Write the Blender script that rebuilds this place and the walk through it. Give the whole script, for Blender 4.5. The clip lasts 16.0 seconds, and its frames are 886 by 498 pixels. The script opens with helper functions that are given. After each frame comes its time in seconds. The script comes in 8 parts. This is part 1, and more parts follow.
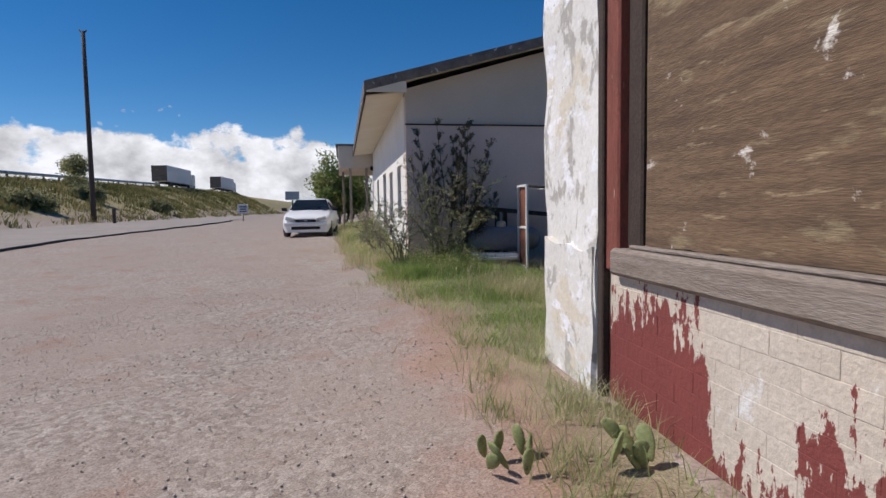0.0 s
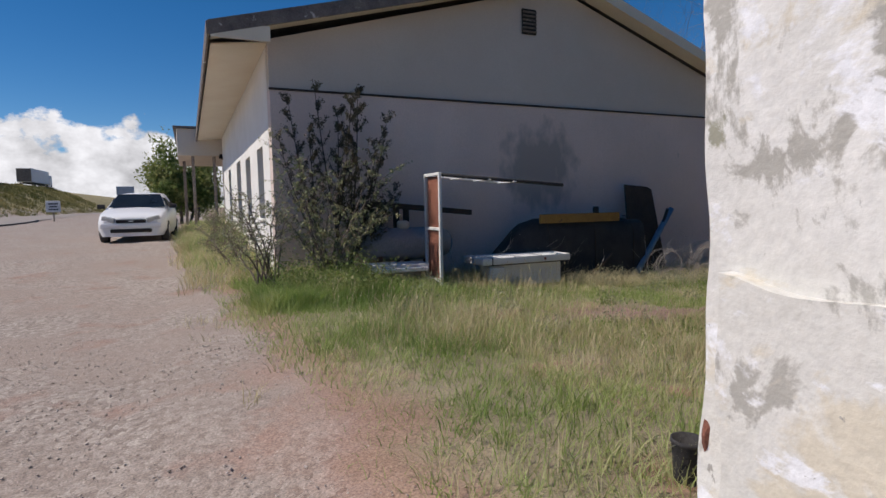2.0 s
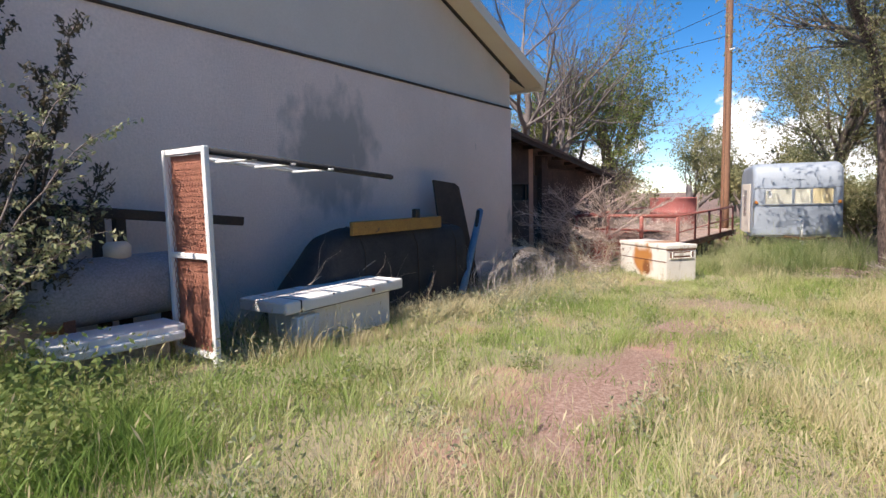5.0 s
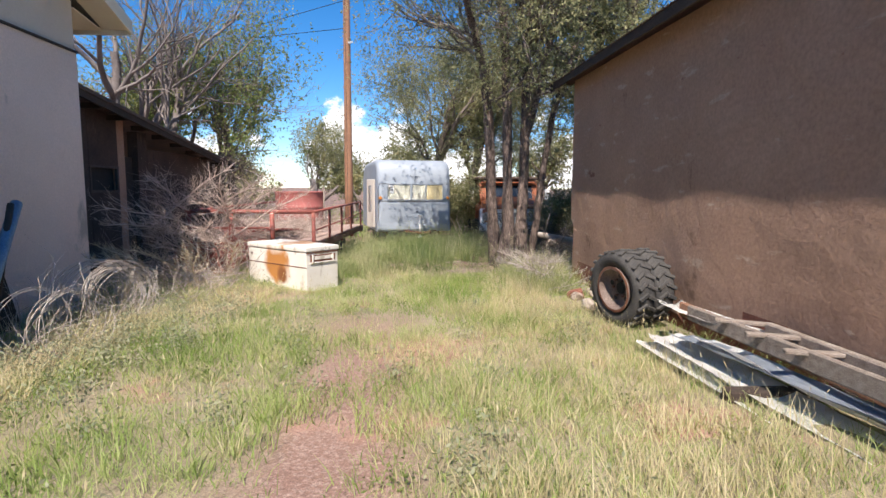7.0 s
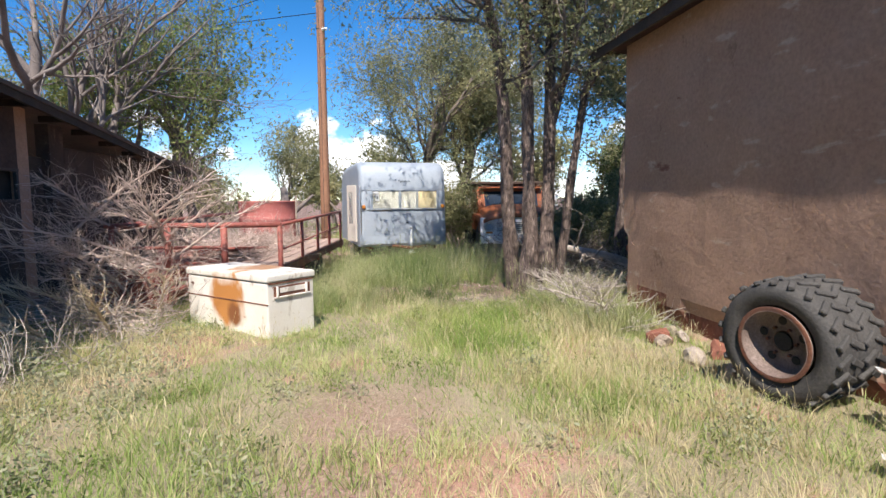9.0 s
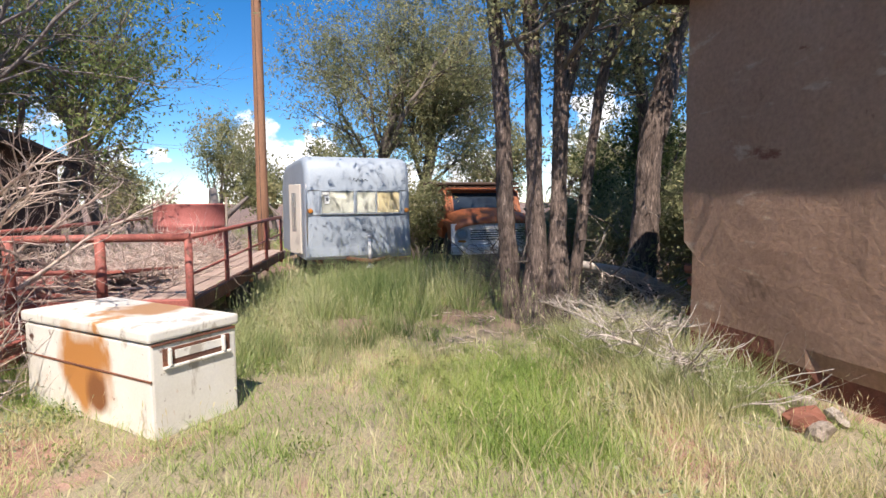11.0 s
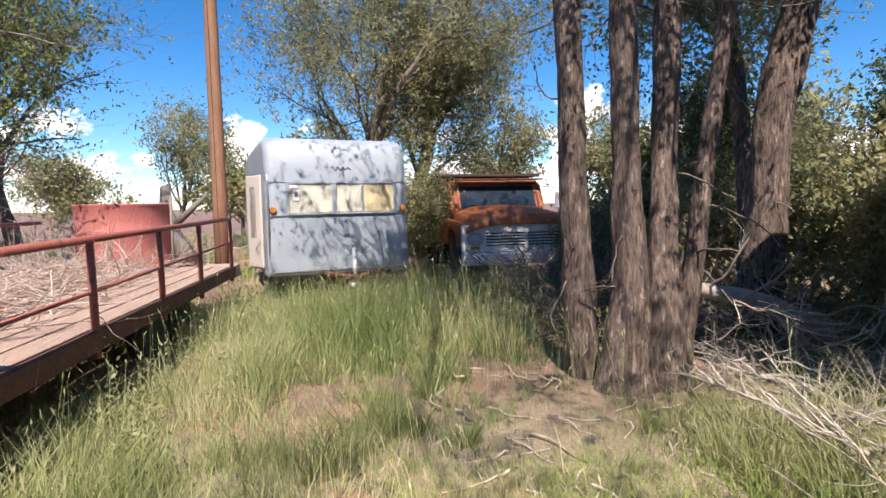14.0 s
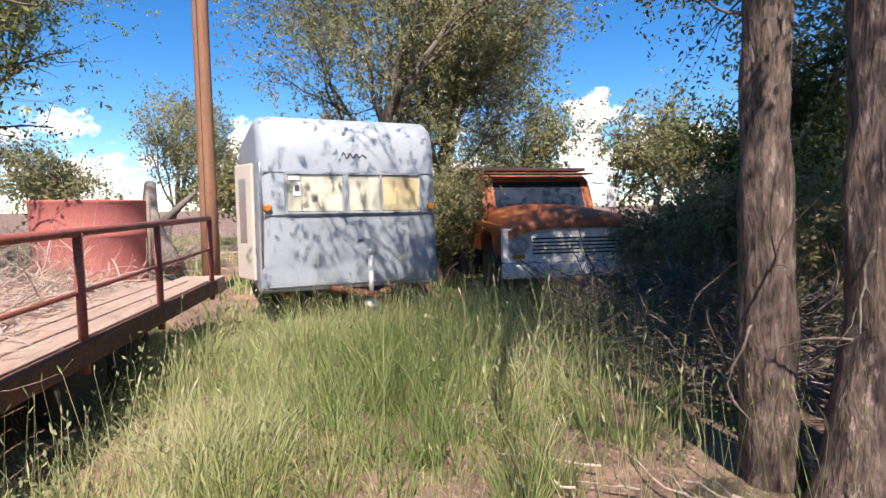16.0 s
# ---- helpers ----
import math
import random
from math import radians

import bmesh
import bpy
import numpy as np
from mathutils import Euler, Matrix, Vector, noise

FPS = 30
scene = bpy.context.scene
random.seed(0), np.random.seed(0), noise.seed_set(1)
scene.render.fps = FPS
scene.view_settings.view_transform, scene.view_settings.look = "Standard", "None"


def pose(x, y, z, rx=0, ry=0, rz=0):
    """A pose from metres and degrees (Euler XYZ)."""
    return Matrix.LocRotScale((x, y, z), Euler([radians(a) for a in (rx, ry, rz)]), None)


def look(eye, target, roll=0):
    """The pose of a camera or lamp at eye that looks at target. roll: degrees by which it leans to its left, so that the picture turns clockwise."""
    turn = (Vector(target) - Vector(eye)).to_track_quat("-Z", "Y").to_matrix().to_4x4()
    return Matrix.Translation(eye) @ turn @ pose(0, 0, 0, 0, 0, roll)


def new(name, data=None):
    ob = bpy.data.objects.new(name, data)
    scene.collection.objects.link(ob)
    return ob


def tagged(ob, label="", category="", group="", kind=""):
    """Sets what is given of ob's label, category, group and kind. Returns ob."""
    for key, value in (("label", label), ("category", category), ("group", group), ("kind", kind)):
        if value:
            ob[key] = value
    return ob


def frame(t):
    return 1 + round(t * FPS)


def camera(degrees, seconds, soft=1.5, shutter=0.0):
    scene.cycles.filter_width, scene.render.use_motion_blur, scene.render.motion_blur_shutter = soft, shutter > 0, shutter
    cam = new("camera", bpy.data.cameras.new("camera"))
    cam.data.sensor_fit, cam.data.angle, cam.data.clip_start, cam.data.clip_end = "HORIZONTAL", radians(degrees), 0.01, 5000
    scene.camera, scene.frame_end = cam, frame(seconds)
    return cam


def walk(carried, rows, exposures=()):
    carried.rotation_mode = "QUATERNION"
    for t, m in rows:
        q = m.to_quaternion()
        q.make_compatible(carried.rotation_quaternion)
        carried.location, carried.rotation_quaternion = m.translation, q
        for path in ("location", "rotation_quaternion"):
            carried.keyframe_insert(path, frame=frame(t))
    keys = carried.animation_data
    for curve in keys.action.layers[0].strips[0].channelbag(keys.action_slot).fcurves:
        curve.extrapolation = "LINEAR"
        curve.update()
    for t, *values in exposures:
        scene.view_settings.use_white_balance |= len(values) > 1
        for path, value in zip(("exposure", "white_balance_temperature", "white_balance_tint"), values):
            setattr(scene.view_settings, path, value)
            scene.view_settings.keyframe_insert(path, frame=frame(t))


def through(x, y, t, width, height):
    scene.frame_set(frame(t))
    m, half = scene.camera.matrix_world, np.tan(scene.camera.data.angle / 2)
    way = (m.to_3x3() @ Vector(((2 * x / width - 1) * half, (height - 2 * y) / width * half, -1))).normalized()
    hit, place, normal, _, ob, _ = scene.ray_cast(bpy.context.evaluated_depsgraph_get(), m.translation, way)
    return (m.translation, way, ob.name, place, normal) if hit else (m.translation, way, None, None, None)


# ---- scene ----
cam = camera(77.6, 16.0)
METRES, EYE, TILT, LEAN, TURN = 18.5, 1.27, 0.0, 0.0, -9.0
ROWS = [
    (0.0, 0.0, 0.0, 0.0, -0.07, -4.2, 0.95),
    (0.5, -0.0077, 0.0365, 0.0012, -4.24, -4.24, 1.22),
    (1.0, -0.0136, 0.0755, -0.0, -7.37, -4.4, 1.35),
    (1.5, -0.0192, 0.1137, 0.0006, -10.13, -4.59, 1.19),
    (2.0, -0.0196, 0.1509, -0.0006, -14.52, -4.77, 1.05),
    (2.5, -0.0186, 0.1871, 0.0001, -18.06, -5.01, 1.02),
    (3.0, -0.0186, 0.2228, -0.0002, -23.19, -5.09, 0.79),
    (5.5, 0.0094, 0.3732, 0.0011, -56.18, -5.53, 1.36),
    (6.0, 0.0328, 0.3876, 0.0001, -68.92, -5.79, 1.23),
    (6.5, 0.068, 0.3994, -0.0027, -77.44, -6.21, 0.63),
    (7.0, 0.102, 0.413, -0.0021, -83.61, -6.3, -0.29),
    (7.5, 0.1354, 0.4287, -0.0048, -84.57, -6.29, -0.34),
    (8.0, 0.1649, 0.4409, -0.0046, -84.77, -5.95, 0.35),
    (8.5, 0.1993, 0.4469, -0.0078, -85.4, -5.64, 0.55),
    (9.0, 0.2326, 0.4533, -0.0083, -86.15, -5.19, 0.49),
    (11.5, 0.3844, 0.4901, -0.0111, -92.88, -4.76, 0.65),
    (12.0, 0.4116, 0.4909, -0.0128, -93.21, -4.7, 0.92),
    (12.5, 0.4368, 0.4938, -0.0135, -92.77, -4.68, 0.86),
    (13.0, 0.4595, 0.4941, -0.0148, -93.12, -4.67, 0.84),
    (13.5, 0.4855, 0.4943, -0.0149, -93.33, -4.82, 1.0),
    (14.0, 0.5084, 0.4955, -0.0157, -93.04, -4.6, 1.05),
    (14.5, 0.5349, 0.4971, -0.0176, -93.28, -4.66, 0.95),
    (15.0, 0.5591, 0.4987, -0.0182, -92.79, -4.45, 0.85),
    (15.5, 0.5819, 0.5067, -0.0172, -92.66, -4.26, 0.68),
    (16.0, 0.6054, 0.5132, -0.0188, -92.53, -4.31, 0.74),
]
walk(cam, [(t, pose(0, 0, EYE, TILT, LEAN, TURN) @ pose(METRES * x, METRES * y, METRES * z, 90 + pitch, roll, yaw)) for t, x, y, z, yaw, pitch, roll in ROWS],
     exposures=[(0.0, -0.05, 6500, 14), (1.5, -0.1, 6600, 14), (2.0, -0.08, 6650, 14), (2.5, 0.4, 6800, 14), (3.0, 0.75, 6850, 14), (5.5, 0.95, 6900, 15), (7.0, 1.0, 6800, 14), (9.0, 1.0, 6650, 12), (12.5, 0.95, 6950, 15), (14.0, 1.05, 7000, 16), (15.5, 1.1, 7050, 17), (16.0, 1.15, 7050, 17)])

# ---- light: clear midday sky, sun in the west and slightly north ----
SUN_EL, SUN_AZ = radians(52), radians(9.3)          # azimuth from -x towards +y
to_sun = Vector((-math.cos(SUN_AZ) * math.cos(SUN_EL), math.sin(SUN_AZ) * math.cos(SUN_EL), math.sin(SUN_EL)))
world = bpy.data.worlds.new("world")
scene.world = world
world.use_nodes = True
wn = world.node_tree
sky = wn.nodes.new("ShaderNodeTexSky")
sky.sky_type = "NISHITA"
sky.sun_disc = False
sky.sun_elevation = SUN_EL
sky.sun_rotation = math.atan2(to_sun.x, to_sun.y)
sky.altitude = 2500
sky.ozone_density = 3.0
sky.dust_density = 0.0
wn.nodes["Background"].inputs[1].default_value = 0.098
sat = wn.nodes.new("ShaderNodeHueSaturation")
sat.inputs["Saturation"].default_value = 1.35
wn.links.new(sky.outputs[0], sat.inputs["Color"])
wn.links.new(sat.outputs[0], wn.nodes["Background"].inputs[0])
sun = new("sun", bpy.data.lights.new("sun", "SUN"))
sun.data.energy = 4.2
sun.data.angle = radians(0.53)
sun.data.color = (1.0, 0.95, 0.87)
sun.matrix_world = look(to_sun * 50, (0, 0, 0))


# ---- builders ----
def part(name, bm, material, parent=None, label=""):
    """Links a bmesh (or a mesh) as one object under a thing or a part."""
    if isinstance(bm, bpy.types.Mesh):
        me = bm
    else:
        me = bpy.data.meshes.new(name)
        bm.to_mesh(me)
        bm.free()
    if material is not None and not me.materials:
        me.materials.append(material)
    ob = new(name, me)
    if parent is not None:
        ob.parent = parent
    if label:
        ob["label"] = label
    return ob


def thing(name, label, category, m=None, group="", kind=""):
    ob = new(name)
    ob.empty_display_size = 0.1
    if m is not None:
        ob.matrix_basis = m
    return tagged(ob, label, category, group, kind)


def box(sx, sy, sz, at=(0, 0, 0), bevel=0.0, rot=None, bm=None, seg=1):
    """A box of those sizes, its base's middle at `at` (before rot), with chamfered edges."""
    b = bmesh.new()
    bmesh.ops.create_cube(b, size=1, matrix=Matrix.Diagonal((sx, sy, sz, 1)))
    if bevel > 0:
        bmesh.ops.bevel(b, geom=b.edges[:], offset=min(bevel, 0.45 * min(sx, sy, sz)), segments=seg, affect="EDGES", profile=0.6)
    m = Matrix.Translation(at) @ (rot.to_4x4() if rot is not None else Matrix.Identity(4)) @ Matrix.Translation((0, 0, sz / 2))
    bmesh.ops.transform(b, matrix=m, verts=b.verts[:])
    if bm is None:
        return b
    return merged(bm, b)


def merged(bm, other):
    me = bpy.data.meshes.new("scratch")
    other.to_mesh(me)
    other.free()
    bm.from_mesh(me)
    bpy.data.meshes.remove(me)
    return bm


def tube(path, radii, n=8, bm=None, cap=True):
    """A round bar along a path of points, with one radius or one a point."""
    b = bm if bm is not None else bmesh.new()
    pts = [Vector(p) for p in path]
    rr = radii if isinstance(radii, (list, tuple)) else [radii] * len(pts)
    rings = []
    side = None
    for i, p in enumerate(pts):
        d = (pts[min(i + 1, len(pts) - 1)] - pts[max(i - 1, 0)]).normalized()
        if side is None:
            side = d.cross(Vector((0.31, 0.52, 0.8))).normalized()
        side = (side - d * side.dot(d)).normalized()
        up = d.cross(side)
        rings.append([b.verts.new(p + rr[i] * (math.cos(2 * math.pi * k / n) * side + math.sin(2 * math.pi * k / n) * up)) for k in range(n)])
    for r0, r1 in zip(rings, rings[1:]):
        for k in range(n):
            f = b.faces.new((r0[k], r0[(k + 1) % n], r1[(k + 1) % n], r1[k]))
            f.smooth = n > 5
    if cap:
        b.faces.new(rings[0][::-1])
        b.faces.new(rings[-1])
    return b


def lathe(profile, n=32, axis="x", bm=None, cap=True):
    """A turned body: profile rows of (along, radius)."""
    b = bm if bm is not None else bmesh.new()
    rings = []
    for a, r in profile:
        ring = []
        for k in range(n):
            c, s = r * math.cos(2 * math.pi * k / n), r * math.sin(2 * math.pi * k / n)
            ring.append(b.verts.new({"x": (a, c, s), "y": (c, a, s), "z": (c, s, a)}[axis]))
        rings.append(ring)
    for r0, r1 in zip(rings, rings[1:]):
        for k in range(n):
            b.faces.new((r0[k], r0[(k + 1) % n], r1[(k + 1) % n], r1[k])).smooth = True
    if cap:
        b.faces.new(rings[0][::-1])
        b.faces.new(rings[-1])
    return b


def prism(outline, depth, axis="y", bm=None):
    """An outline of (u, v) pushed through by depth along axis, centred on it."""
    b = bm if bm is not None else bmesh.new()
    put = {"y": lambda u, v, d: (u, d, v), "x": lambda u, v, d: (d, u, v), "z": lambda u, v, d: (u, v, d)}[axis]
    one = [b.verts.new(put(u, v, -depth / 2)) for u, v in outline]
    two = [b.verts.new(put(u, v, depth / 2)) for u, v in outline]
    b.faces.new(one)
    b.faces.new(two[::-1])
    for k in range(len(outline)):
        b.faces.new((one[k], two[k], two[(k + 1) % len(outline)], one[(k + 1) % len(outline)]))
    bmesh.ops.recalc_face_normals(b, faces=b.faces[:])
    return b


def arrays(name, verts, faces, material, smooth=False):
    """A mesh from numpy arrays; faces is (n, 3) or (n, 4)."""
    me = bpy.data.meshes.new(name)
    k = faces.shape[1]
    me.vertices.add(len(verts))
    me.vertices.foreach_set("co", np.ascontiguousarray(verts, np.float32).ravel())
    me.loops.add(faces.size)
    me.loops.foreach_set("vertex_index", np.ascontiguousarray(faces, np.int32).ravel())
    me.polygons.add(len(faces))
    me.polygons.foreach_set("loop_start", np.arange(0, faces.size, k, dtype=np.int32))
    me.polygons.foreach_set("loop_total", np.full(len(faces), k, np.int32))
    if smooth:
        me.polygons.foreach_set("use_smooth", np.ones(len(faces), bool))
    me.update(calc_edges=True)
    me.materials.append(material)
    return me


# ---- materials ----
def mat(name, c1, c2, scale=3.0, rough=0.85, metal=0.0, bump=0.25, fine=60.0, spots=(), stretch=(1, 1, 1), island=0.0, grain=0.35, rand=0.0, sheen=0.0):
    """Two colours mixed by coarse noise, fine grain over it, and spots (colour, threshold, scale, stretch) with shapes of their own."""
    m = bpy.data.materials.new(name)
    m.use_nodes = True
    t = m.node_tree
    n, l = t.nodes, t.links
    bs = n["Principled BSDF"]
    geo = n.new("ShaderNodeNewGeometry")

    def mapped(v):
        mp = n.new("ShaderNodeMapping")
        mp.inputs["Scale"].default_value = v
        l.new(geo.outputs["Position"], mp.inputs[0])
        return mp.outputs[0]

    def tex(sc, vec, detail=6.0, dist=0.0, r=0.6):
        x = n.new("ShaderNodeTexNoise")
        x.inputs["Scale"].default_value = sc
        x.inputs["Detail"].default_value = detail
        x.inputs["Roughness"].default_value = r
        x.inputs["Distortion"].default_value = dist
        l.new(vec, x.inputs["Vector"])
        return x.outputs["Fac"]

    def ramp(src, a, b):
        x = n.new("ShaderNodeMapRange")
        x.inputs[1].default_value, x.inputs[2].default_value = a, b
        l.new(src, x.inputs[0])
        return x.outputs[0]

    def mix(fac, a, b, mode="MIX"):
        x = n.new("ShaderNodeMix")
        x.data_type, x.blend_type = "RGBA", mode
        for sock, v in ((x.inputs[0], fac), (x.inputs[6], a), (x.inputs[7], b)):
            if isinstance(v, bpy.types.NodeSocket):
                l.new(v, sock)
            else:
                sock.default_value = v if isinstance(v, float) else (*v, 1)
        return x.outputs[2]

    base_vec = mapped(stretch)
    col = mix(ramp(tex(scale, base_vec), 0.32, 0.68), c1, c2)
    for c, th, sc, st in spots:
        f = tex(sc, mapped(st), 8.0, 0.3, 0.65)
        col = mix(ramp(f, th, th + 0.05), col, c)
    g = tex(fine, base_vec, 4.0)
    k = n.new("ShaderNodeMapRange")
    k.inputs[1].default_value, k.inputs[2].default_value = 0.25, 0.75
    k.inputs[3].default_value, k.inputs[4].default_value = 1 - grain, 1 + grain
    l.new(g, k.inputs[0])
    vm = n.new("ShaderNodeVectorMath")
    vm.operation = "SCALE"
    l.new(col, vm.inputs[0])
    l.new(k.outputs[0], vm.inputs["Scale"])
    out = vm.outputs[0]
    for amount, src in ((island, "geo"), (rand, "obj")):
        if amount:
            r = geo.outputs["Random Per Island"] if src == "geo" else n.new("ShaderNodeObjectInfo").outputs["Random"]
            q = n.new("ShaderNodeMapRange")
            q.inputs[3].default_value, q.inputs[4].default_value = 1 - amount, 1 + amount
            l.new(r, q.inputs[0])
            w = n.new("ShaderNodeVectorMath")
            w.operation = "SCALE"
            l.new(out, w.inputs[0])
            l.new(q.outputs[0], w.inputs["Scale"])
            out = w.outputs[0]
    l.new(out, bs.inputs["Base Color"])
    bs.inputs["Roughness"].default_value = rough
    bs.inputs["Metallic"].default_value = metal
    if bump:
        bp = n.new("ShaderNodeBump")
        bp.inputs["Strength"].default_value = bump
        bp.inputs["Distance"].default_value = 0.02
        l.new(g, bp.inputs["Height"])
        l.new(bp.outputs[0], bs.inputs["Normal"])
    return m


def leafy(name, c1, c2, c3, scale=1.2, through=0.35):
    """Leaf or blade: colour by island and by place, some light passing through."""
    m = bpy.data.materials.new(name)
    m.use_nodes = True
    n, l = m.node_tree.nodes, m.node_tree.links
    bs = n["Principled BSDF"]
    geo = n.new("ShaderNodeNewGeometry")
    nz = n.new("ShaderNodeTexNoise")
    nz.inputs["Scale"].default_value = scale
    nz.inputs["Detail"].default_value = 4
    l.new(geo.outputs["Position"], nz.inputs["Vector"])
    ad = n.new("ShaderNodeMath")
    ad.operation = "MULTIPLY_ADD"
    ad.inputs[1].default_value = 0.55
    l.new(geo.outputs["Random Per Island"], ad.inputs[0])
    sb = n.new("ShaderNodeMath")
    sb.operation = "MULTIPLY_ADD"
    sb.inputs[1].default_value, sb.inputs[2].default_value = 2.2, -0.88
    l.new(nz.outputs["Fac"], sb.inputs[0])
    l.new(sb.outputs[0], ad.inputs[2])
    cr = n.new("ShaderNodeValToRGB")
    cr.color_ramp.elements[0].position, cr.color_ramp.elements[0].color = 0.1, (*c1, 1)
    cr.color_ramp.elements[1].position, cr.color_ramp.elements[1].color = 0.95, (*c3, 1)
    e = cr.color_ramp.elements.new(0.5)
    e.color = (*c2, 1)
    l.new(ad.outputs[0], cr.inputs[0])
    l.new(cr.outputs[0], bs.inputs["Base Color"])
    bs.inputs["Roughness"].default_value = 0.6
    bs.inputs["Specular IOR Level"].default_value = 0.25
    tr = n.new("ShaderNodeBsdfTranslucent")
    l.new(cr.outputs[0], tr.inputs["Color"])
    mx = n.new("ShaderNodeMixShader")
    mx.inputs[0].default_value = through
    l.new(bs.outputs[0], mx.inputs[1])
    l.new(tr.outputs[0], mx.inputs[2])
    l.new(mx.outputs[0], n["Material Output"].inputs["Surface"])
    return m


Z1 = (1, 1, 1)
M_WHITE_PLASTER = mat("peeling_white_plaster", (0.78, 0.765, 0.735), (0.67, 0.65, 0.60), 1.6, 0.9, bump=0.22, fine=30, grain=0.10,
                      spots=(((0.43, 0.41, 0.37), 0.53, 4.5, (1, 1, 0.7)), ((0.66, 0.60, 0.49), 0.55, 1.7, (1, 1, 1.3)), ((0.84, 0.84, 0.86), 0.56, 3.0, (1, 1, 1.4)), ((0.33, 0.32, 0.25), 0.645, 6.5, (1, 1, 0.5)), ((0.36, 0.34, 0.31), 0.66, 13.0, Z1)))
M_BRICK_PAINT = mat("cream_painted_brick", (0.56, 0.485, 0.40), (0.62, 0.555, 0.475), 2.0, 0.8, bump=0.4, fine=40, grain=0.14, rand=0.04, spots=(((0.74, 0.72, 0.69), 0.60, 2.6, (1, 1, 0.5)), ((0.40, 0.31, 0.24), 0.66, 9.0, (1, 2.5, 0.5))))
M_MORTAR = mat("mortar", (0.50, 0.43, 0.35), (0.42, 0.33, 0.27), 4, 0.95)
M_PLYWOOD = mat("weathered_plywood", (0.20, 0.128, 0.073), (0.105, 0.066, 0.04), 3.0, 0.85, bump=0.4, fine=30, stretch=(1, 0.6, 7), grain=0.4,
                spots=(((0.25, 0.19, 0.11), 0.58, 2.0, (1, 0.7, 2.5)), ((0.70, 0.65, 0.58), 0.63, 4.6, (1, 0.8, 1.0)), ((0.30, 0.22, 0.13), 0.60, 6.0, (1, 0.5, 3.0))))
M_GREY_WOOD = mat("grey_weathered_wood", (0.32, 0.27, 0.23), (0.20, 0.155, 0.125), 3, 0.9, bump=0.5, fine=25, stretch=(6, 0.7, 9), grain=0.4)
M_RED_WOOD = mat("peeling_red_wood", (0.26, 0.075, 0.05), (0.17, 0.05, 0.035), 4, 0.8, bump=0.4, fine=30, stretch=(6, 6, 1), spots=(((0.45, 0.36, 0.30), 0.66, 9, (3, 3, 0.6)),))
M_DARK_WOOD = mat("dark_old_wood", (0.06, 0.04, 0.03), (0.035, 0.025, 0.02), 4, 0.9)
M_ADOBE = mat("brown_mud_plaster", (0.34, 0.205, 0.143), (0.41, 0.26, 0.185), 0.9, 0.95, bump=0.22, fine=26, grain=0.20,
              spots=(((0.45, 0.33, 0.25), 0.60, 3.2, (0.5, 1, 1.6)), ((0.17, 0.09, 0.06), 0.68, 5.0, (1, 1, 0.35)), ((0.21, 0.125, 0.085), 0.60, 1.1, (1, 1, 0.7)), ((0.20, 0.085, 0.055), 0.66, 2.0, (0.6, 1, 1.2))))
M_ADOBE_RAW = mat("bare_red_adobe", (0.25, 0.10, 0.065), (0.17, 0.065, 0.045), 4, 0.95, bump=0.8, fine=14, grain=0.25)
M_TIN = mat("rusty_roof_tin", (0.09, 0.06, 0.05), (0.16, 0.10, 0.075), 2, 0.7, metal=0.4)
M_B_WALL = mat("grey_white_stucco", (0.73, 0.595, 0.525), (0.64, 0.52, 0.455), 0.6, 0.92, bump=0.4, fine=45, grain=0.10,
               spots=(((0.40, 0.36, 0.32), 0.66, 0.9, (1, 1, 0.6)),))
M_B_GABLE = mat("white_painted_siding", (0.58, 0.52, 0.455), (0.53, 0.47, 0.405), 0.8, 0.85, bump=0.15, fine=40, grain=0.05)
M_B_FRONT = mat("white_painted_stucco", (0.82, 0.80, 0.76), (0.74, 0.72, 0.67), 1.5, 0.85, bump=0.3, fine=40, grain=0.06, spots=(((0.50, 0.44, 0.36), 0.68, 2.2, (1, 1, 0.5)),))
M_SOFFIT = mat("cream_soffit_board", (0.74, 0.68, 0.55), (0.68, 0.60, 0.47), 1.0, 0.8, bump=0.1, grain=0.05)
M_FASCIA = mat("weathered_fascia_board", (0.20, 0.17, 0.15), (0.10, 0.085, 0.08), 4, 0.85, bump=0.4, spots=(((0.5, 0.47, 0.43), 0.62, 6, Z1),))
M_SHINGLE = mat("grey_asphalt_shingle", (0.10, 0.10, 0.105), (0.15, 0.14, 0.135), 3, 0.95)
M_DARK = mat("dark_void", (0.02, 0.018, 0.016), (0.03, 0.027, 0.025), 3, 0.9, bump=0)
M_RUST = mat("rusty_steel", (0.20, 0.075, 0.04), (0.11, 0.05, 0.035), 5, 0.85, bump=0.4)
# mesh rust raised in colour to carry the light that comes through from behind
M_MESH_BACKLIT = mat("backlit_rusty_mesh", (0.40, 0.17, 0.11), (0.30, 0.115, 0.075), 4, 0.85, bump=0.3, fine=40, grain=0.3)
M_RED_STEEL = mat("faded_red_painted_steel", (0.36, 0.11, 0.085), (0.26, 0.075, 0.06), 4, 0.65, bump=0.2, spots=(((0.16, 0.07, 0.045), 0.58, 7, Z1), ((0.45, 0.26, 0.22), 0.66, 5, Z1)))
M_TANK_RED = mat("chalky_red_tank_paint", (0.50, 0.17, 0.15), (0.42, 0.13, 0.115), 1.5, 0.8, bump=0.15, spots=(((0.30, 0.11, 0.09), 0.63, 2.5, (1, 1, 0.4)),))
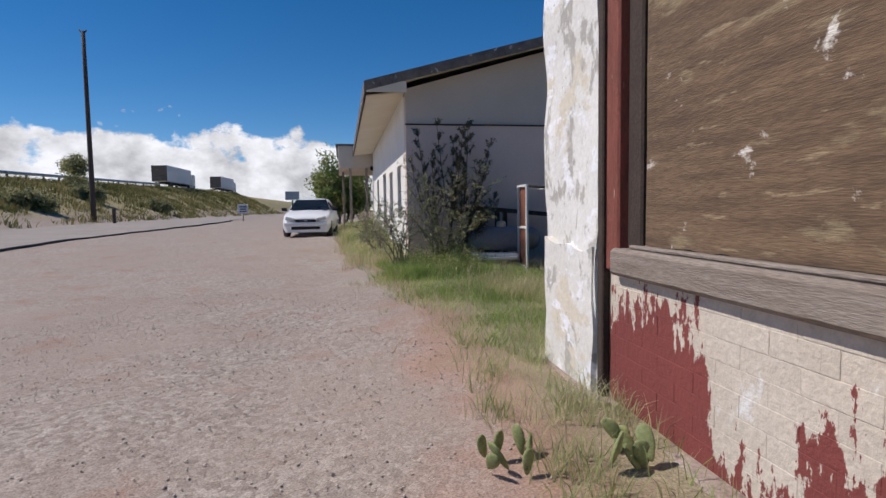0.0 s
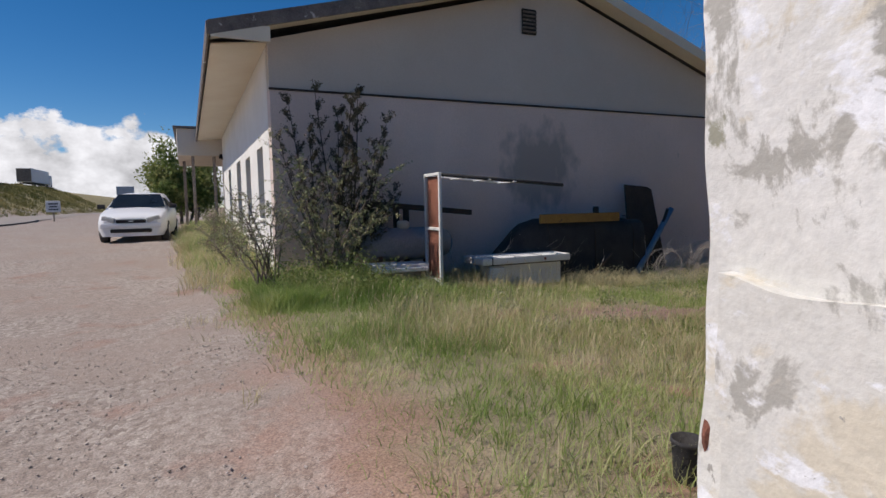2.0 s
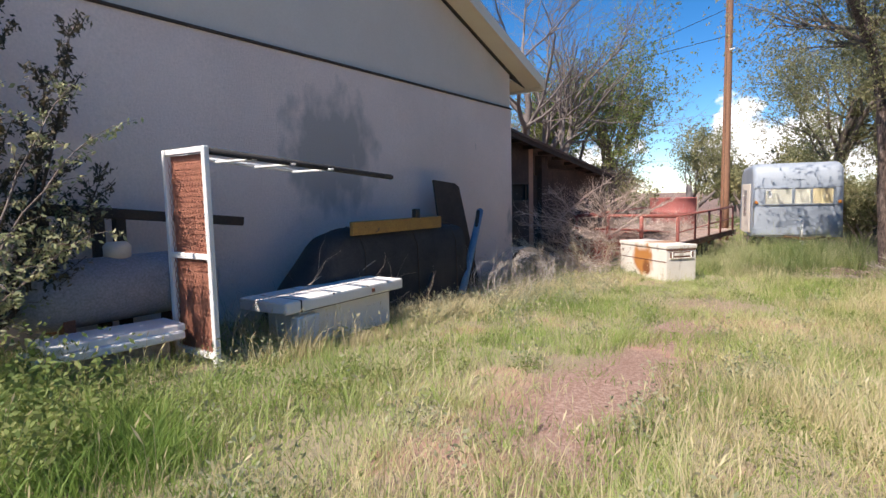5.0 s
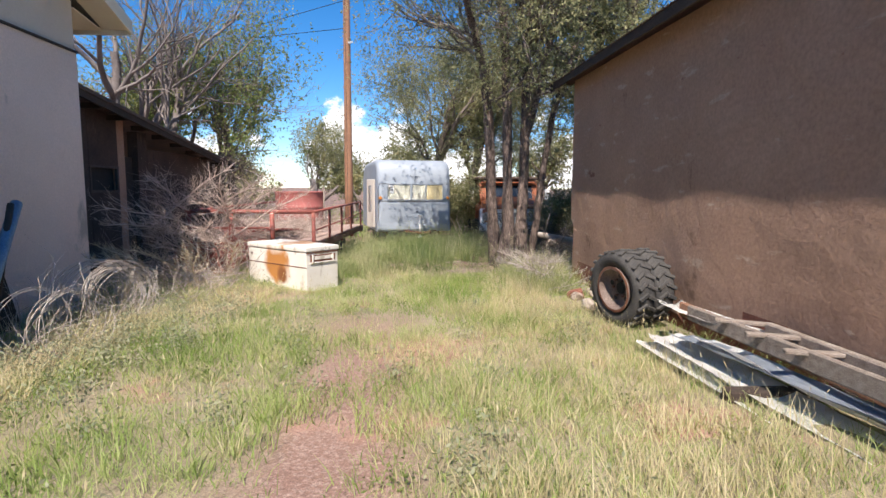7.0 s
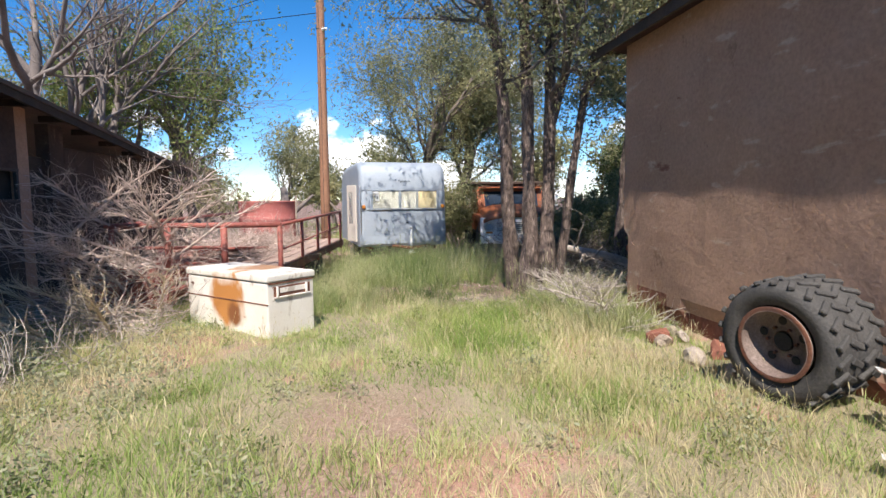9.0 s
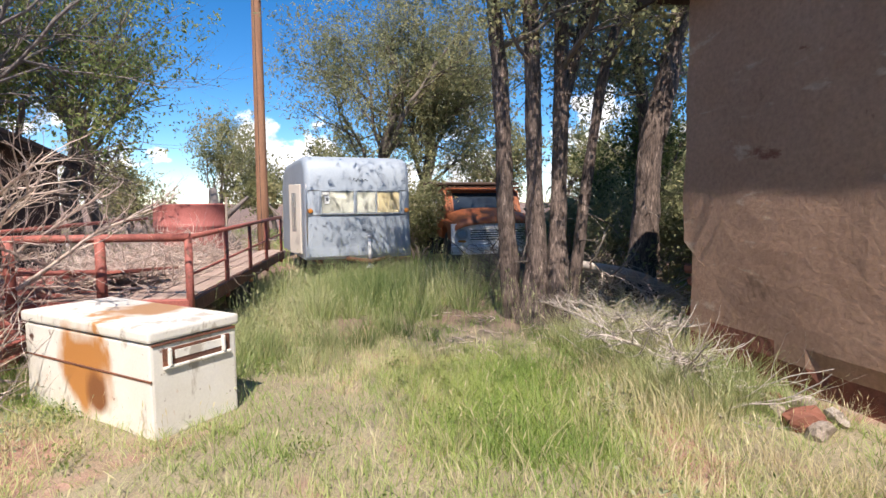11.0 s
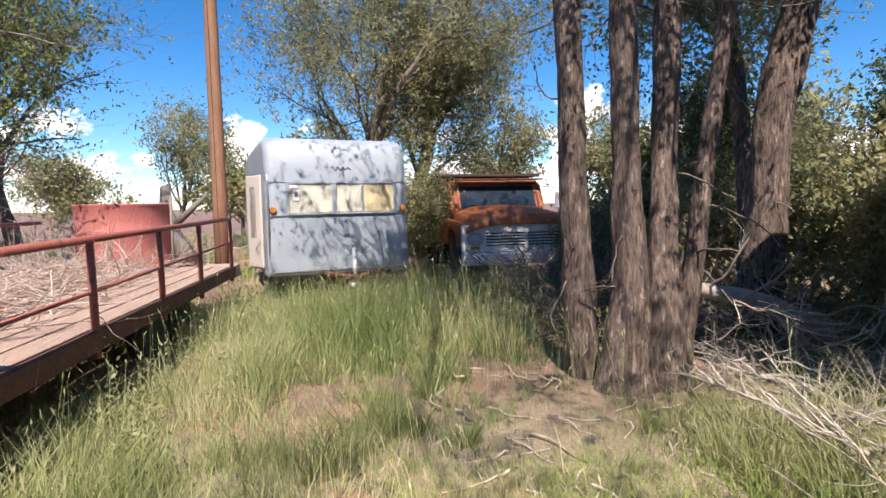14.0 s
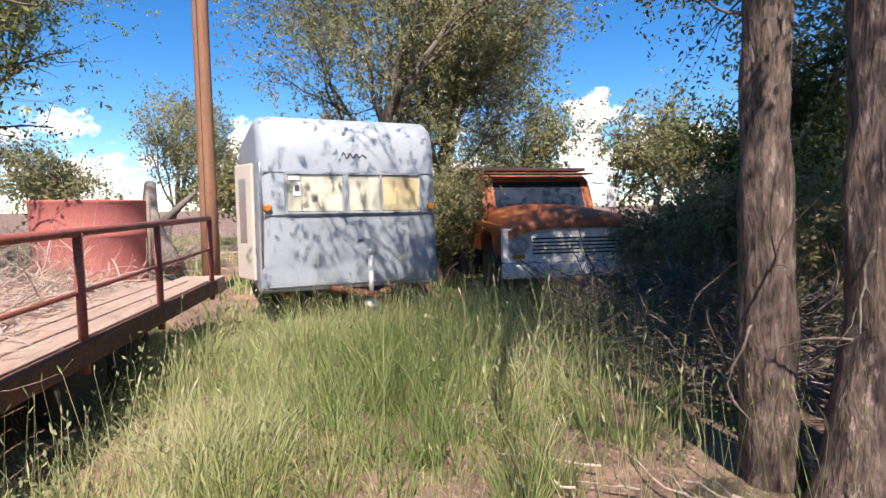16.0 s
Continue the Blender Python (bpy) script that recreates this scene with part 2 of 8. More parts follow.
M_FREEZER = mat("rust_stained_white_enamel", (0.74, 0.71, 0.66), (0.66, 0.62, 0.55), 2, 0.5, bump=0.1, fine=70, grain=0.06,
                spots=(((0.50, 0.26, 0.11), 0.60, 2.6, (1, 1, 0.8)), ((0.24, 0.10, 0.045), 0.65, 2.9, (1, 1, 0.8)), ((0.47, 0.42, 0.36), 0.575, 5, (1, 1, 0.5)), ((0.15, 0.07, 0.05), 0.64, 12, Z1)))
M_WHITE_METAL = mat("chalky_white_metal", (0.80, 0.79, 0.77), (0.72, 0.71, 0.69), 2, 0.6, bump=0.1, grain=0.05, spots=(((0.50, 0.47, 0.43), 0.70, 6, Z1),))
M_ALU = mat("dull_aluminium_skin", (0.355, 0.40, 0.455), (0.295, 0.34, 0.395), 1.3, 0.6, metal=0.1, bump=0.12, fine=25, grain=0.06,
            spots=(((0.46, 0.48, 0.50), 0.60, 1.5, (1, 1, 0.5)), ((0.30, 0.30, 0.30), 0.70, 3, (1, 1, 0.3))))
M_CURTAIN_PALE = mat("pale_curtain", (0.46, 0.42, 0.33), (0.38, 0.35, 0.28), 2, 0.9, bump=0.2, stretch=(4, 4, 0.6))
M_CURTAIN = mat("yellowed_curtain", (0.55, 0.40, 0.16), (0.46, 0.35, 0.17), 2, 0.9, bump=0.2, stretch=(4, 4, 0.6))
M_ORANGE = mat("rusted_orange_paint", (0.42, 0.125, 0.04), (0.28, 0.08, 0.032), 2.2, 0.6, bump=0.2, spots=(((0.19, 0.07, 0.035), 0.56, 4, Z1), ((0.60, 0.42, 0.30), 0.68, 5, Z1)))
M_GRILLE = mat("chalky_white_grille_paint", (0.82, 0.80, 0.77), (0.72, 0.69, 0.65), 3, 0.6, bump=0.1, spots=(((0.33, 0.22, 0.15), 0.70, 8, Z1),))
M_RUBBER = mat("weathered_tyre_rubber", (0.045, 0.043, 0.042), (0.075, 0.07, 0.066), 5, 0.85, bump=0.3)
M_RIM = mat("rusty_wheel_rim", (0.13, 0.085, 0.07), (0.22, 0.165, 0.14), 6, 0.8, bump=0.3)
M_POLE = mat("brown_utility_pole_wood", (0.34, 0.175, 0.10), (0.24, 0.12, 0.075), 3, 0.85, bump=0.5, fine=40, stretch=(6, 6, 0.5), grain=0.3)
M_POLE_DARK = mat("creosoted_pole_wood", (0.06, 0.045, 0.04), (0.09, 0.065, 0.055), 3, 0.9, stretch=(6, 6, 0.5))
M_BARK = mat("furrowed_bark", (0.17, 0.125, 0.105), (0.095, 0.068, 0.058), 4, 0.95, bump=1.0, fine=17, stretch=(3, 3, 0.7), grain=0.8, spots=(((0.27, 0.205, 0.175), 0.58, 7, (3, 3, 0.9)), ((0.045, 0.032, 0.028), 0.58, 9, (4, 4, 0.55))))
M_TWIG_GREY = mat("dead_grey_twig", (0.52, 0.46, 0.41), (0.38, 0.32, 0.28), 2, 0.9, bump=0, island=0.35)
M_TWIG_PINK = mat("dry_brush_twig", (0.60, 0.49, 0.43), (0.43, 0.33, 0.285), 1.5, 0.9, bump=0, island=0.4)
M_TWIG_STRAW = mat("dry_tumbleweed_stalk", (0.62, 0.52, 0.36), (0.48, 0.38, 0.26), 2, 0.9, bump=0, island=0.3)
M_BRANCH = mat("branch_bark", (0.13, 0.10, 0.085), (0.20, 0.165, 0.14), 3, 0.95, bump=0.3)
M_GREY_BRANCH = mat("dead_tree_bark", (0.26, 0.22, 0.20), (0.14, 0.115, 0.105), 2, 0.95, bump=0.3)
M_BLUE = mat("faded_blue_paint", (0.10, 0.20, 0.30), (0.16, 0.27, 0.36), 4, 0.6)
M_YELLOW_WOOD = mat("yellow_painted_beam", (0.36, 0.20, 0.045), (0.26, 0.14, 0.04), 4, 0.8, spots=(((0.12, 0.08, 0.05), 0.62, 7, Z1),))
M_BLACK = mat("black_sheet", (0.025, 0.025, 0.028), (0.045, 0.042, 0.042), 3, 0.95)
# pale tank paint darkened, so the house's shade sits in its colour
M_SHADED_TANK = mat("shaded_grey_tank_paint", (0.20, 0.21, 0.24), (0.26, 0.265, 0.28), 2, 0.7, bump=0.05)
M_CAR = mat("white_car_paint", (0.80, 0.80, 0.80), (0.78, 0.78, 0.79), 1, 0.25, bump=0, grain=0.01)
M_CHROME = mat("dull_chrome", (0.55, 0.55, 0.55), (0.45, 0.44, 0.42), 4, 0.3, metal=0.9, bump=0)
M_AMBER = mat("amber_lens", (0.60, 0.22, 0.03), (0.50, 0.18, 0.03), 5, 0.35, bump=0)
M_LAMP = mat("lamp_lens", (0.50, 0.50, 0.48), (0.42, 0.42, 0.40), 8, 0.2, bump=0.1)
M_LEAF_GREEN = leafy("fresh_green_leaf", (0.12, 0.18, 0.05), (0.22, 0.27, 0.09), (0.36, 0.35, 0.14), 1.2, 0.45)
M_LEAF_OLIVE = leafy("grey_olive_leaf", (0.17, 0.185, 0.09), (0.29, 0.29, 0.15), (0.44, 0.40, 0.21), 1.2, 0.48)
M_LEAF_DARK = leafy("dark_juniper_leaf", (0.055, 0.075, 0.03), (0.10, 0.13, 0.045), (0.19, 0.21, 0.075))
M_LEAF_BROWN = leafy("dark_brown_shrub_leaf", (0.05, 0.045, 0.03), (0.085, 0.07, 0.045), (0.15, 0.13, 0.07))
M_LEAF_SAGE = leafy("sage_weed_leaf", (0.24, 0.28, 0.16), (0.33, 0.34, 0.22), (0.42, 0.40, 0.26))
M_GRASS = leafy("mixed_grass_blade", (0.19, 0.29, 0.07), (0.34, 0.43, 0.14), (0.57, 0.57, 0.30), 0.9, 0.45)
M_GRASS_GREEN = leafy("green_grass_blade", (0.17, 0.27, 0.06), (0.28, 0.37, 0.10), (0.44, 0.46, 0.18), 0.9, 0.45)
M_GRASS_LAWN = leafy("bright_lawn_blade", (0.27, 0.37, 0.085), (0.38, 0.46, 0.135), (0.49, 0.52, 0.20), 0.9, 0.45)
M_GRASS_RANK = leafy("rank_green_grass_blade", (0.13, 0.19, 0.065), (0.22, 0.28, 0.10), (0.40, 0.40, 0.19), 0.9, 0.4)
M_GRASS_MIX = leafy("rank_seeding_grass_blade", (0.24, 0.29, 0.11), (0.38, 0.41, 0.19), (0.58, 0.54, 0.34), 0.9, 0.4)
M_GRASS_DRY = leafy("dry_straw_blade", (0.44, 0.38, 0.21), (0.58, 0.50, 0.30), (0.68, 0.60, 0.40), 0.9, 0.4)
M_CACTUS = mat("prickly_pear_pad", (0.30, 0.32, 0.13), (0.16, 0.20, 0.08), 6, 0.7, bump=0.2, spots=(((0.10, 0.07, 0.05), 0.62, 12, Z1),))
M_STONE = mat("broken_stone", (0.40, 0.35, 0.30), (0.28, 0.22, 0.18), 5, 0.95, bump=0.6)
M_CONCRETE = mat("old_concrete", (0.40, 0.33, 0.28), (0.30, 0.22, 0.18), 3, 0.95, bump=0.5)
M_SIGN = mat("white_sign_board", (0.72, 0.72, 0.72), (0.66, 0.66, 0.66), 3, 0.6, bump=0)
M_LETTER = mat("dark_lettering", (0.06, 0.07, 0.09), (0.08, 0.09, 0.10), 5, 0.6, bump=0)
M_DECK = mat("dusty_deck_plank", (0.47, 0.345, 0.285), (0.36, 0.25, 0.205), 3, 0.9, bump=0.4, fine=25, stretch=(0.6, 6, 6), rand=0.15)
M_HILL_GRASS = leafy("hill_grass", (0.12, 0.13, 0.04), (0.25, 0.225, 0.085), (0.36, 0.30, 0.13), 0.15, 0.2)


def glass(name, tint, rough=0.05):
    m = bpy.data.materials.new(name)
    m.use_nodes = True
    n, l = m.node_tree.nodes, m.node_tree.links
    bs = n["Principled BSDF"]
    bs.inputs["Base Color"].default_value = (*tint, 1)
    bs.inputs["Roughness"].default_value = rough
    bs.inputs["Transmission Weight"].default_value = 0.9
    bs.inputs["IOR"].default_value = 1.45
    nz = n.new("ShaderNodeTexNoise")
    nz.inputs["Scale"].default_value = 9
    mr = n.new("ShaderNodeMapRange")
    mr.inputs[3].default_value, mr.inputs[4].default_value = rough, rough + 0.25
    l.new(nz.outputs["Fac"], mr.inputs[0])
    l.new(mr.outputs[0], bs.inputs["Roughness"])
    return m


M_GLASS = glass("dusty_window_glass", (0.75, 0.80, 0.82))
M_DARK_GLASS = mat("dark_windscreen", (0.02, 0.03, 0.045), (0.03, 0.04, 0.055), 2, 0.12, bump=0, grain=0.05)


def stain(m, centre, radius, colour, seed=0.0):
    """A ragged stain of one colour round a place."""
    n, l = m.node_tree.nodes, m.node_tree.links
    bs = n["Principled BSDF"]
    src = bs.inputs["Base Color"].links[0].from_socket
    geo = n.new("ShaderNodeNewGeometry")
    ds = n.new("ShaderNodeVectorMath")
    ds.operation = "DISTANCE"
    ds.inputs[1].default_value = centre
    l.new(geo.outputs["Position"], ds.inputs[0])
    mp = n.new("ShaderNodeMapping")
    mp.inputs["Location"].default_value = (seed, seed, 0)
    mp.inputs["Scale"].default_value = (1, 1, 0.6)
    l.new(geo.outputs["Position"], mp.inputs[0])
    nz = n.new("ShaderNodeTexNoise")
    nz.inputs["Scale"].default_value, nz.inputs["Detail"].default_value = 4.5, 7
    l.new(mp.outputs[0], nz.inputs["Vector"])
    ad = n.new("ShaderNodeMath")
    ad.operation = "MULTIPLY_ADD"
    ad.inputs[1].default_value = radius * 1.6
    l.new(nz.outputs["Fac"], ad.inputs[0])
    l.new(ds.outputs["Value"], ad.inputs[2])
    mr = n.new("ShaderNodeMapRange")
    mr.inputs[1].default_value, mr.inputs[2].default_value = radius * 1.95, radius * 1.5
    l.new(ad.outputs[0], mr.inputs[0])
    mx = n.new("ShaderNodeMix")
    mx.data_type = "RGBA"
    mx.inputs[7].default_value = (*colour, 1)
    l.new(mr.outputs[0], mx.inputs[0])
    l.new(src, mx.inputs[6])
    l.new(mx.outputs[2], bs.inputs["Base Color"])


stain(M_FREEZER, (11.95, 9.50, -0.02), 0.30, (0.46, 0.20, 0.06))
stain(M_FREEZER, (11.86, 9.40, -0.15), 0.14, (0.22, 0.085, 0.035), 3.0)
stain(M_FREEZER, (12.3, 9.2, 0.36), 0.30, (0.40, 0.22, 0.11), 5.0)
stain(M_B_WALL, (6.0, 11.7, 1.9), 0.8, (0.40, 0.355, 0.32), 2.0)


# ---- ground ----
def interp(v, xs, ys):
    return float(np.interp(v, xs, ys))


def gz(x, y):
    """Height of the ground."""
    z = interp(x, [-0.6, 0.8, 1.6, 7, 14.5, 20, 30], [0, 0.13, 0.13, -0.25, -0.41, -0.45, -0.45])
    z += interp(y, [10, 20, 45], [0, 0.35, 0.6]) * interp(x, [2, 8], [1, 0])
    top = interp(y, [-40, 54, 90, 130], [3.2, 3.9, 4.6, 5.3])
    return z + top * interp(x, [-32, -30, -26, -20, -18.5], [1.0, 0.98, 0.72, 0.08, 0.0])


def ground_material():
    m = bpy.data.materials.new("ground_gravel_and_red_dirt")
    m.use_nodes = True
    n, l = m.node_tree.nodes, m.node_tree.links
    bs = n["Principled BSDF"]
    geo = n.new("ShaderNodeNewGeometry")
    sx = n.new("ShaderNodeSeparateXYZ")
    l.new(geo.outputs["Position"], sx.inputs[0])

    def noise_tex(sc, det=6.0, r=0.6):
        x = n.new("ShaderNodeTexNoise")
        x.inputs["Scale"].default_value, x.inputs["Detail"].default_value, x.inputs["Roughness"].default_value = sc, det, r
        l.new(geo.outputs["Position"], x.inputs["Vector"])
        return x.outputs["Fac"]

    def rng(src, a, b, c=0.0, d=1.0):
        x = n.new("ShaderNodeMapRange")
        for i, v in enumerate((a, b, c, d)):
            x.inputs[i + 1].default_value = v
        l.new(src, x.inputs[0])
        return x.outputs[0]

    def calc(op, a, b):
        x = n.new("ShaderNodeMath")
        x.operation = op
        for s, v in zip(x.inputs, (a, b)):
            if isinstance(v, float):
                s.default_value = v
            else:
                l.new(v, s)
        return x.outputs[0]

    def mix(f, a, b):
        x = n.new("ShaderNodeMix")
        x.data_type = "RGBA"
        for s, v in ((x.inputs[0], f), (x.inputs[6], a), (x.inputs[7], b)):
            if isinstance(v, tuple):
                s.default_value = (*v, 1)
            else:
                l.new(v, s)
        return x.outputs[2]

    stones = n.new("ShaderNodeTexVoronoi")
    stones.inputs["Scale"].default_value = 28
    l.new(geo.outputs["Position"], stones.inputs["Vector"])
    gravel = mix(rng(stones.outputs["Color"], 0.1, 0.9), (0.215, 0.17, 0.142), (0.42, 0.36, 0.312))
    gravel = mix(rng(noise_tex(0.45), 0.42, 0.62), gravel, (0.31, 0.245, 0.205))
    gravel = mix(rng(noise_tex(1.4), 0.56, 0.72), gravel, (0.30, 0.19, 0.15))
    red = mix(rng(noise_tex(2.2), 0.35, 0.65), (0.37, 0.225, 0.17), (0.29, 0.16, 0.115))
    red = mix(rng(noise_tex(35), 0.58, 0.70), red, (0.42, 0.30, 0.24))
    soil = mix(rng(noise_tex(1.6), 0.35, 0.65), (0.30, 0.25, 0.165), (0.22, 0.18, 0.115))
    soil = mix(rng(noise_tex(40), 0.55, 0.68), soil, (0.36, 0.31, 0.20))
    wob = rng(noise_tex(0.7), 0.0, 1.0, -1.1, 1.1)
    edge = calc("ADD", sx.outputs["X"], wob)
    col = mix(rng(edge, 0.25, 0.75), gravel, red)
    col = mix(rng(edge, 0.55, 1.2), col, soil)
    # dirt under the elms: tree shade is put into its darker browns
    shaded_dirt = mix(rng(noise_tex(3.0), 0.35, 0.65), (0.24, 0.15, 0.115), (0.13, 0.085, 0.065))
    shaded_dirt = mix(rng(noise_tex(26), 0.55, 0.66), shaded_dirt, (0.33, 0.25, 0.18))
    col = mix(rng(edge, 13.4, 14.8), col, shaded_dirt)
    # worn wheel path of trodden red dirt
    off = calc("ABSOLUTE", calc("ADD", calc("SUBTRACT", sx.outputs["Y"], 7.72), calc("MULTIPLY", wob, 0.45)), 0.0)
    worn = calc("MULTIPLY", rng(off, 0.30, 0.62, 1.0, 0.0), calc("MULTIPLY", rng(edge, 2.3, 3.3), rng(edge, 8.0, 10.5, 1.0, 0.0)))
    col = mix(worn, col, mix(rng(noise_tex(30), 0.45, 0.65), (0.235, 0.14, 0.108), (0.35, 0.245, 0.20)))
    col = mix(calc("MULTIPLY", rng(noise_tex(0.9), 0.56, 0.63), rng(edge, 1.0, 2.0)), col, red)
    col = mix(rng(sx.outputs["Z"], 0.8, 1.8), col, mix(rng(noise_tex(0.25), 0.35, 0.65), (0.26, 0.22, 0.10), (0.36, 0.29, 0.15)))
    k = n.new("ShaderNodeVectorMath")
    k.operation = "SCALE"
    l.new(col, k.inputs[0])
    l.new(rng(noise_tex(90, 3.0), 0.25, 0.75, 0.5, 1.5), k.inputs["Scale"])
    l.new(k.outputs[0], bs.inputs["Base Color"])
    bs.inputs["Roughness"].default_value = 0.95
    bp = n.new("ShaderNodeBump")
    bp.inputs["Strength"].default_value, bp.inputs["Distance"].default_value = 0.35, 0.015
    l.new(calc("ADD", noise_tex(45, 4.0), rng(stones.outputs["Distance"], 0.0, 0.6, 0.6, 0.0)), bp.inputs["Height"])
    l.new(bp.outputs[0], bs.inputs["Normal"])
    return m


def spread(lo, hi, step, far):
    inner = list(np.arange(lo, hi + 0.01, step))
    out, d = [], step
    v = hi
    while v < far:
        d *= 1.35
        v += d
        out.append(v)
    left, d, v = [], step, lo
    while v > -far:
        d *= 1.25
        v -= d
        left.append(v)
    return left[::-1] + inner + out


M_GROUND = ground_material()
gxs, gys = spread(-5, 21, 0.2, 2500), spread(-4, 14, 0.2, 2500)
gv = []
for gy in gys:
    for gx in gxs:
        near = 1.0 if abs(gx) < 60 and abs(gy) < 60 else 0.0
        bump = 0.035 * near * (noise.noise(Vector((gx * 0.9, gy * 0.9, 0))) + 0.5 * noise.noise(Vector((gx * 2.7, gy * 2.7, 3))))
        if abs(gx) >= 60:
            bump += 0.5 * noise.noise(Vector((gx * 0.05, gy * 0.05, 0)))
        gv.append((gx, gy, gz(gx, gy) + bump))
nx = len(gxs)
ii = np.arange((len(gys) - 1) * (nx - 1))
r, c = ii // (nx - 1), ii % (nx - 1)
gf = np.stack([r * nx + c, r * nx + c + 1, (r + 1) * nx + c + 1, (r + 1) * nx + c], 1)
ground = part("ground", arrays("ground", np.array(gv), gf, M_GROUND, True), None)
tagged(ground, "grey pink gravel and red dirt ground with dry soil", "ground", kind="structure")


# ---- the near building: white street front, brown mud-plastered side ----
A_N = math.atan2(4.55 - 4.08, 12.68 - 1.46)            # slight skew of its north wall
AX, AY = 1.42, 3.985                                    # corner of the white street front
SX, SY = 1.46, 4.08                                     # start of the mud-plastered side wall
m_front = pose(AX, 0, 0)

front = thing("wall_front", "peeling white plaster street front with a boarded window", "wall", m_front, kind="structure")


def rough_slab(y0, y1, z0, z1, thick, seed, amp=0.018, step=0.12, west=True):
    """A plastered wall piece whose face and edges are uneven; the face looks to -x at x = 0."""
    ny, nz = max(2, int((y1 - y0) / step)), max(2, int((z1 - z0) / step))
    b = bmesh.new()
    rows = []
    for j in range(nz + 1):
        row = []
        for i in range(ny + 1):
            y, z = y0 + (y1 - y0) * i / ny, z0 + (z1 - z0) * j / nz
            d = amp * noise.noise(Vector((y * 1.7, z * 1.7, seed)))
            e = 0.0
            if i in (0, ny):
                e = 0.03 * noise.noise(Vector((z * 3, seed, 7)))
            row.append(b.verts.new((d, y + e, z)))
        rows.append(row)
    for j in range(nz):
        for i in range(ny):
            b.faces.new((rows[j][i], rows[j + 1][i], rows[j + 1][i + 1], rows[j][i + 1]))
    edge = [e for e in b.edges if e.is_boundary]
    got = bmesh.ops.extrude_edge_only(b, edges=edge)
    for v in got["geom"]:
        if isinstance(v, bmesh.types.BMVert):
            v.co.x = thick
    bmesh.ops.recalc_face_normals(b, faces=b.faces[:])
    return b


part("pilaster", rough_slab(3.08, AY, 0.0, 3.9, 0.42, 2.0, 0.03, 0.07), M_WHITE_PLASTER, front, "flaking white plaster pier")
lower = rough_slab(3.10, 3.90, 0.04, 1.02, 0.05, 9.0, 0.012, 0.05)
for v in lower.verts:
    if v.co.z > 0.95:
        v.co.z += 0.09 * noise.noise(Vector((v.co.y * 3.2, 2, 2)))
plaster_coat = part("plaster_coat", lower, M_WHITE_PLASTER, front, "thick lower coat of cream plaster")
plaster_coat.location.x = -0.034
for k, (cy, cz, cs) in enumerate(((3.965, 1.80, 0.022), (3.965, 1.72, 0.026), (3.96, 1.64, 0.034), (3.955, 1.57, 0.040), (3.945, 1.50, 0.036), (3.975, 0.55, 0.03))):
    bk = bmesh.new()
    bmesh.ops.create_icosphere(bk, subdivisions=2, radius=cs)
    for v in bk.verts:
        v.co *= 1 + 0.4 * noise.noise(v.co / cs * 1.4 + Vector((k, 0, 0)))
    bare_spot = part("bare_adobe", bk, M_ADOBE_RAW, front, "bare red adobe where the corner broke")
    bare_spot.location = (0.02, cy, cz)
    bare_spot.scale = (0.7, 0.55, 1.7)
part("back_wall", box(0.2, 8.5, 3.9, (0.30, -1.17, 0.0)), M_MORTAR, front)
part("header", rough_slab(-5.4, 3.08, 2.95, 3.9, 0.2, 5.0), M_WHITE_PLASTER, front)
part("corner_strip", box(0.05, 0.07, 2.85, (0.02, 3.045, 0.1), 0.008), M_DARK_WOOD, front, "blackened wooden corner strip")
part("window_post", box(0.09, 0.15, 2.1, (0.055, 2.925, 0.90), 0.012), M_RED_WOOD, front, "red peeling wooden window post")
part("window_reveal", box(0.10, 0.15, 1.9, (0.11, 2.765, 1.04), 0.012), M_DARK_WOOD, front, "dark rotten wooden reveal")
part("window_sill", box(0.16, 5.2, 0.15, (0.06, 0.30, 0.885), 0.02), M_GREY_WOOD, front, "grey weathered wooden sill beam")
part("sill_lip", box(0.13, 5.2, 0.02, (0.09, 0.16, 1.037), 0.006), M_GREY_WOOD, front)
part("foundation", box(0.5, 9.3, 0.24, (0.17, -0.6, -0.1), 0.03), M_CONCRETE, front, "crumbling concrete footing")


def plywood_board(y0, y1, z0, z1, seed):
    """A warped sheet with a frayed lower edge."""
    b = bmesh.new()
    ny, nz = 40, 24
    rows = []
    for j in range(nz + 1):
        row = []
        for i in range(ny + 1):
            y, z = y0 + (y1 - y0) * i / ny, z0 + (z1 - z0) * j / nz
            if j == 0:
                z += 0.012 * noise.noise(Vector((y * 9, seed, 1)))
            row.append(b.verts.new((0.006 * noise.noise(Vector((y * 1.2, z * 1.5, seed))), y, z)))
        rows.append(row)
    for j in range(nz):
        for i in range(ny):
            b.faces.new((rows[j][i], rows[j + 1][i], rows[j + 1][i + 1], rows[j][i + 1]))
    got = bmesh.ops.extrude_edge_only(b, edges=[e for e in b.edges if e.is_boundary])
    for v in got["geom"]:
        if isinstance(v, bmesh.types.BMVert):
            v.co.x = 0.018
    bmesh.ops.recalc_face_normals(b, faces=b.faces[:])
    return b


part("window_board", plywood_board(-2.2, 2.66, 1.06, 2.95, 3.0), M_PLYWOOD, front, "brown weathered plywood sheet").location.x = 0.07

roof_a_len = 11.6
side = thing("wall_side", "brown mud-plastered adobe side wall with a bare red foot", "wall", pose(SX, SY, 0, 0, 0, math.degrees(A_N)), kind="structure")


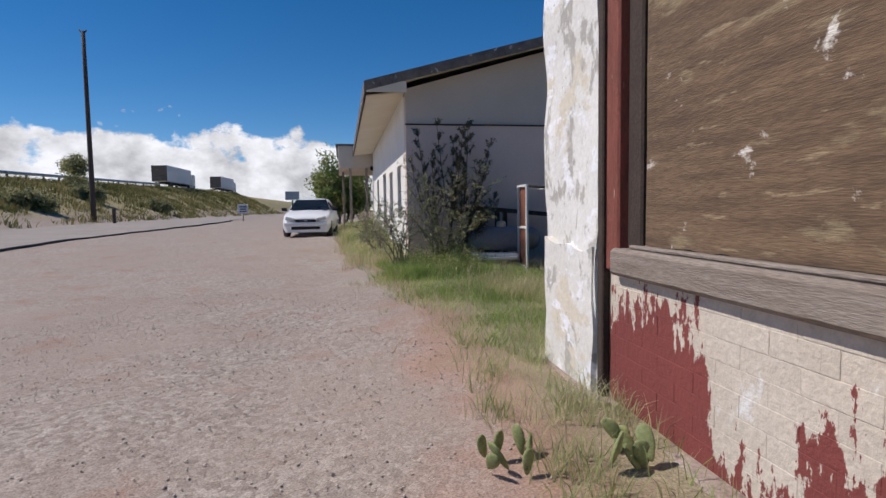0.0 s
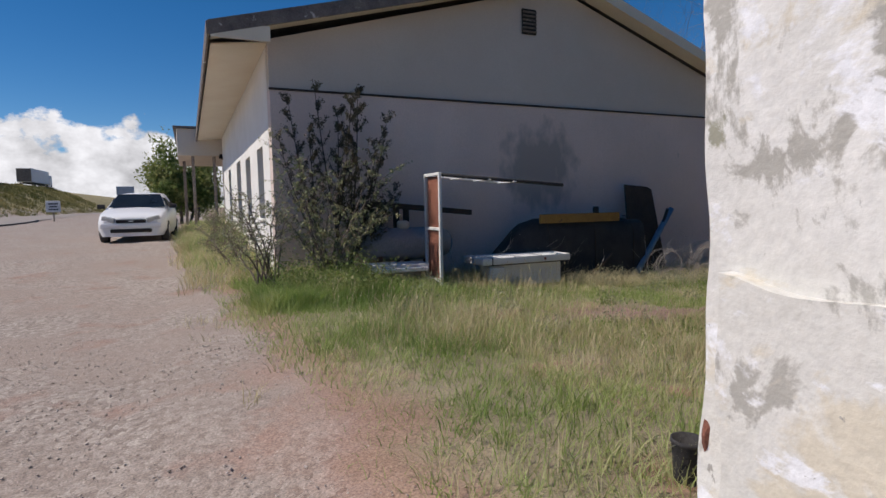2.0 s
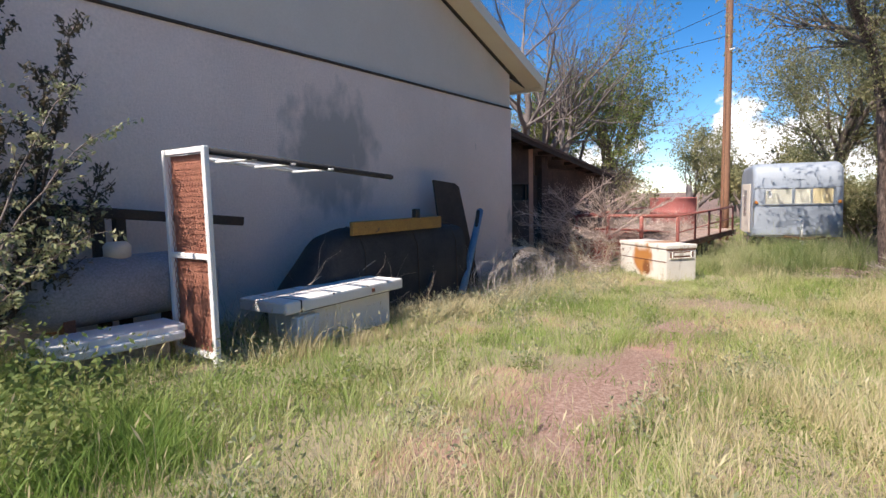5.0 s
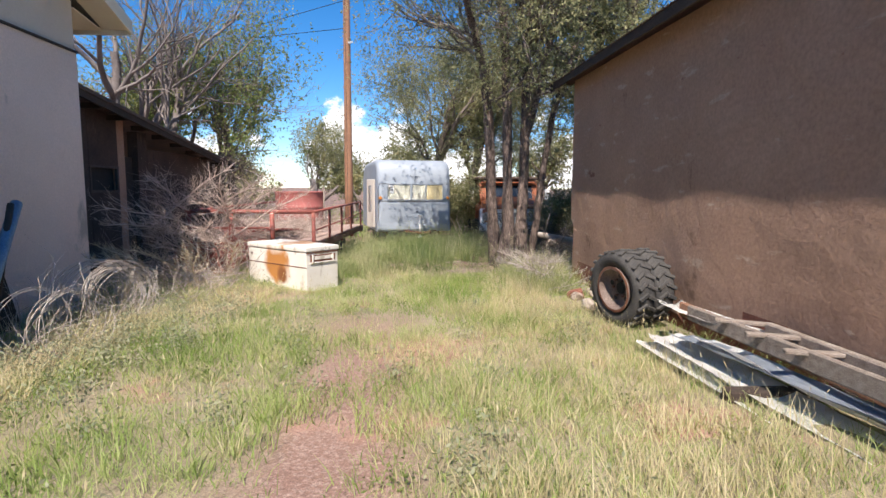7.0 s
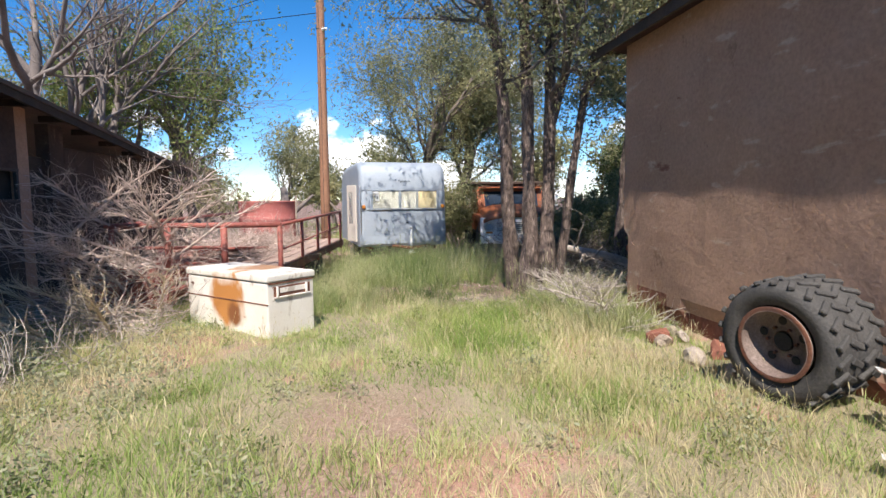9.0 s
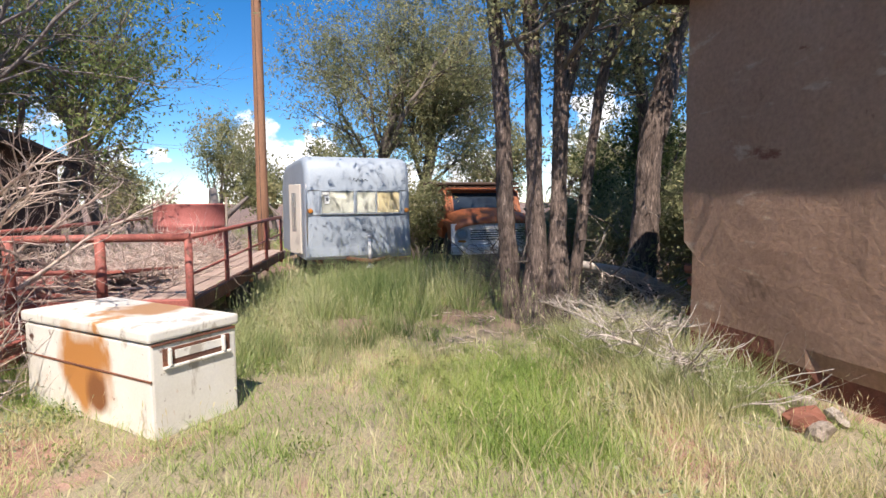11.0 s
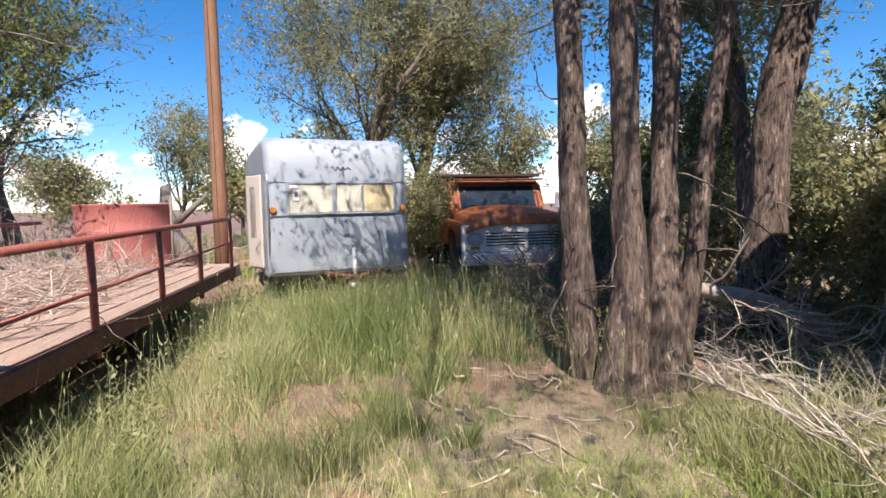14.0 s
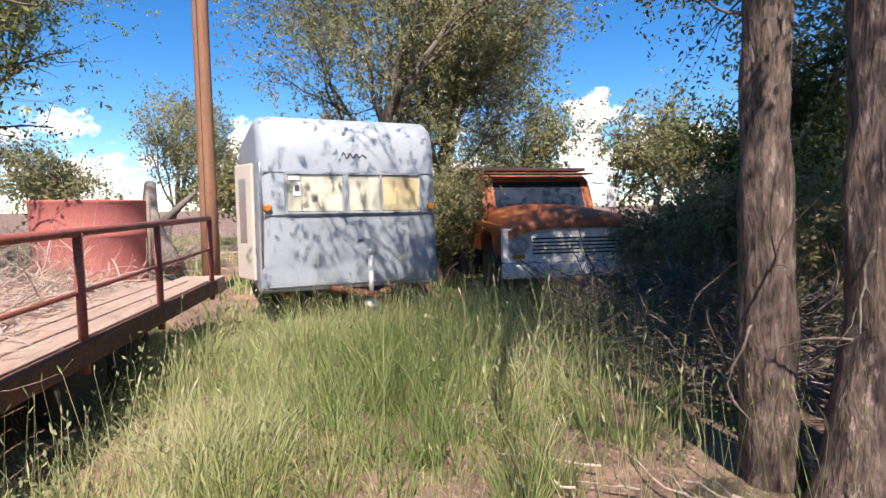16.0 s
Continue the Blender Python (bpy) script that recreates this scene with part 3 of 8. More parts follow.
def side_wall():
    """The long wall: face towards +y at y = 0, running along x, uneven, its foot eaten away."""
    b = bmesh.new()
    L, step = 11.23, 0.14
    nxx, nzz = int((L - 0.42) / step), 26
    rows = []
    for j in range(nzz + 1):
        row = []
        for i in range(nxx + 1):
            x, z = 0.42 + (L - 0.42) * i / nxx, -0.55 + 3.62 * j / nzz
            d = 0.022 * noise.noise(Vector((x * 0.8, z * 0.9, 11))) + 0.006 * noise.noise(Vector((x * 4, z * 4, 2)))
            foot = 0.45 + 0.3 * noise.noise(Vector((x * 0.7, 4, 1))) - 0.04 * x
            if z < foot - 0.25:
                d -= 0.05 + 0.03 * noise.noise(Vector((x * 3, z * 3, 8)))
            if i == nxx:
                x += 0.05 * noise.noise(Vector((z * 2.2, 5, 5)))
                if z < 0.70:
                    x -= min(0.42, 1.5 * (0.70 - z)) * (1.0 + 0.5 * noise.noise(Vector((z * 4, 1, 1))))
            row.append(b.verts.new((x, d, z)))
        rows.append(row)
    for j in range(nzz):
        for i in range(nxx):
            b.faces.new((rows[j][i], rows[j][i + 1], rows[j + 1][i + 1], rows[j + 1][i]))
    got = bmesh.ops.extrude_edge_only(b, edges=[e for e in b.edges if e.is_boundary])
    for v in got["geom"]:
        if isinstance(v, bmesh.types.BMVert):
            v.co.y = -0.42
    bmesh.ops.recalc_face_normals(b, faces=b.faces[:])
    for f in b.faces:
        if f.calc_center_median().z < 0.22 + 0.2 * noise.noise(Vector((f.calc_center_median().x * 0.9, 3, 3))) - 0.05 * f.calc_center_median().x * 0.6:
            f.material_index = 1
    return b


ws = part("plaster", side_wall(), M_ADOBE, side)
ws.data.materials.append(M_ADOBE_RAW)
for k in range(5):
    for q in range(3):
        bk = box(0.20, 0.26, 0.095, (0, 0, 0), 0.02)
        for v in bk.verts:
            v.co += 0.018 * noise.noise_vector(v.co * 9 + Vector((k, q, 0)))
        o = part("adobe_brick", bk, M_ADOBE_RAW, side, "bare red mud brick in the broken corner")
        o.location = (10.83 + 0.15 * q + 0.04 * ((k * 7 + q * 3) % 4), -0.20 - 0.035 * ((k + q) % 3), -0.12 + 0.135 * k - 0.02 * q)
        o.rotation_euler = (0.03 * k, 0.04 * (q - 1), 0.1 * (k % 3 - 1))
end_wall = tagged(part("wall_back", box(0.3, 7.9, 3.5, (12.22, 0.2, -0.45), 0.03), M_ADOBE_RAW), "bare red adobe rear wall", "wall", kind="structure")
south_wall = tagged(part("wall_south", box(11.0, 0.3, 3.7, (7.0, -5.2, -0.4)), M_ADOBE), "plain brown side wall", "wall", kind="structure")


def tin_roof():
    """Corrugated sheet, falling gently to the north eave."""
    b = bmesh.new()
    waves = 150
    rows = []
    for j, (y, z) in enumerate(((0.32, 3.06), (0.31, 3.085), (-9.4, 3.75))):
        row = []
        for i in range(waves * 2 + 1):
            x = 0.3 + 11.5 * i / (waves * 2)
            row.append(b.verts.new((x, y, z + (0.018 if i % 2 else 0) + 0.03 * noise.noise(Vector((x * 0.5, 1, 1))))))
        rows.append(row)
    for r0, r1 in zip(rows[1:], rows[2:]):
        for i in range(waves * 2):
            b.faces.new((r0[i], r0[i + 1], r1[i + 1], r1[i]))
    bmesh.ops.solidify(b, geom=b.faces[:], thickness=0.012)
    return b


roof_a = part("tin_roof", tin_roof(), M_TIN)
roof_a.matrix_basis = pose(SX, SY, 0, 0, 0, math.degrees(A_N))
tagged(roof_a, "rusty corrugated tin roof sheets", "roof", kind="structure")
eave_board = part("eave_board", box(11.4, 0.04, 0.12, (6.05, 0.27, 2.975), 0.006), M_DARK_WOOD, roof_a)
vent = thing("roof_vent", "grey metal vent pipe on the tin roof", "vent pipe", pose(9.9, 3.2, 3.15))
part("pipe", tube([(0, 0, -0.02), (0, 0, 0.55)], 0.06, 12), M_CHROME, vent)
part("cap", tube([(0, 0, 0.55), (0, 0, 0.62)], 0.09, 12), M_CHROME, vent)


# ---- the far building: white stucco with a shaded gable ----
bld = thing("house", "white stucco building with a shaded gable wall and deep eaves", "house", pose(1.1, 11.7, 0, 0, 0, 1.2))
BL, BD = 9.95, 12.5                  # gable length along x, depth along y


def gable():
    z0, zl = 3.02, 3.78
    return prism([(0.0, z0), (BL, z0), (BL, 3.72), (5.3, 5.28), (0.0, zl)], 0.22, "y")


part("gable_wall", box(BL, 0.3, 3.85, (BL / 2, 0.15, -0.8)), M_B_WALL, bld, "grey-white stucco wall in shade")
gb = gable()
bmesh.ops.translate(gb, verts=gb.verts[:], vec=(0, 0.135, 0))
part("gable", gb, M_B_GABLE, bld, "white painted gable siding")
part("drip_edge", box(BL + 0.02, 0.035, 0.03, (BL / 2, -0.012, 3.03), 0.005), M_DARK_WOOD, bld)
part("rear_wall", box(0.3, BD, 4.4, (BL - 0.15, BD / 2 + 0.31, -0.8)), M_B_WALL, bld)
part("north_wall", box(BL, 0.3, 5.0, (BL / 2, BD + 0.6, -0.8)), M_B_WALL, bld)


def front_wall():
    """Street wall with window and door openings, face at x = 0."""
    wins = [(1.15, 2.0, 1.05, 2.3), (3.3, 4.3, 1.05, 2.3), (5.6, 6.8, 0.35, 2.4), (9.0, 10.0, 0.4, 2.4)]
    ys = 0.32
    rows = []
    for y0, y1, z0, z1 in wins:
        rows += [(y0 - ys, 4.6, (ys + y0) / 2, -0.8), (y1 - y0, z0 + 0.8, (y0 + y1) / 2, -0.8), (y1 - y0, 3.8 - z1, (y0 + y1) / 2, z1)]
        ys = y1
    rows.append((BD + 0.3 - ys, 4.6, (ys + BD + 0.3) / 2, -0.8))
    for w, h, y, z in rows:
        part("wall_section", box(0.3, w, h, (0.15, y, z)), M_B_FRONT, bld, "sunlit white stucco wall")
    return wins


wins = front_wall()
for y0, y1, z0, z1 in wins:
    w = part("window", box(0.02, y1 - y0, z1 - z0, (0.20, (y0 + y1) / 2, z0)), M_DARK_GLASS, bld, "dark dusty window pane")
    part("sill", box(0.16, y1 - y0 + 0.12, 0.05, (0.03, (y0 + y1) / 2, z0 - 0.05), 0.008), M_B_FRONT, w)
    fr = box(0.05, 0.05, z1 - z0, (0.17, y0 + 0.025, z0))
    box(0.05, 0.05, z1 - z0, (0.17, y1 - 0.025, z0), bm=fr)
    box(0.05, y1 - y0, 0.05, (0.17, (y0 + y1) / 2, z1 - 0.05), bm=fr)
    box(0.05, y1 - y0, 0.05, (0.17, (y0 + y1) / 2, z0), bm=fr)
    box(0.04, 0.04, z1 - z0, (0.17, (y0 + y1) / 2, z0), bm=fr)
    part("window_frame", fr, M_GREY_WOOD, w)


def roof_plane(x0, z0, x1, z1, y0, y1, thick):
    b = bmesh.new()
    vs = [b.verts.new(p) for p in ((x0, y0, z0), (x1, y0, z1), (x1, y1, z1), (x0, y1, z0), (x0, y0, z0 + thick), (x1, y0, z1 + thick), (x1, y1, z1 + thick), (x0, y1, z0 + thick))]
    for f in ((0, 3, 2, 1), (4, 5, 6, 7), (0, 1, 5, 4), (1, 2, 6, 5), (2, 3, 7, 6), (3, 0, 4, 7)):
        b.faces.new([vs[k] for k in f])
    bmesh.ops.recalc_face_normals(b, faces=b.faces[:])
    return b


RZ, RX = 5.40, 5.3
part("roof_slope", roof_plane(-0.82, 3.72, RX, RZ - 0.03, -0.38, BD + 1.0, 0.09), M_SHINGLE, bld, "grey shingle roof slope")
part("roof_slope", roof_plane(RX, RZ - 0.03, BL + 0.72, 3.58, -0.38, BD + 1.0, 0.09), M_SHINGLE, bld, "grey shingle roof slope")
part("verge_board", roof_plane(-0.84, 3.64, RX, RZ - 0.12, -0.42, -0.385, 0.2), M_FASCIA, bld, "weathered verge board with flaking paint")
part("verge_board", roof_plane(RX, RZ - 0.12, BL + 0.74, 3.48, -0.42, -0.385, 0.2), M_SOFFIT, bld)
part("verge_soffit", roof_plane(-0.80, 3.685, RX, RZ - 0.07, -0.382, -0.005, 0.02), M_SOFFIT, bld)
part("verge_soffit", roof_plane(RX, RZ - 0.07, BL + 0.7, 3.545, -0.382, -0.005, 0.02), M_SOFFIT, bld)
part("eave_soffit", roof_plane(-0.80, 3.62, -0.005, 3.72, -0.0, BD + 0.9, 0.02), M_SOFFIT, bld, "cream boarded eave soffit")
part("eave_soffit", roof_plane(BL + 0.005, 3.62, BL + 0.68, 3.52, -0.0, BD + 0.9, 0.02), M_SOFFIT, bld)
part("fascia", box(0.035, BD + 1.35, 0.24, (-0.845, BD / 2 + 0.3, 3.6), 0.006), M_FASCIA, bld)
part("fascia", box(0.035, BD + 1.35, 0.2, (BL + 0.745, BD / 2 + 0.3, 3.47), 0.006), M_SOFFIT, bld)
part("eave_return", box(0.80, 0.03, 0.22, (-0.41, -0.40, 3.62), 0.004), M_SOFFIT, bld)
part("gable_vent", box(0.3, 0.03, 0.45, (4.7, 0.012, 4.35)), M_DARK, bld, "dark louvred gable vent")
for k in range(6):
    part("vent_slat", box(0.3, 0.02, 0.03, (4.7, -0.006, 4.38 + 0.07 * k), 0, Euler((0.6, 0, 0)).to_matrix()), M_FASCIA, bld)

antenna = thing("antenna", "silver television antenna on the roof", "antenna", pose(2.35, 14.9, 4.12))
part("mast", tube([(0, 0, -0.05), (0, 0, 0.85)], 0.018), M_CHROME, antenna)
part("boom", tube([(-0.45, 0, 0.80), (0.45, 0.2, 0.84)], 0.012), M_CHROME, antenna)
for k in range(7):
    u = -0.42 + 0.14 * k
    part("element", tube([(u - 0.15, -0.45, 0.81 + 0.02 * k), (u + 0.1, 0.55, 0.82 + 0.02 * k)], 0.009, 5), M_CHROME, antenna)

porch = thing("porch", "weathered white porch canopy on thin posts", "porch", pose(0.2, 24.6, 0, 0, 0, 1.2))
part("canopy", box(2.0, 5.5, 0.95, (0.15, 2.7, 3.1), 0.02), M_B_GABLE, porch, "boxed white canopy")
part("canopy_top", box(2.2, 5.7, 0.08, (0.15, 2.7, 4.05), 0.01), M_SHINGLE, porch)
for px_, py_ in ((-0.35, 0.1), (-0.65, 2.6), (-0.65, 5.2), (0.35, 0.05)):
    part("post", box(0.11, 0.11, 2.8, (px_, py_, 0.3), 0.01), M_GREY_WOOD, porch)
part("flap", box(0.5, 0.35, 0.04, (0.75, -0.2, 3.0), 0, Euler((0.5, 0.3, 0)).to_matrix()), M_DARK_WOOD, porch)

# lean-to shed behind it
shed = thing("shed", "dark lean-to shed with crumbling plaster and a black doorway", "shed", pose(11.2, 13.2, 0))
M_SHED = mat("dark_brown_plaster", (0.085, 0.052, 0.040), (0.05, 0.032, 0.026), 1.6, 0.95, bump=0.4, fine=20, grain=0.25, spots=(((0.16, 0.11, 0.085), 0.62, 1.6, (1, 1, 0.4)), ((0.05, 0.03, 0.025), 0.62, 2.4, (1, 1, 0.5))))
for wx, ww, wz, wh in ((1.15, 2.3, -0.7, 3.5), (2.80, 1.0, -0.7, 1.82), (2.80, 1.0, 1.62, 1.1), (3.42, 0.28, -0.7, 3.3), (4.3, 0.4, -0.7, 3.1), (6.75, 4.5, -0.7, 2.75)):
    part("wall", box(ww - 0.004, 0.22, wh, (wx, 0.15, wz), 0.008), M_SHED if wx != 3.42 else M_ADOBE, shed, "brown plaster wall")
# flat black sheet fills the opening in place of its unlit inside
shed_window = part("window", box(0.98, 0.02, 0.48, (2.80, 0.16, 1.13)), M_DARK, shed, "black sheet standing for the unlit inside of a window")
for wz in (1.12, 1.58):
    part("window_frame", box(1.0, 0.06, 0.045, (2.80, 0.06, wz), 0.006), M_POLE_DARK, shed_window)
for wx in (2.33, 3.26):
    part("window_frame", box(0.05, 0.06, 0.42, (wx, 0.06, 1.165), 0.006), M_POLE_DARK, shed_window)
part("door_leaf", box(0.56, 0.05, 2.4, (3.83, 0.2, -0.55), 0.01), M_DARK_WOOD, shed, "dark wooden door")
part("roof_sheet", roof_plane(-0.1, 3.02, 8.9, 1.86, -0.45, 3.2, 0.06), M_TIN, shed, "rusty tin roof sheet")
part("rafter_edge", roof_plane(-0.1, 2.90, 8.9, 1.74, -0.42, -0.36, 0.12), M_DARK_WOOD, shed)
for k in range(10):
    part("rafter_tail", box(0.07, 0.42, 0.1, (0.3 + 0.9 * k, -0.16, 2.86 - 0.116 * (0.4 + 0.9 * k)), 0.008), M_DARK_WOOD, shed)


# ---- things in front of the far building ----
def sign_frame():
    t = thing("sign_frame", "white steel sign frame with rusty expanded mesh panel", "sign frame", pose(3.29, 10.30, gz(3.3, 10.3)))
    h = 1.71 - gz(3.3, 10.3)
    for y in (0.0, 0.56):
        part("post", box(0.045, 0.045, h, (0, y, 0), 0.005), M_WHITE_METAL, t, "rust-spotted white upright")
    for z in (h - 0.045, h - 0.86, 0.06):
        part("crossbar", box(0.045, 0.52, 0.045, (0, 0.28, z), 0.005), M_WHITE_METAL, t)
    b = bmesh.new()
    k = 0
    for z in np.arange(0.1, h - 0.08, 0.042):
        for y in np.arange(0.03, 0.53, 0.042):
            o = 0.021 if k % 2 else 0
            for s in (1, -1):
                a, c = Vector((0.0, y + o, z)), Vector((0.0, y + o + 0.021, z + s * 0.042))
                w = Vector((0.0, 0.0, 0.008))
                b.faces.new([b.verts.new(p) for p in (a - w, c - w, c + w, a + w)])
        k += 1
    mesh = part("mesh_panel", b, M_MESH_BACKLIT, t, "rusty expanded metal mesh")
    mesh["kind"] = "stuff"
    # opaque sheet added behind the mesh in the same lightened rust
    part("backing", box(0.01, 0.50, h - 0.1, (0.03, 0.28, 0.05)), M_MESH_BACKLIT, t)
    part("arm", tube([(0.0, 0.02, h - 0.03), (2.26, 0.12, h - 0.19)], 0.028, 6), M_BLACK, t, "dark steel arm")
    part("arm", tube([(0.05, 0.55, h - 0.03), (1.35, 0.58, h - 0.125)], 0.018, 6), M_WHITE_METAL, t, "thin white inner bar")
    for u in (0.45, 0.85, 1.3):
        part("slat", box(0.05 if u < 2 else 0.1, 0.55, 0.02, (u, 0.30, h - 0.055 - 0.07 * u), 0.004), M_WHITE_METAL, t)


sign_frame()


def ribbed_box():
    g = gz(4.6, 10.6)
    t = thing("storage_box", "white ribbed storage box with overhanging lid", "box", pose(4.02, 10.35, g - 0.05, 0, 0, 2))
    top = 0.43 - g
    part("base", box(1.34, 0.46, top - 0.11, (0.93, 0.38, 0.0), 0.015), M_WHITE_METAL, t)
    part("end_block", box(0.28, 0.10, top - 0.16, (0.30, 0.11, 0.0), 0.012), M_WHITE_METAL, t)
    lid = part("lid", box(1.70, 0.66, 0.115, (0.87, 0.38, top - 0.115), 0.022, seg=2), M_WHITE_METAL, t, "white lid with dark joints")
    for u in (0.20, 0.62, 1.12, 1.45):
        part("lid_joint", box(0.016, 0.668, 0.012, (u, 0.38, top - 0.011), 0.002), M_BLACK, lid)
    part("lid_joint", box(1.66, 0.014, 0.012, (0.87, 0.44, top - 0.0105), 0.002), M_BLACK, lid)
    part("lid_joint", box(0.016, 0.006, 0.1, (0.20, 0.049, top - 0.11), 0.001), M_BLACK, lid)
    # solid black band drawn in as the shade under the lid's overhang
    part("shadow_gap", box(1.36, 0.48, 0.025, (0.93, 0.38, top - 0.14)), M_BLACK, t)
    part("latch", box(0.04, 0.02, 0.04, (1.2, 0.045, top - 0.08), 0.004), M_RUST, t)


ribbed_box()

g0 = gz(2.8, 11.1)
t = thing("propane_tank", "pale propane tank with rounded ends, coloured dark for its shade", "tank", pose(2.2, 11.15, 0.62))
part("shell", lathe([(0.0, 0.02), (0.02, 0.12), (0.07, 0.19), (0.16, 0.24), (0.28, 0.26), (1.35, 0.26), (1.47, 0.24), (1.56, 0.19), (1.61, 0.12), (1.63, 0.02)], 28), M_SHADED_TANK, t)
for u in (0.35, 1.25):
    part("leg", box(0.08, 0.4, 0.62 - g0, (u, 0, g0 - 0.62), 0.005), M_RUST, t)
part("valve_cover", lathe([(0.24, 0.1), (0.34, 0.1), (0.37, 0.07)], 16, "z"), M_B_GABLE, t).location.x = 0.8
t = thing("white_boards", "stack of white boards lying in weeds", "boards", pose(2.7, 10.75, gz(2.7, 10.75), 0, 0, -3))
part("board", box(1.0, 0.35, 0.06, (0, 0, 0.16), 0.01), M_WHITE_METAL, t)
part("board", box(0.95, 0.33, 0.06, (0.05, 0.03, 0.222), 0.01, Euler((0.03, 0.02, 0.03)).to_matrix()), M_WHITE_METAL, t)
part("crate", box(0.8, 0.25, 0.165, (0, 0, 0.0), 0.01), M_GREY_WOOD, t)

t = thing("work_frame", "dark timber rack against the wall", "rack", pose(2.45, 11.42, gz(3.2, 11.4)))
hh = 1.34 - gz(3.2, 11.4)
part("rail", box(1.95, 0.1, 0.09, (0.95, 0.05, hh - 0.2), 0.01, Euler((0, 0.1, 0)).to_matrix()), M_DARK_WOOD, t)
for u in (0.15, 0.55, 0.72):
    part("leg", box(0.09, 0.08, hh - 0.15, (u, 0.05, 0), 0.01), M_DARK_WOOD, t)


def tarp_heap():
    """A dark sheet lying over a long rounded load."""
    t = thing("covered_load", "black sheet draped over a long load by the wall", "tarp", pose(4.55, 10.95, gz(6, 11)))
    L, W, H = 3.3, 0.55, 0.96 - gz(6, 11)
    b = bmesh.new()
    rows = []
    for i in range(29):
        u = i / 28
        x = L * u
        h = H * interp(u, [0, 0.06, 0.2, 0.3, 1.0], [0.25, 0.5, 0.92, 1.0, 0.93])
        row = []
        for j in range(15):
            a = math.pi * j / 14
            yy = W / 2 - W / 2 * math.copysign(abs(math.cos(a)) ** 0.6, math.cos(a))
            zz = h * abs(math.sin(a)) ** 0.45
            w = 0.03 * noise.noise(Vector((x * 3, j * 0.6, 4)))
            row.append(b.verts.new((x + w, yy + w, zz + w if 0 < j < 14 else 0)))
        rows.append(row)
    for r0, r1 in zip(rows, rows[1:]):
        for k in range(14):
            b.faces.new((r0[k], r1[k], r1[k + 1], r0[k + 1])).smooth = True
    b.faces.new(rows[0])
    b.faces.new(rows[-1][::-1])
    part("sheet", b, M_BLACK, t)
    for u in (1.1, 2.1, 3.0):
        part("rope", tube([(u, -0.02, 0.05), (u, 0.0, H * 0.75), (u, 0.12, H * 0.97), (u, 0.3, H * 1.0)], 0.006, 6), M_DARK_WOOD, t)


tarp_heap()
t = thing("yellow_beam", "yellow painted timber beam with dark stains", "beam", pose(5.5, 11.0, 0.87))
part("plank", box(1.75, 0.06, 0.16, (0.86, 0, 0), 0.008), M_YELLOW_WOOD, t)
part("bracket", box(0.09, 0.08, 0.12, (1.2, 0, 0.155), 0.01), M_BLACK, t)
t = thing("board_sheet", "dark sheet of board leaning on the wall", "board", pose(8.15, 11.32, 0.0))
part("sheet", prism([(-0.35, -0.2), (0.58, -0.2), (0.40, 1.47), (0.3, 1.53), (-0.28, 1.58)], 0.03, "y"), M_DARK_WOOD, t).rotation_euler = (-0.16, 0, 0)
t = thing("blue_pipe", "faded blue steel pipe leaning in the weeds", "pipe", pose(7.75, 11.0, 0.0))
part("tube", tube([(-0.15, -0.12, -0.1), (1.15, 0.35, 1.05)], 0.055, 14), M_BLUE, t)
t = thing("leaning_pole", "dark pole leaning on the wall", "pole", pose(6.3, 10.7, -0.15))
part("stick", tube([(0, 0, 0), (1.1, 0.4, 0.62)], 0.03, 8), M_DARK_WOOD, t)
t = thing("leaning_pole", "dark pole leaning on the wall", "pole", pose(8.3, 11.0, 0.6))
part("stick", tube([(-0.3, 0, -0.6), (0.45, 0.3, 0.45)], 0.03, 8), M_DARK_WOOD, t)


def wire_coil(cx, cy, radius, turns, seed, label):
    """A loose roll of fence wire lying on its side."""
    rr = random.Random(seed)
    t = thing("wire_coil", label, "wire coil", pose(cx, cy, gz(cx, cy) + radius * 0.72, 0, 0, rr.uniform(-25, 25)))
    b = bmesh.new()
    for k in range(turns):
        r0 = radius * rr.uniform(0.72, 1.0)
        y0 = rr.uniform(-0.28, 0.28)
        tilt = rr.uniform(-0.2, 0.2)
        pts = [(r0 * math.cos(a) * 1.1, y0 + tilt * r0 * math.sin(a) + rr.uniform(-0.01, 0.01), r0 * math.sin(a) * 0.85) for a in np.linspace(0, 2 * math.pi, 26)]
        tube(pts, 0.004, 4, b, False)
    part("wire", b, M_TWIG_GREY, t)["kind"] = "stuff"


wire_coil(9.35, 10.75, 0.46, 26, 1, "grey roll of old fence wire in the weeds")
wire_coil(8.0, 10.45, 0.42, 7, 4, "loose dark hoops of wire in the weeds")


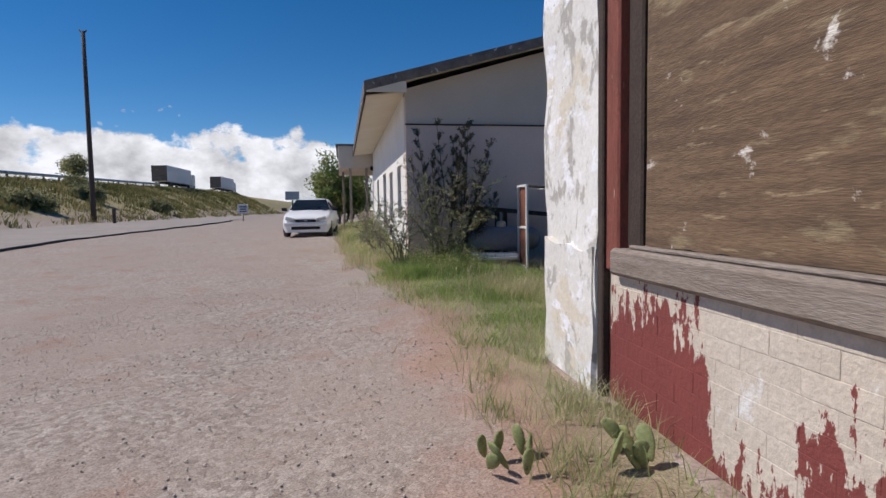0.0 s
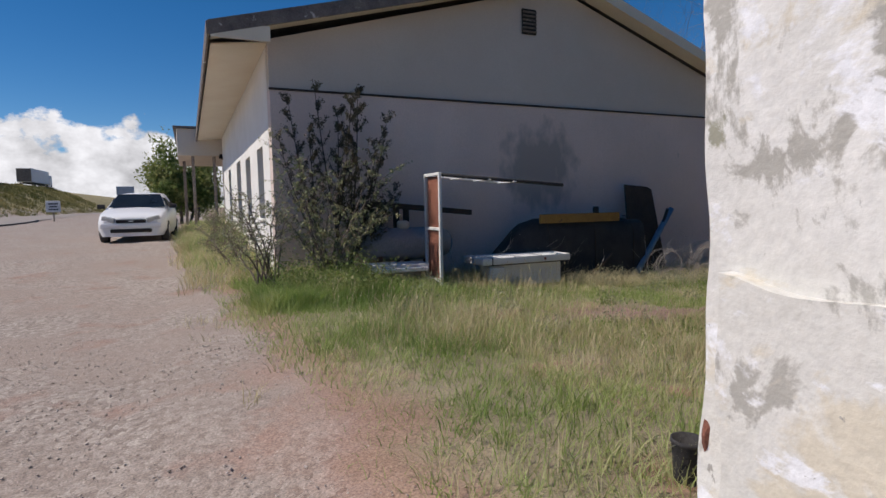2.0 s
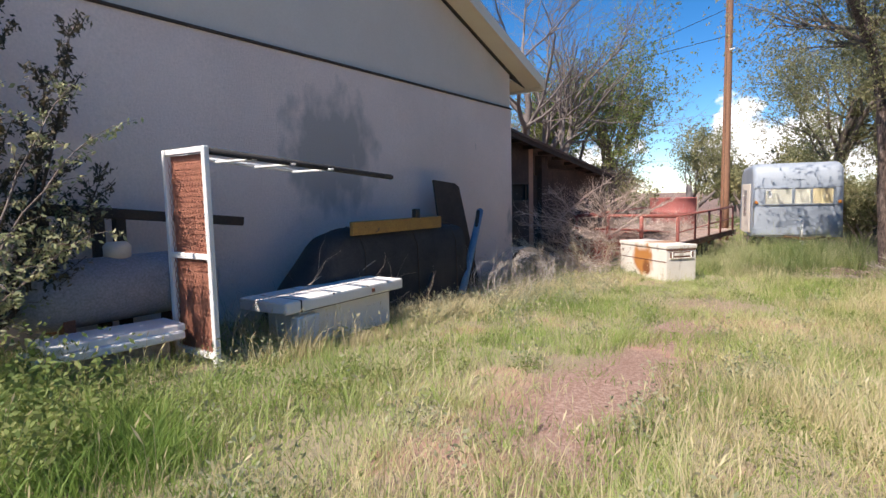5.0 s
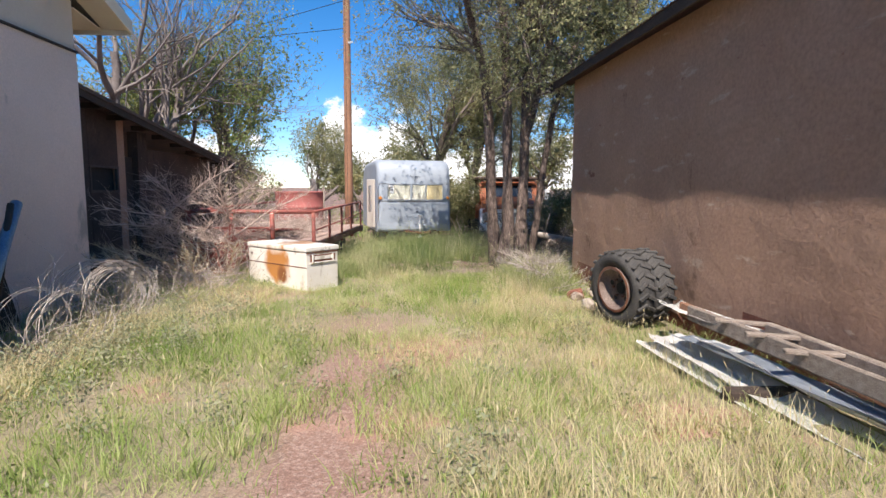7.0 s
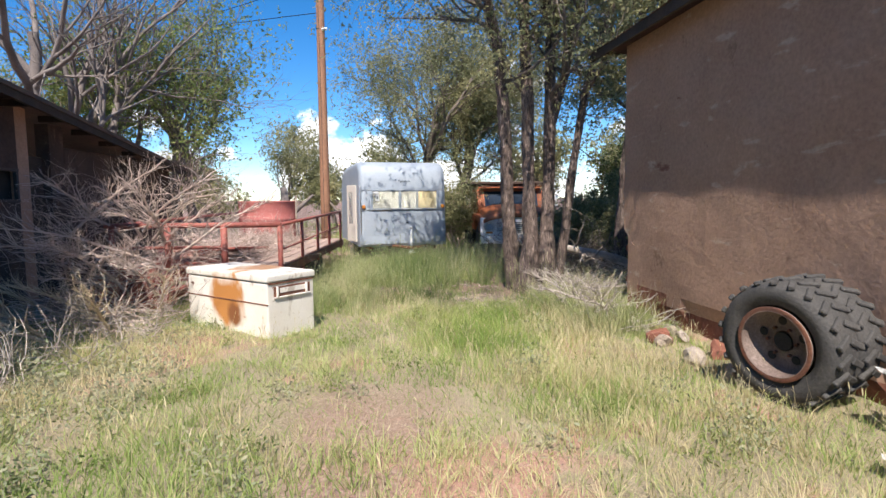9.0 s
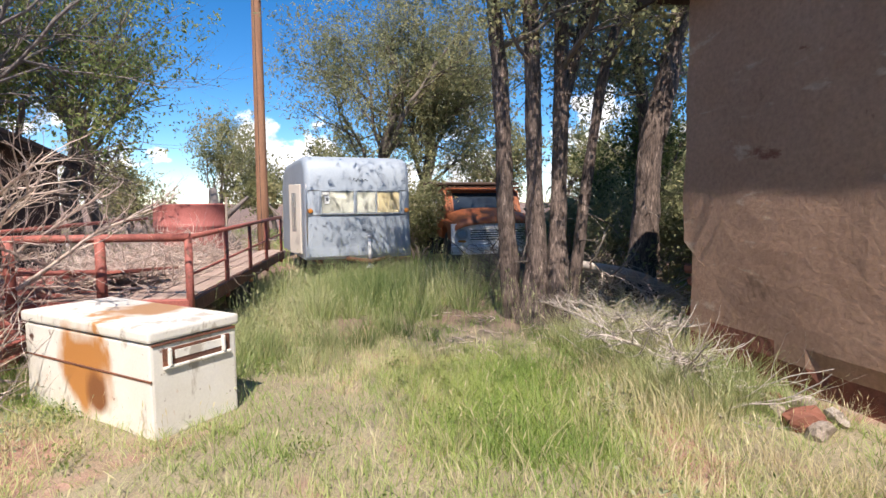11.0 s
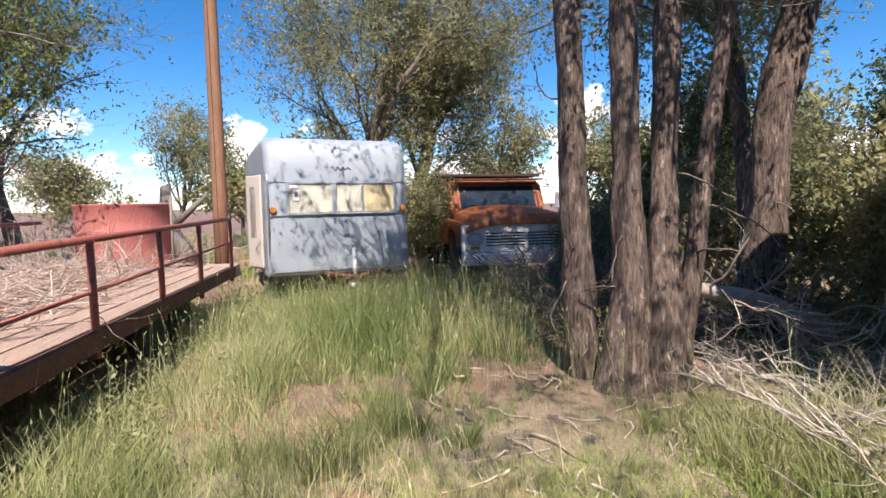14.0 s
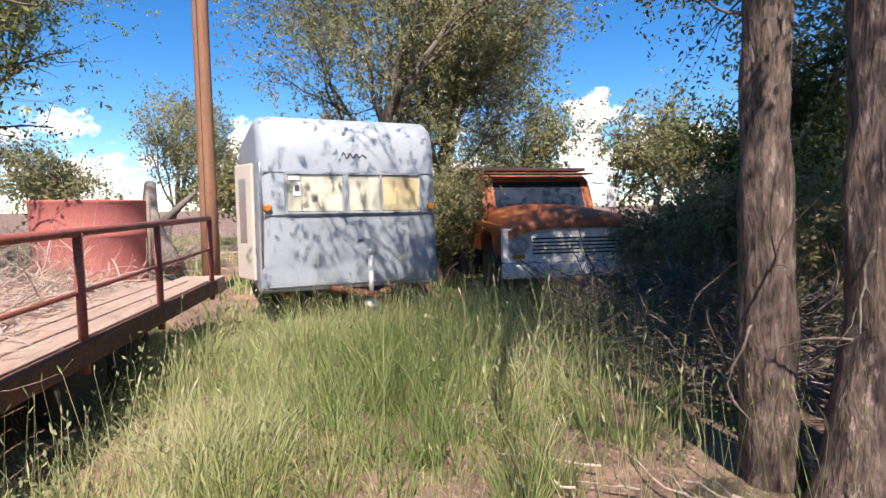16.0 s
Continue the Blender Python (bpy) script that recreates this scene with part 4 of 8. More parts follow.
# ---- chest freezer ----
def freezer():
    g = gz(12, 9.3)
    t = thing("chest_freezer", "white chest freezer with orange rust stains in the grass", "freezer", pose(11.46, 8.95, g - 0.02, 0, 0, 50))
    H = 0.33 - g
    part("body", box(1.5, 0.64, H - 0.07, (0.75, -0.32, 0.0), 0.02, seg=2), M_FREEZER, t)
    part("lid", box(1.53, 0.67, 0.075, (0.75, -0.32, H - 0.062), 0.018, seg=2), M_FREEZER, t, "rust-blotched lid")
    part("seam", box(1.502, 0.012, 0.014, (0.75, 0.0, H * 0.55), 0.002), M_RUST, t)
    part("recess", box(0.012, 0.50, 0.11, (-0.001, -0.33, H - 0.225), 0.002), M_RUST, t, "dark recessed latch panel")
    part("handle", box(0.022, 0.50, 0.02, (-0.01, -0.33, H - 0.245), 0.005), M_FREEZER, t)
    for y in (-0.12, -0.52):
        part("bracket", box(0.03, 0.02, 0.11, (-0.014, y, H - 0.225), 0.004), M_FREEZER, t)
    part("plate", box(0.006, 0.36, 0.055, (-0.008, -0.34, H - 0.19), 0.002), M_FREEZER, t)
    part("hinge_strip", box(0.01, 0.62, 0.016, (-0.004, -0.32, H - 0.088), 0.002), M_RUST, t)


freezer()


# ---- red flatbed with rails ----
def flatbed():
    ang = math.degrees(math.atan2(8.85 - 9.19, 18.59 - 13.41))
    t = thing("flatbed_trailer", "faded red flatbed trailer with pipe rails and plank deck", "trailer", pose(13.41, 9.19, 0, 0, 0, ang))
    L, W, D = 5.3, 2.35, 0.20
    T = 0.78
    part("front_channel", box(0.07, W, 0.2, (0.0, W / 2, D - 0.2), 0.01), M_RED_STEEL, t)
    part("side_channel", box(L, 0.06, 0.14, (L / 2, 0.0, D - 0.15), 0.01), M_RUST, t, "rusty side channel")
    part("side_channel", box(L, 0.06, 0.14, (L / 2, W, D - 0.15), 0.01), M_RUST, t)
    for k in range(5):
        part("cross_member", box(0.08, W - 0.1, 0.1, (0.5 + k * 1.05, W / 2, D - 0.16), 0.008), M_RUST, t)
    n = 11
    for k in range(n):
        w = (W - 0.08) / n
        part("deck_plank", box(L - 0.1, w - 0.012, 0.04, (L / 2, 0.04 + w * (k + 0.5), D - 0.045 + 0.006 * (k % 3)), 0.005), M_DECK, t)
    for k, u in enumerate((0.0, 1.33, 2.58, 3.76, 5.19)):
        part("post", tube([(u, 0, D - 0.2 if k else D - 0.3), (u, 0, T + 0.015 * k)], 0.036 if k == 0 else 0.026, 10), M_RED_STEEL, t)
    for k in (1, 2, 3):
        part("post", tube([(0, 0.775 * k, D - 0.1), (0, 0.775 * k, T)], 0.045 if k < 3 else 0.036, 12), M_RED_STEEL, t)
    part("top_rail", tube([(0, -0.02, T), (0, W + 0.05, T)], 0.038, 12), M_RED_STEEL, t)
    part("top_rail", tube([(0, 0, T), (5.19, 0, T + 0.06)], 0.026, 10), M_RED_STEEL, t)
    part("top_rail", tube([(0, W, T), (5.19, W, T + 0.06)], 0.026, 10), M_RED_STEEL, t)
    part("mid_rail", tube([(0, 0.01, 0.42), (5.19, 0.01, 0.52)], 0.014, 8), M_RED_STEEL, t)
    part("mid_rail", tube([(0.0, 0.8, 0.47), (0.0, W, 0.47)], 0.024, 8), M_RED_STEEL, t)
    for x in (3.0, 3.75):
        w = part("wheel", lathe([(-0.10, 0.22), (-0.09, 0.30), (-0.05, 0.33), (0.05, 0.33), (0.09, 0.30), (0.10, 0.22)], 24, "y"), M_RUBBER, t)
        w.location = (x, 0.3, -0.14)
        part("hub", lathe([(-0.09, 0.19), (-0.02, 0.12), (0.0, 0.1)], 16, "y"), M_RIM, w)
    part("step", box(0.5, 0.45, 0.18, (5.55, 0.25, 0.0), 0.01), M_DECK, t)
    part("tongue", box(0.9, 0.1, 0.1, (-0.4, W / 2, -0.1), 0.01), M_RED_STEEL, t)
    # plates stored at its front end
    part("plate", box(1.2, 0.9, 0.03, (0.75, 1.6, D + 0.06), 0.004, Euler((0.1, -0.12, 0.3)).to_matrix()), M_RED_STEEL, t)
    part("plate", box(1.0, 0.7, 0.03, (0.95, 1.0, D + 0.14), 0.004, Euler((-0.1, 0.08, -0.2)).to_matrix()), M_RED_STEEL, t)
    part("tail_light", box(0.02, 0.12, 0.07, (-0.045, 0.2, D - 0.19), 0.006), M_RED_STEEL, t)


flatbed()

t = thing("red_drum_tank", "large chalky red round steel tank in the brush", "tank", pose(22.0, 11.25, gz(22, 11)))
part("shell", lathe([(0.0, 0.78), (0.35, 0.79), (0.38, 0.80), (0.42, 0.79), (1.0, 0.79), (1.03, 0.81), (1.07, 0.79), (1.5, 0.79), (1.53, 0.81), (1.55, 0.80), (1.55, 0.76), (0.4, 0.75)], 40, "z"), M_TANK_RED, t)
part("strap", tube([(-0.05, -0.82, 0.2), (-0.05, -0.83, 1.7)], 0.03, 6), M_GREY_WOOD, t)
t = thing("fallen_log", "weathered grey fallen log propped in the brush", "log")
part("trunk", tube([(24.0, 10.6, -0.2), (24.4, 11.0, 0.35), (25.0, 11.3, 0.9), (25.8, 11.5, 1.5)], [0.2, 0.19, 0.16, 0.12], 12), M_GREY_BRANCH, t)
part("stub", tube([(24.6, 11.1, 0.55), (24.5, 10.6, 1.0), (24.6, 10.3, 1.3)], [0.1, 0.07, 0.04], 8), M_GREY_BRANCH, t)
for k, (bx, by, ang) in enumerate(((13.55, 10.95, 20), (14.0, 11.5, -15))):
    t = thing("steel_drum", "dented faded red steel drum lying under dead brush", "drum", pose(bx, by, gz(bx, by) + 0.27, 0, 0, ang), "drums under the brush")
    t["group"] = "drums under the brush"
    part("shell", lathe([(-0.43, 0.27), (-0.43, 0.29), (-0.40, 0.28), (-0.16, 0.28), (-0.14, 0.295), (-0.12, 0.28), (0.12, 0.28), (0.14, 0.295), (0.16, 0.28), (0.40, 0.28), (0.43, 0.29), (0.43, 0.27)], 28), M_RED_STEEL, t)
    part("bung", lathe([(-0.445, 0.02), (-0.43, 0.03)], 10), M_RUST, t).location = (0, 0.15, 0.05)
t = thing("old_tyre", "black car tyre lying on the red drums", "tyre", pose(13.15, 10.05, gz(13, 10) + 0.28, 68, 0, 30))
part("carcass", lathe([(-0.06, 0.20), (-0.09, 0.24), (-0.09, 0.29), (-0.06, 0.325), (0.06, 0.325), (0.09, 0.29), (0.09, 0.24), (0.06, 0.20)], 32, "z", cap=False), M_RUBBER, t)
t = thing("black_pail", "small black plastic pail at the white pier", "pail", pose(1.85, 4.42, gz(1.85, 4.4) - 0.01))
part("body", lathe([(0.0, 0.05), (0.005, 0.052), (0.16, 0.064), (0.165, 0.068), (0.18, 0.068), (0.18, 0.06), (0.02, 0.048)], 24, "z"), M_BLACK, t)
part("bail", tube([(0.066 * math.cos(a), 0.07 * math.sin(a), 0.165 - 0.05 * math.sin(a)) for a in np.linspace(0, math.pi, 9)], 0.003, 5), M_CHROME, t)


# ---- utility pole ----
def service_pole(x, y, h, r, mt, label, lean=(0, 0)):
    t = thing("utility_pole", label, "pole", pose(x, y, gz(x, y) - 0.3))
    part("pole", tube([(lean[0] * k / 6 * h, lean[1] * k / 6 * h, h * k / 6) for k in range(7)], [r * (1 - 0.35 * k / 6) for k in range(7)], 16), mt, t)
    return t


PX, PY = 22.6, 9.66
t = service_pole(PX, PY, 11.5, 0.152, M_POLE, "brown wooden utility pole with a side insulator", (0.0, 0.0))
part("insulator", tube([(-0.10, -0.05, 6.85), (-0.12, -0.2, 6.88)], 0.035, 8), M_SIGN, t)
part("ground_wire", tube([(-0.155, 0.02, 0.3), (-0.13, 0.03, 5.0), (-0.11, 0.05, 9.5)], 0.008, 4), M_BLACK, t)
for k, (ex, ey, ez) in enumerate(((34, 33, 7.2), (36, 29, 6.6))):
    w = thing("overhead_wire", "thin overhead electric wire", "wire", pose(0, 0, 0))
    a, c = Vector((PX, PY + 0.1, 6.6 + 0.9 * k)), Vector((ex, ey, ez + 1.5))
    part("strand", tube([a.lerp(c, q / 8) - Vector((0, 0, 0.5 * math.sin(math.pi * q / 8))) for q in range(9)], 0.012, 4), M_BLACK, w)


# ---- camper trailer ----
def camper():
    t = thing("camper_trailer", "dull aluminium camper trailer with yellowed curtained window", "camper trailer", pose(19.55, 6.27, -0.04, 0, 0, 11.7))
    W = 2.2
    side_line = [(0.03, 0.0), (0.0, 0.3), (0.0, 0.88), (0.012, 1.32), (0.035, 1.60), (0.075, 1.82), (0.15, 1.97), (0.30, 2.06), (0.60, 2.10), (1.0, 2.11), (3.0, 2.08), (3.5, 1.95), (3.8, 1.6), (3.85, 0.6), (3.8, 0.0)]
    b = prism(side_line, W, "y")
    rim = [e for e in b.edges if abs(e.verts[0].co.y - e.verts[1].co.y) < 1e-6]
    bmesh.ops.bevel(b, geom=[e for e in rim if min(v.co.z for v in e.verts) > 0.01], offset=0.14, segments=5, affect="EDGES", profile=0.5)
    for f in b.faces:
        f.smooth = abs(f.normal.y) < 0.95
    bmesh.ops.translate(b, verts=b.verts[:], vec=(0, W / 2, 0))
    part("body", b, M_ALU, t)
    part("panel_seam", box(0.014, W - 0.1, 0.02, (-0.004, W / 2, 0.885), 0.003), M_CHROME, t)
    part("panel_seam", box(0.014, W - 0.1, 0.016, (0.016, W / 2, 1.385), 0.003), M_CHROME, t)
    part("belt_trim", box(0.016, W - 0.16, 0.012, (0.02, W / 2, 0.05), 0.003), M_CHROME, t)
    part("corner_trim", tube([(0.04, W - 0.035, 0.02), (0.01, W - 0.035, 0.9), (0.05, W - 0.035, 1.4), (0.2, W - 0.04, 1.78)], 0.016, 6), M_CHROME, t)
    # front window in three lights
    win = part("window", box(0.02, 1.66, 0.45, (-0.002, 1.07, 0.925), 0.003), M_DARK, t, "three-part front window")
    z0, z1 = 0.94, 1.36
    for y0, y1 in ((0.26, 0.745), (0.775, 1.17), (1.235, 1.88)):
        cb = bmesh.new()
        rows = []
        for i in range(25):
            y = y0 + (y1 - y0) * i / 24
            d = -0.0165 + 0.0012 * math.sin(i * 0.9)
            rows.append((cb.verts.new((d, y, z0)), cb.verts.new((d, y, z1))))
        for p, q in zip(rows, rows[1:]):
            cb.faces.new((p[0], q[0], q[1], p[1])).smooth = True
        part("curtain", cb, M_CURTAIN if y0 < 0.5 else M_CURTAIN_PALE, win, "yellowed curtain" if y0 < 0.5 else "pale faded curtain")
        pane = part("pane", box(0.004, y1 - y0, z1 - z0, (-0.026, (y0 + y1) / 2, z0)), M_GLASS, win)
        pane.visible_shadow = False
    for y in (0.245, 0.76, 1.2, 1.895):
        part("mullion", box(0.03, 0.03 if y != 1.2 else 0.065, 0.47, (-0.02, y, 0.915), 0.004), M_ALU, win)
    for z in (0.905, 1.365):
        part("mullion", box(0.034, 1.68, 0.025, (-0.02, 1.07, z), 0.004), M_ALU, win)
    for y, z, sy, sz in ((1.80, 1.30, 0.13, 0.05), (1.77, 1.12, 0.09, 0.16)):
        part("sticker", box(0.004, sy, sz, (-0.031, y, z)), M_SIGN, win, "small white sticker")
    part("sticker_bars", box(0.003, 0.05, 0.07, (-0.0345, 1.77, 1.17)), M_LETTER, win)
    for y in (0.1, W - 0.1):
        part("marker_lamp", lathe([(-0.035, 0.03), (-0.03, 0.045), (0.02, 0.05)], 14), M_AMBER, t, "amber marker lamp").location = (0.0, y, 0.98)
    part("nameplate", box(0.012, 0.075, 0.035, (-0.006, 1.02, 0.56), 0.003), M_LETTER, t)
    # script emblem as a plain brushed squiggle
    pts = [(0.030 + 0.004 * math.sin(k), 1.22 - 0.30 * k / 18, 1.60 + 0.035 * math.sin(k * 1.35) * (1.2 - k / 22)) for k in range(19)]
    part("emblem", tube(pts, 0.008, 5), M_LETTER, t, "dark script emblem")
    # tongue jack
    part("jack_post", tube([(-0.5, 1.04, -0.1), (-0.5, 1.04, 0.47)], 0.03, 10), M_WHITE_METAL, t, "white tongue jack")
    part("jack_head", tube([(-0.5, 1.04, 0.45), (-0.5, 1.04, 0.50)], 0.042, 10), M_WHITE_METAL, t)
    part("jack_crank", tube([(-0.5, 1.02, 0.46), (-0.52, 0.92, 0.42), (-0.52, 0.90, 0.36), (-0.5, 0.86, 0.36)], 0.009, 6), M_CHROME, t)
    part("jack_foot", box(0.16, 0.14, 0.06, (-0.5, 1.04, -0.15), 0.01), M_WHITE_METAL, t)
    part("tongue", tube([(0.3, 0.25, 0.0), (-0.65, 1.04, 0.0)], 0.04, 6), M_RUST, t)
    part("tongue", tube([(0.3, 1.5, 0.0), (-0.65, 1.04, 0.0)], 0.04, 6), M_RUST, t)
    part("frame_rail", box(3.6, 0.08, 0.1, (1.9, 0.3, -0.1), 0.01), M_RUST, t)
    part("frame_rail", box(3.6, 0.08, 0.1, (1.9, 1.9, -0.1), 0.01), M_RUST, t)
    # side door, standing open
    door = part("door", box(0.46, 0.04, 1.42, (0, 0, 0), 0.02, seg=2), M_B_GABLE, t, "cream door standing open")
    door.location = (0.66, W + 0.10, 0.10)
    door.rotation_euler = (0, 0, radians(21))
    part("door_pane", box(0.2, 0.05, 0.8, (0.02, 0, 0.45), 0.01), M_GLASS, door)
    for y in (0.25, W - 0.25):
        w = part("wheel", lathe([(-0.09, 0.2), (-0.08, 0.28), (-0.04, 0.31), (0.04, 0.31), (0.08, 0.28), (0.09, 0.2)], 24, "y"), M_RUBBER, t)
        w.location = (2.3, y, -0.1)


camper()


# ---- dump truck ----
def truck():
    t = thing("dump_truck", "old orange dump truck with rusty hood and white grille", "truck", pose(19.6, 4.25, -0.47))
    t.scale = (1.0, 1.08, 0.96)
    # grille shell: a frame round the opening
    part("bumper", box(0.16, 2.12, 0.2, (-0.05, 0, 0.45), 0.03, seg=2), M_GRILLE, t, "chalky white bumper")
    g = part("grille", box(0.1, 2.1, 0.11, (0.03, 0, 1.03), 0.025, seg=2), M_GRILLE, t, "chalky white grille panel")
    part("grille_base", box(0.1, 2.08, 0.09, (0.03, 0, 0.655), 0.02), M_GRILLE, g)
    for s in (-1, 1):
        part("headlight_panel", box(0.1, 0.40, 0.36, (0.03, 0.85 * s, 0.70), 0.03, seg=2), M_GRILLE, g)
        lamp = part("headlight", lathe([(-0.035, 0.06), (-0.03, 0.09), (-0.01, 0.105), (0.04, 0.11)], 24), M_LAMP, t, "round glass headlight")
        lamp.location = (-0.02, 0.84 * s, 0.90)
        part("bezel", lathe([(0.0, 0.135), (-0.025, 0.13), (-0.03, 0.115), (-0.005, 0.11)], 24, cap=False), M_CHROME, lamp)
        part("turn_lamp", box(0.03, 0.16, 0.05, (-0.03, 0.84 * s, 0.72), 0.01), M_AMBER, t)
    part("radiator", box(0.04, 1.3, 0.36, (0.09, 0, 0.70)), M_DARK, g)
    for k in range(6):
        part("bar", box(0.05, 1.3, 0.028, (-0.005, 0, 0.745 + 0.052 * k), 0.006), M_GRILLE, g)
    part("center_bar", box(0.055, 0.035, 0.36, (-0.008, 0, 0.70), 0.006), M_GRILLE, g)
    # hood, a crowned lofted lid
    b = bmesh.new()
    rows = []
    for i in range(9):
        u = i / 8
        x = -0.06 + 1.5 * u
        row = []
        for j in range(13):
            v = j / 12 * 2 - 1
            half = 0.98 - 0.12 * u
            z = 1.15 + 0.10 * min(1, u * 5) + 0.14 * u + 0.10 * (1 - abs(v) ** 2.5) - 0.06 * abs(v) ** 6
            z += 0.03 * (1 if abs(v) < 0.35 else 0) * (1 - u)
            row.append(b.verts.new((x, half * v, z)))
        rows.append(row)
    for r0, r1 in zip(rows, rows[1:]):
        for k in range(12):
            b.faces.new((r0[k], r0[k + 1], r1[k + 1], r1[k])).smooth = True
    got = bmesh.ops.extrude_edge_only(b, edges=[e for e in b.edges if e.is_boundary])
    for v in got["geom"]:
        if isinstance(v, bmesh.types.BMVert):
            v.co.z = min(v.co.z - 0.10, 1.15)
    bmesh.ops.recalc_face_normals(b, faces=b.faces[:])
    part("hood", b, M_ORANGE, t, "rust-blotched orange hood")
    for s in (-1, 1):
        f = prism([(0.02, 0.75), (0.02, 1.12), (0.2, 1.17), (1.55, 1.22), (1.6, 0.75), (1.2, 0.75), (1.1, 1.0), (0.85, 1.08), (0.55, 1.0), (0.45, 0.75)], 0.22, "y")
        bmesh.ops.bevel(f, geom=f.edges[:], offset=0.025, segments=2, affect="EDGES")
        bmesh.ops.translate(f, verts=f.verts[:], vec=(0, 0.93 * s, 0))
        part("fender", f, M_ORANGE, t, "dark rusted orange fender")
        w = part("wheel", lathe([(-0.12, 0.28), (-0.11, 0.42), (-0.07, 0.47), (0.07, 0.47), (0.11, 0.42), (0.12, 0.28)], 28, "y"), M_RUBBER, t)
        w.location = (0.82, 0.88 * s, 0.47)
        part("rim", lathe([(-0.1, 0.27), (0.0, 0.1), (0.1, 0.27)], 20, "y"), M_RIM, w)
    # cab
    cab = prism([(1.45, 0.7), (1.45, 1.42), (1.72, 1.93), (1.85, 2.0), (2.75, 2.0), (2.85, 1.9), (2.9, 0.7)], 1.78, "y")
    bmesh.ops.bevel(cab, geom=[e for e in cab.edges if abs(e.verts[0].co.y - e.verts[1].co.y) < 1e-6], offset=0.06, segments=2, affect="EDGES")
    part("cab", cab, M_ORANGE, t, "orange cab")
    ws_ = part("windscreen", box(0.02, 1.42, 0.50, (0, 0, 0), 0.005), M_DARK_GLASS, t, "dark dusty windscreen")
    ws_.location, ws_.rotation_euler = (1.462, 0, 1.425), (0, radians(27.9), 0)
    part("windscreen_gasket", box(0.015, 1.50, 0.03, (-0.004, 0, -0.03)), M_BLACK, ws_)
    for s in (-1, 1):
        part("pillar", box(0.035, 0.05, 0.56, (-0.006, 0.735 * s, -0.02), 0.01), M_ORANGE, ws_)
        part("side_window", box(0.75, 0.02, 0.42, (2.2, 0.895 * s, 1.42), 0.01), M_DARK_GLASS, t)
        arm = part("mirror", box(0.05, 0.17, 0.36, (1.5, 1.17 * s, 1.40), 0.02), M_WHITE_METAL, t, "white-backed side mirror")
        part("mirror_arm", tube([(1.62, 0.9 * s, 1.85), (1.5, 1.17 * s, 1.82), (1.5, 1.17 * s, 1.3), (1.62, 0.9 * s, 1.2)], 0.012, 6), M_CHROME, arm)
    part("visor", box(0.3, 1.7, 0.03, (1.62, 0, 1.99), 0.01), M_RUST, t)
    part("wiper", tube([(1.44, 0.2, 1.45), (1.47, 0.55, 1.50)], 0.008, 5), M_BLACK, t)
    part("step_tank", box(0.7, 0.35, 0.4, (2.1, 1.0, 0.3), 0.04), M_BLACK, t)
    # dump bed with a cab guard
    part("bed_front", box(0.08, 2.3, 1.3, (3.15, 0, 0.9), 0.01), M_TIN, t)
    part("bed_side", box(3.4, 0.07, 0.9, (4.85, 1.12, 0.9), 0.01), M_TIN, t)
    part("bed_side", box(3.4, 0.07, 0.9, (4.85, -1.12, 0.9), 0.01), M_TIN, t)
    part("bed_floor", box(3.4, 2.2, 0.08, (4.85, 0, 0.85), 0.01), M_TIN, t)
    part("cab_guard", box(0.95, 2.15, 0.06, (2.75, 0, 2.10), 0.01), M_DARK_WOOD, t, "dark plank cab guard")
    part("chassis", box(5.8, 0.8, 0.2, (3.4, 0, 0.55), 0.01), M_RUST, t)
    for s in (-1, 1):
        w = part("wheel", lathe([(-0.2, 0.28), (-0.19, 0.42), (-0.15, 0.47), (0.15, 0.47), (0.19, 0.42), (0.2, 0.28)], 24, "y"), M_RUBBER, t)
        w.location = (4.9, 0.85 * s, 0.47)


truck()


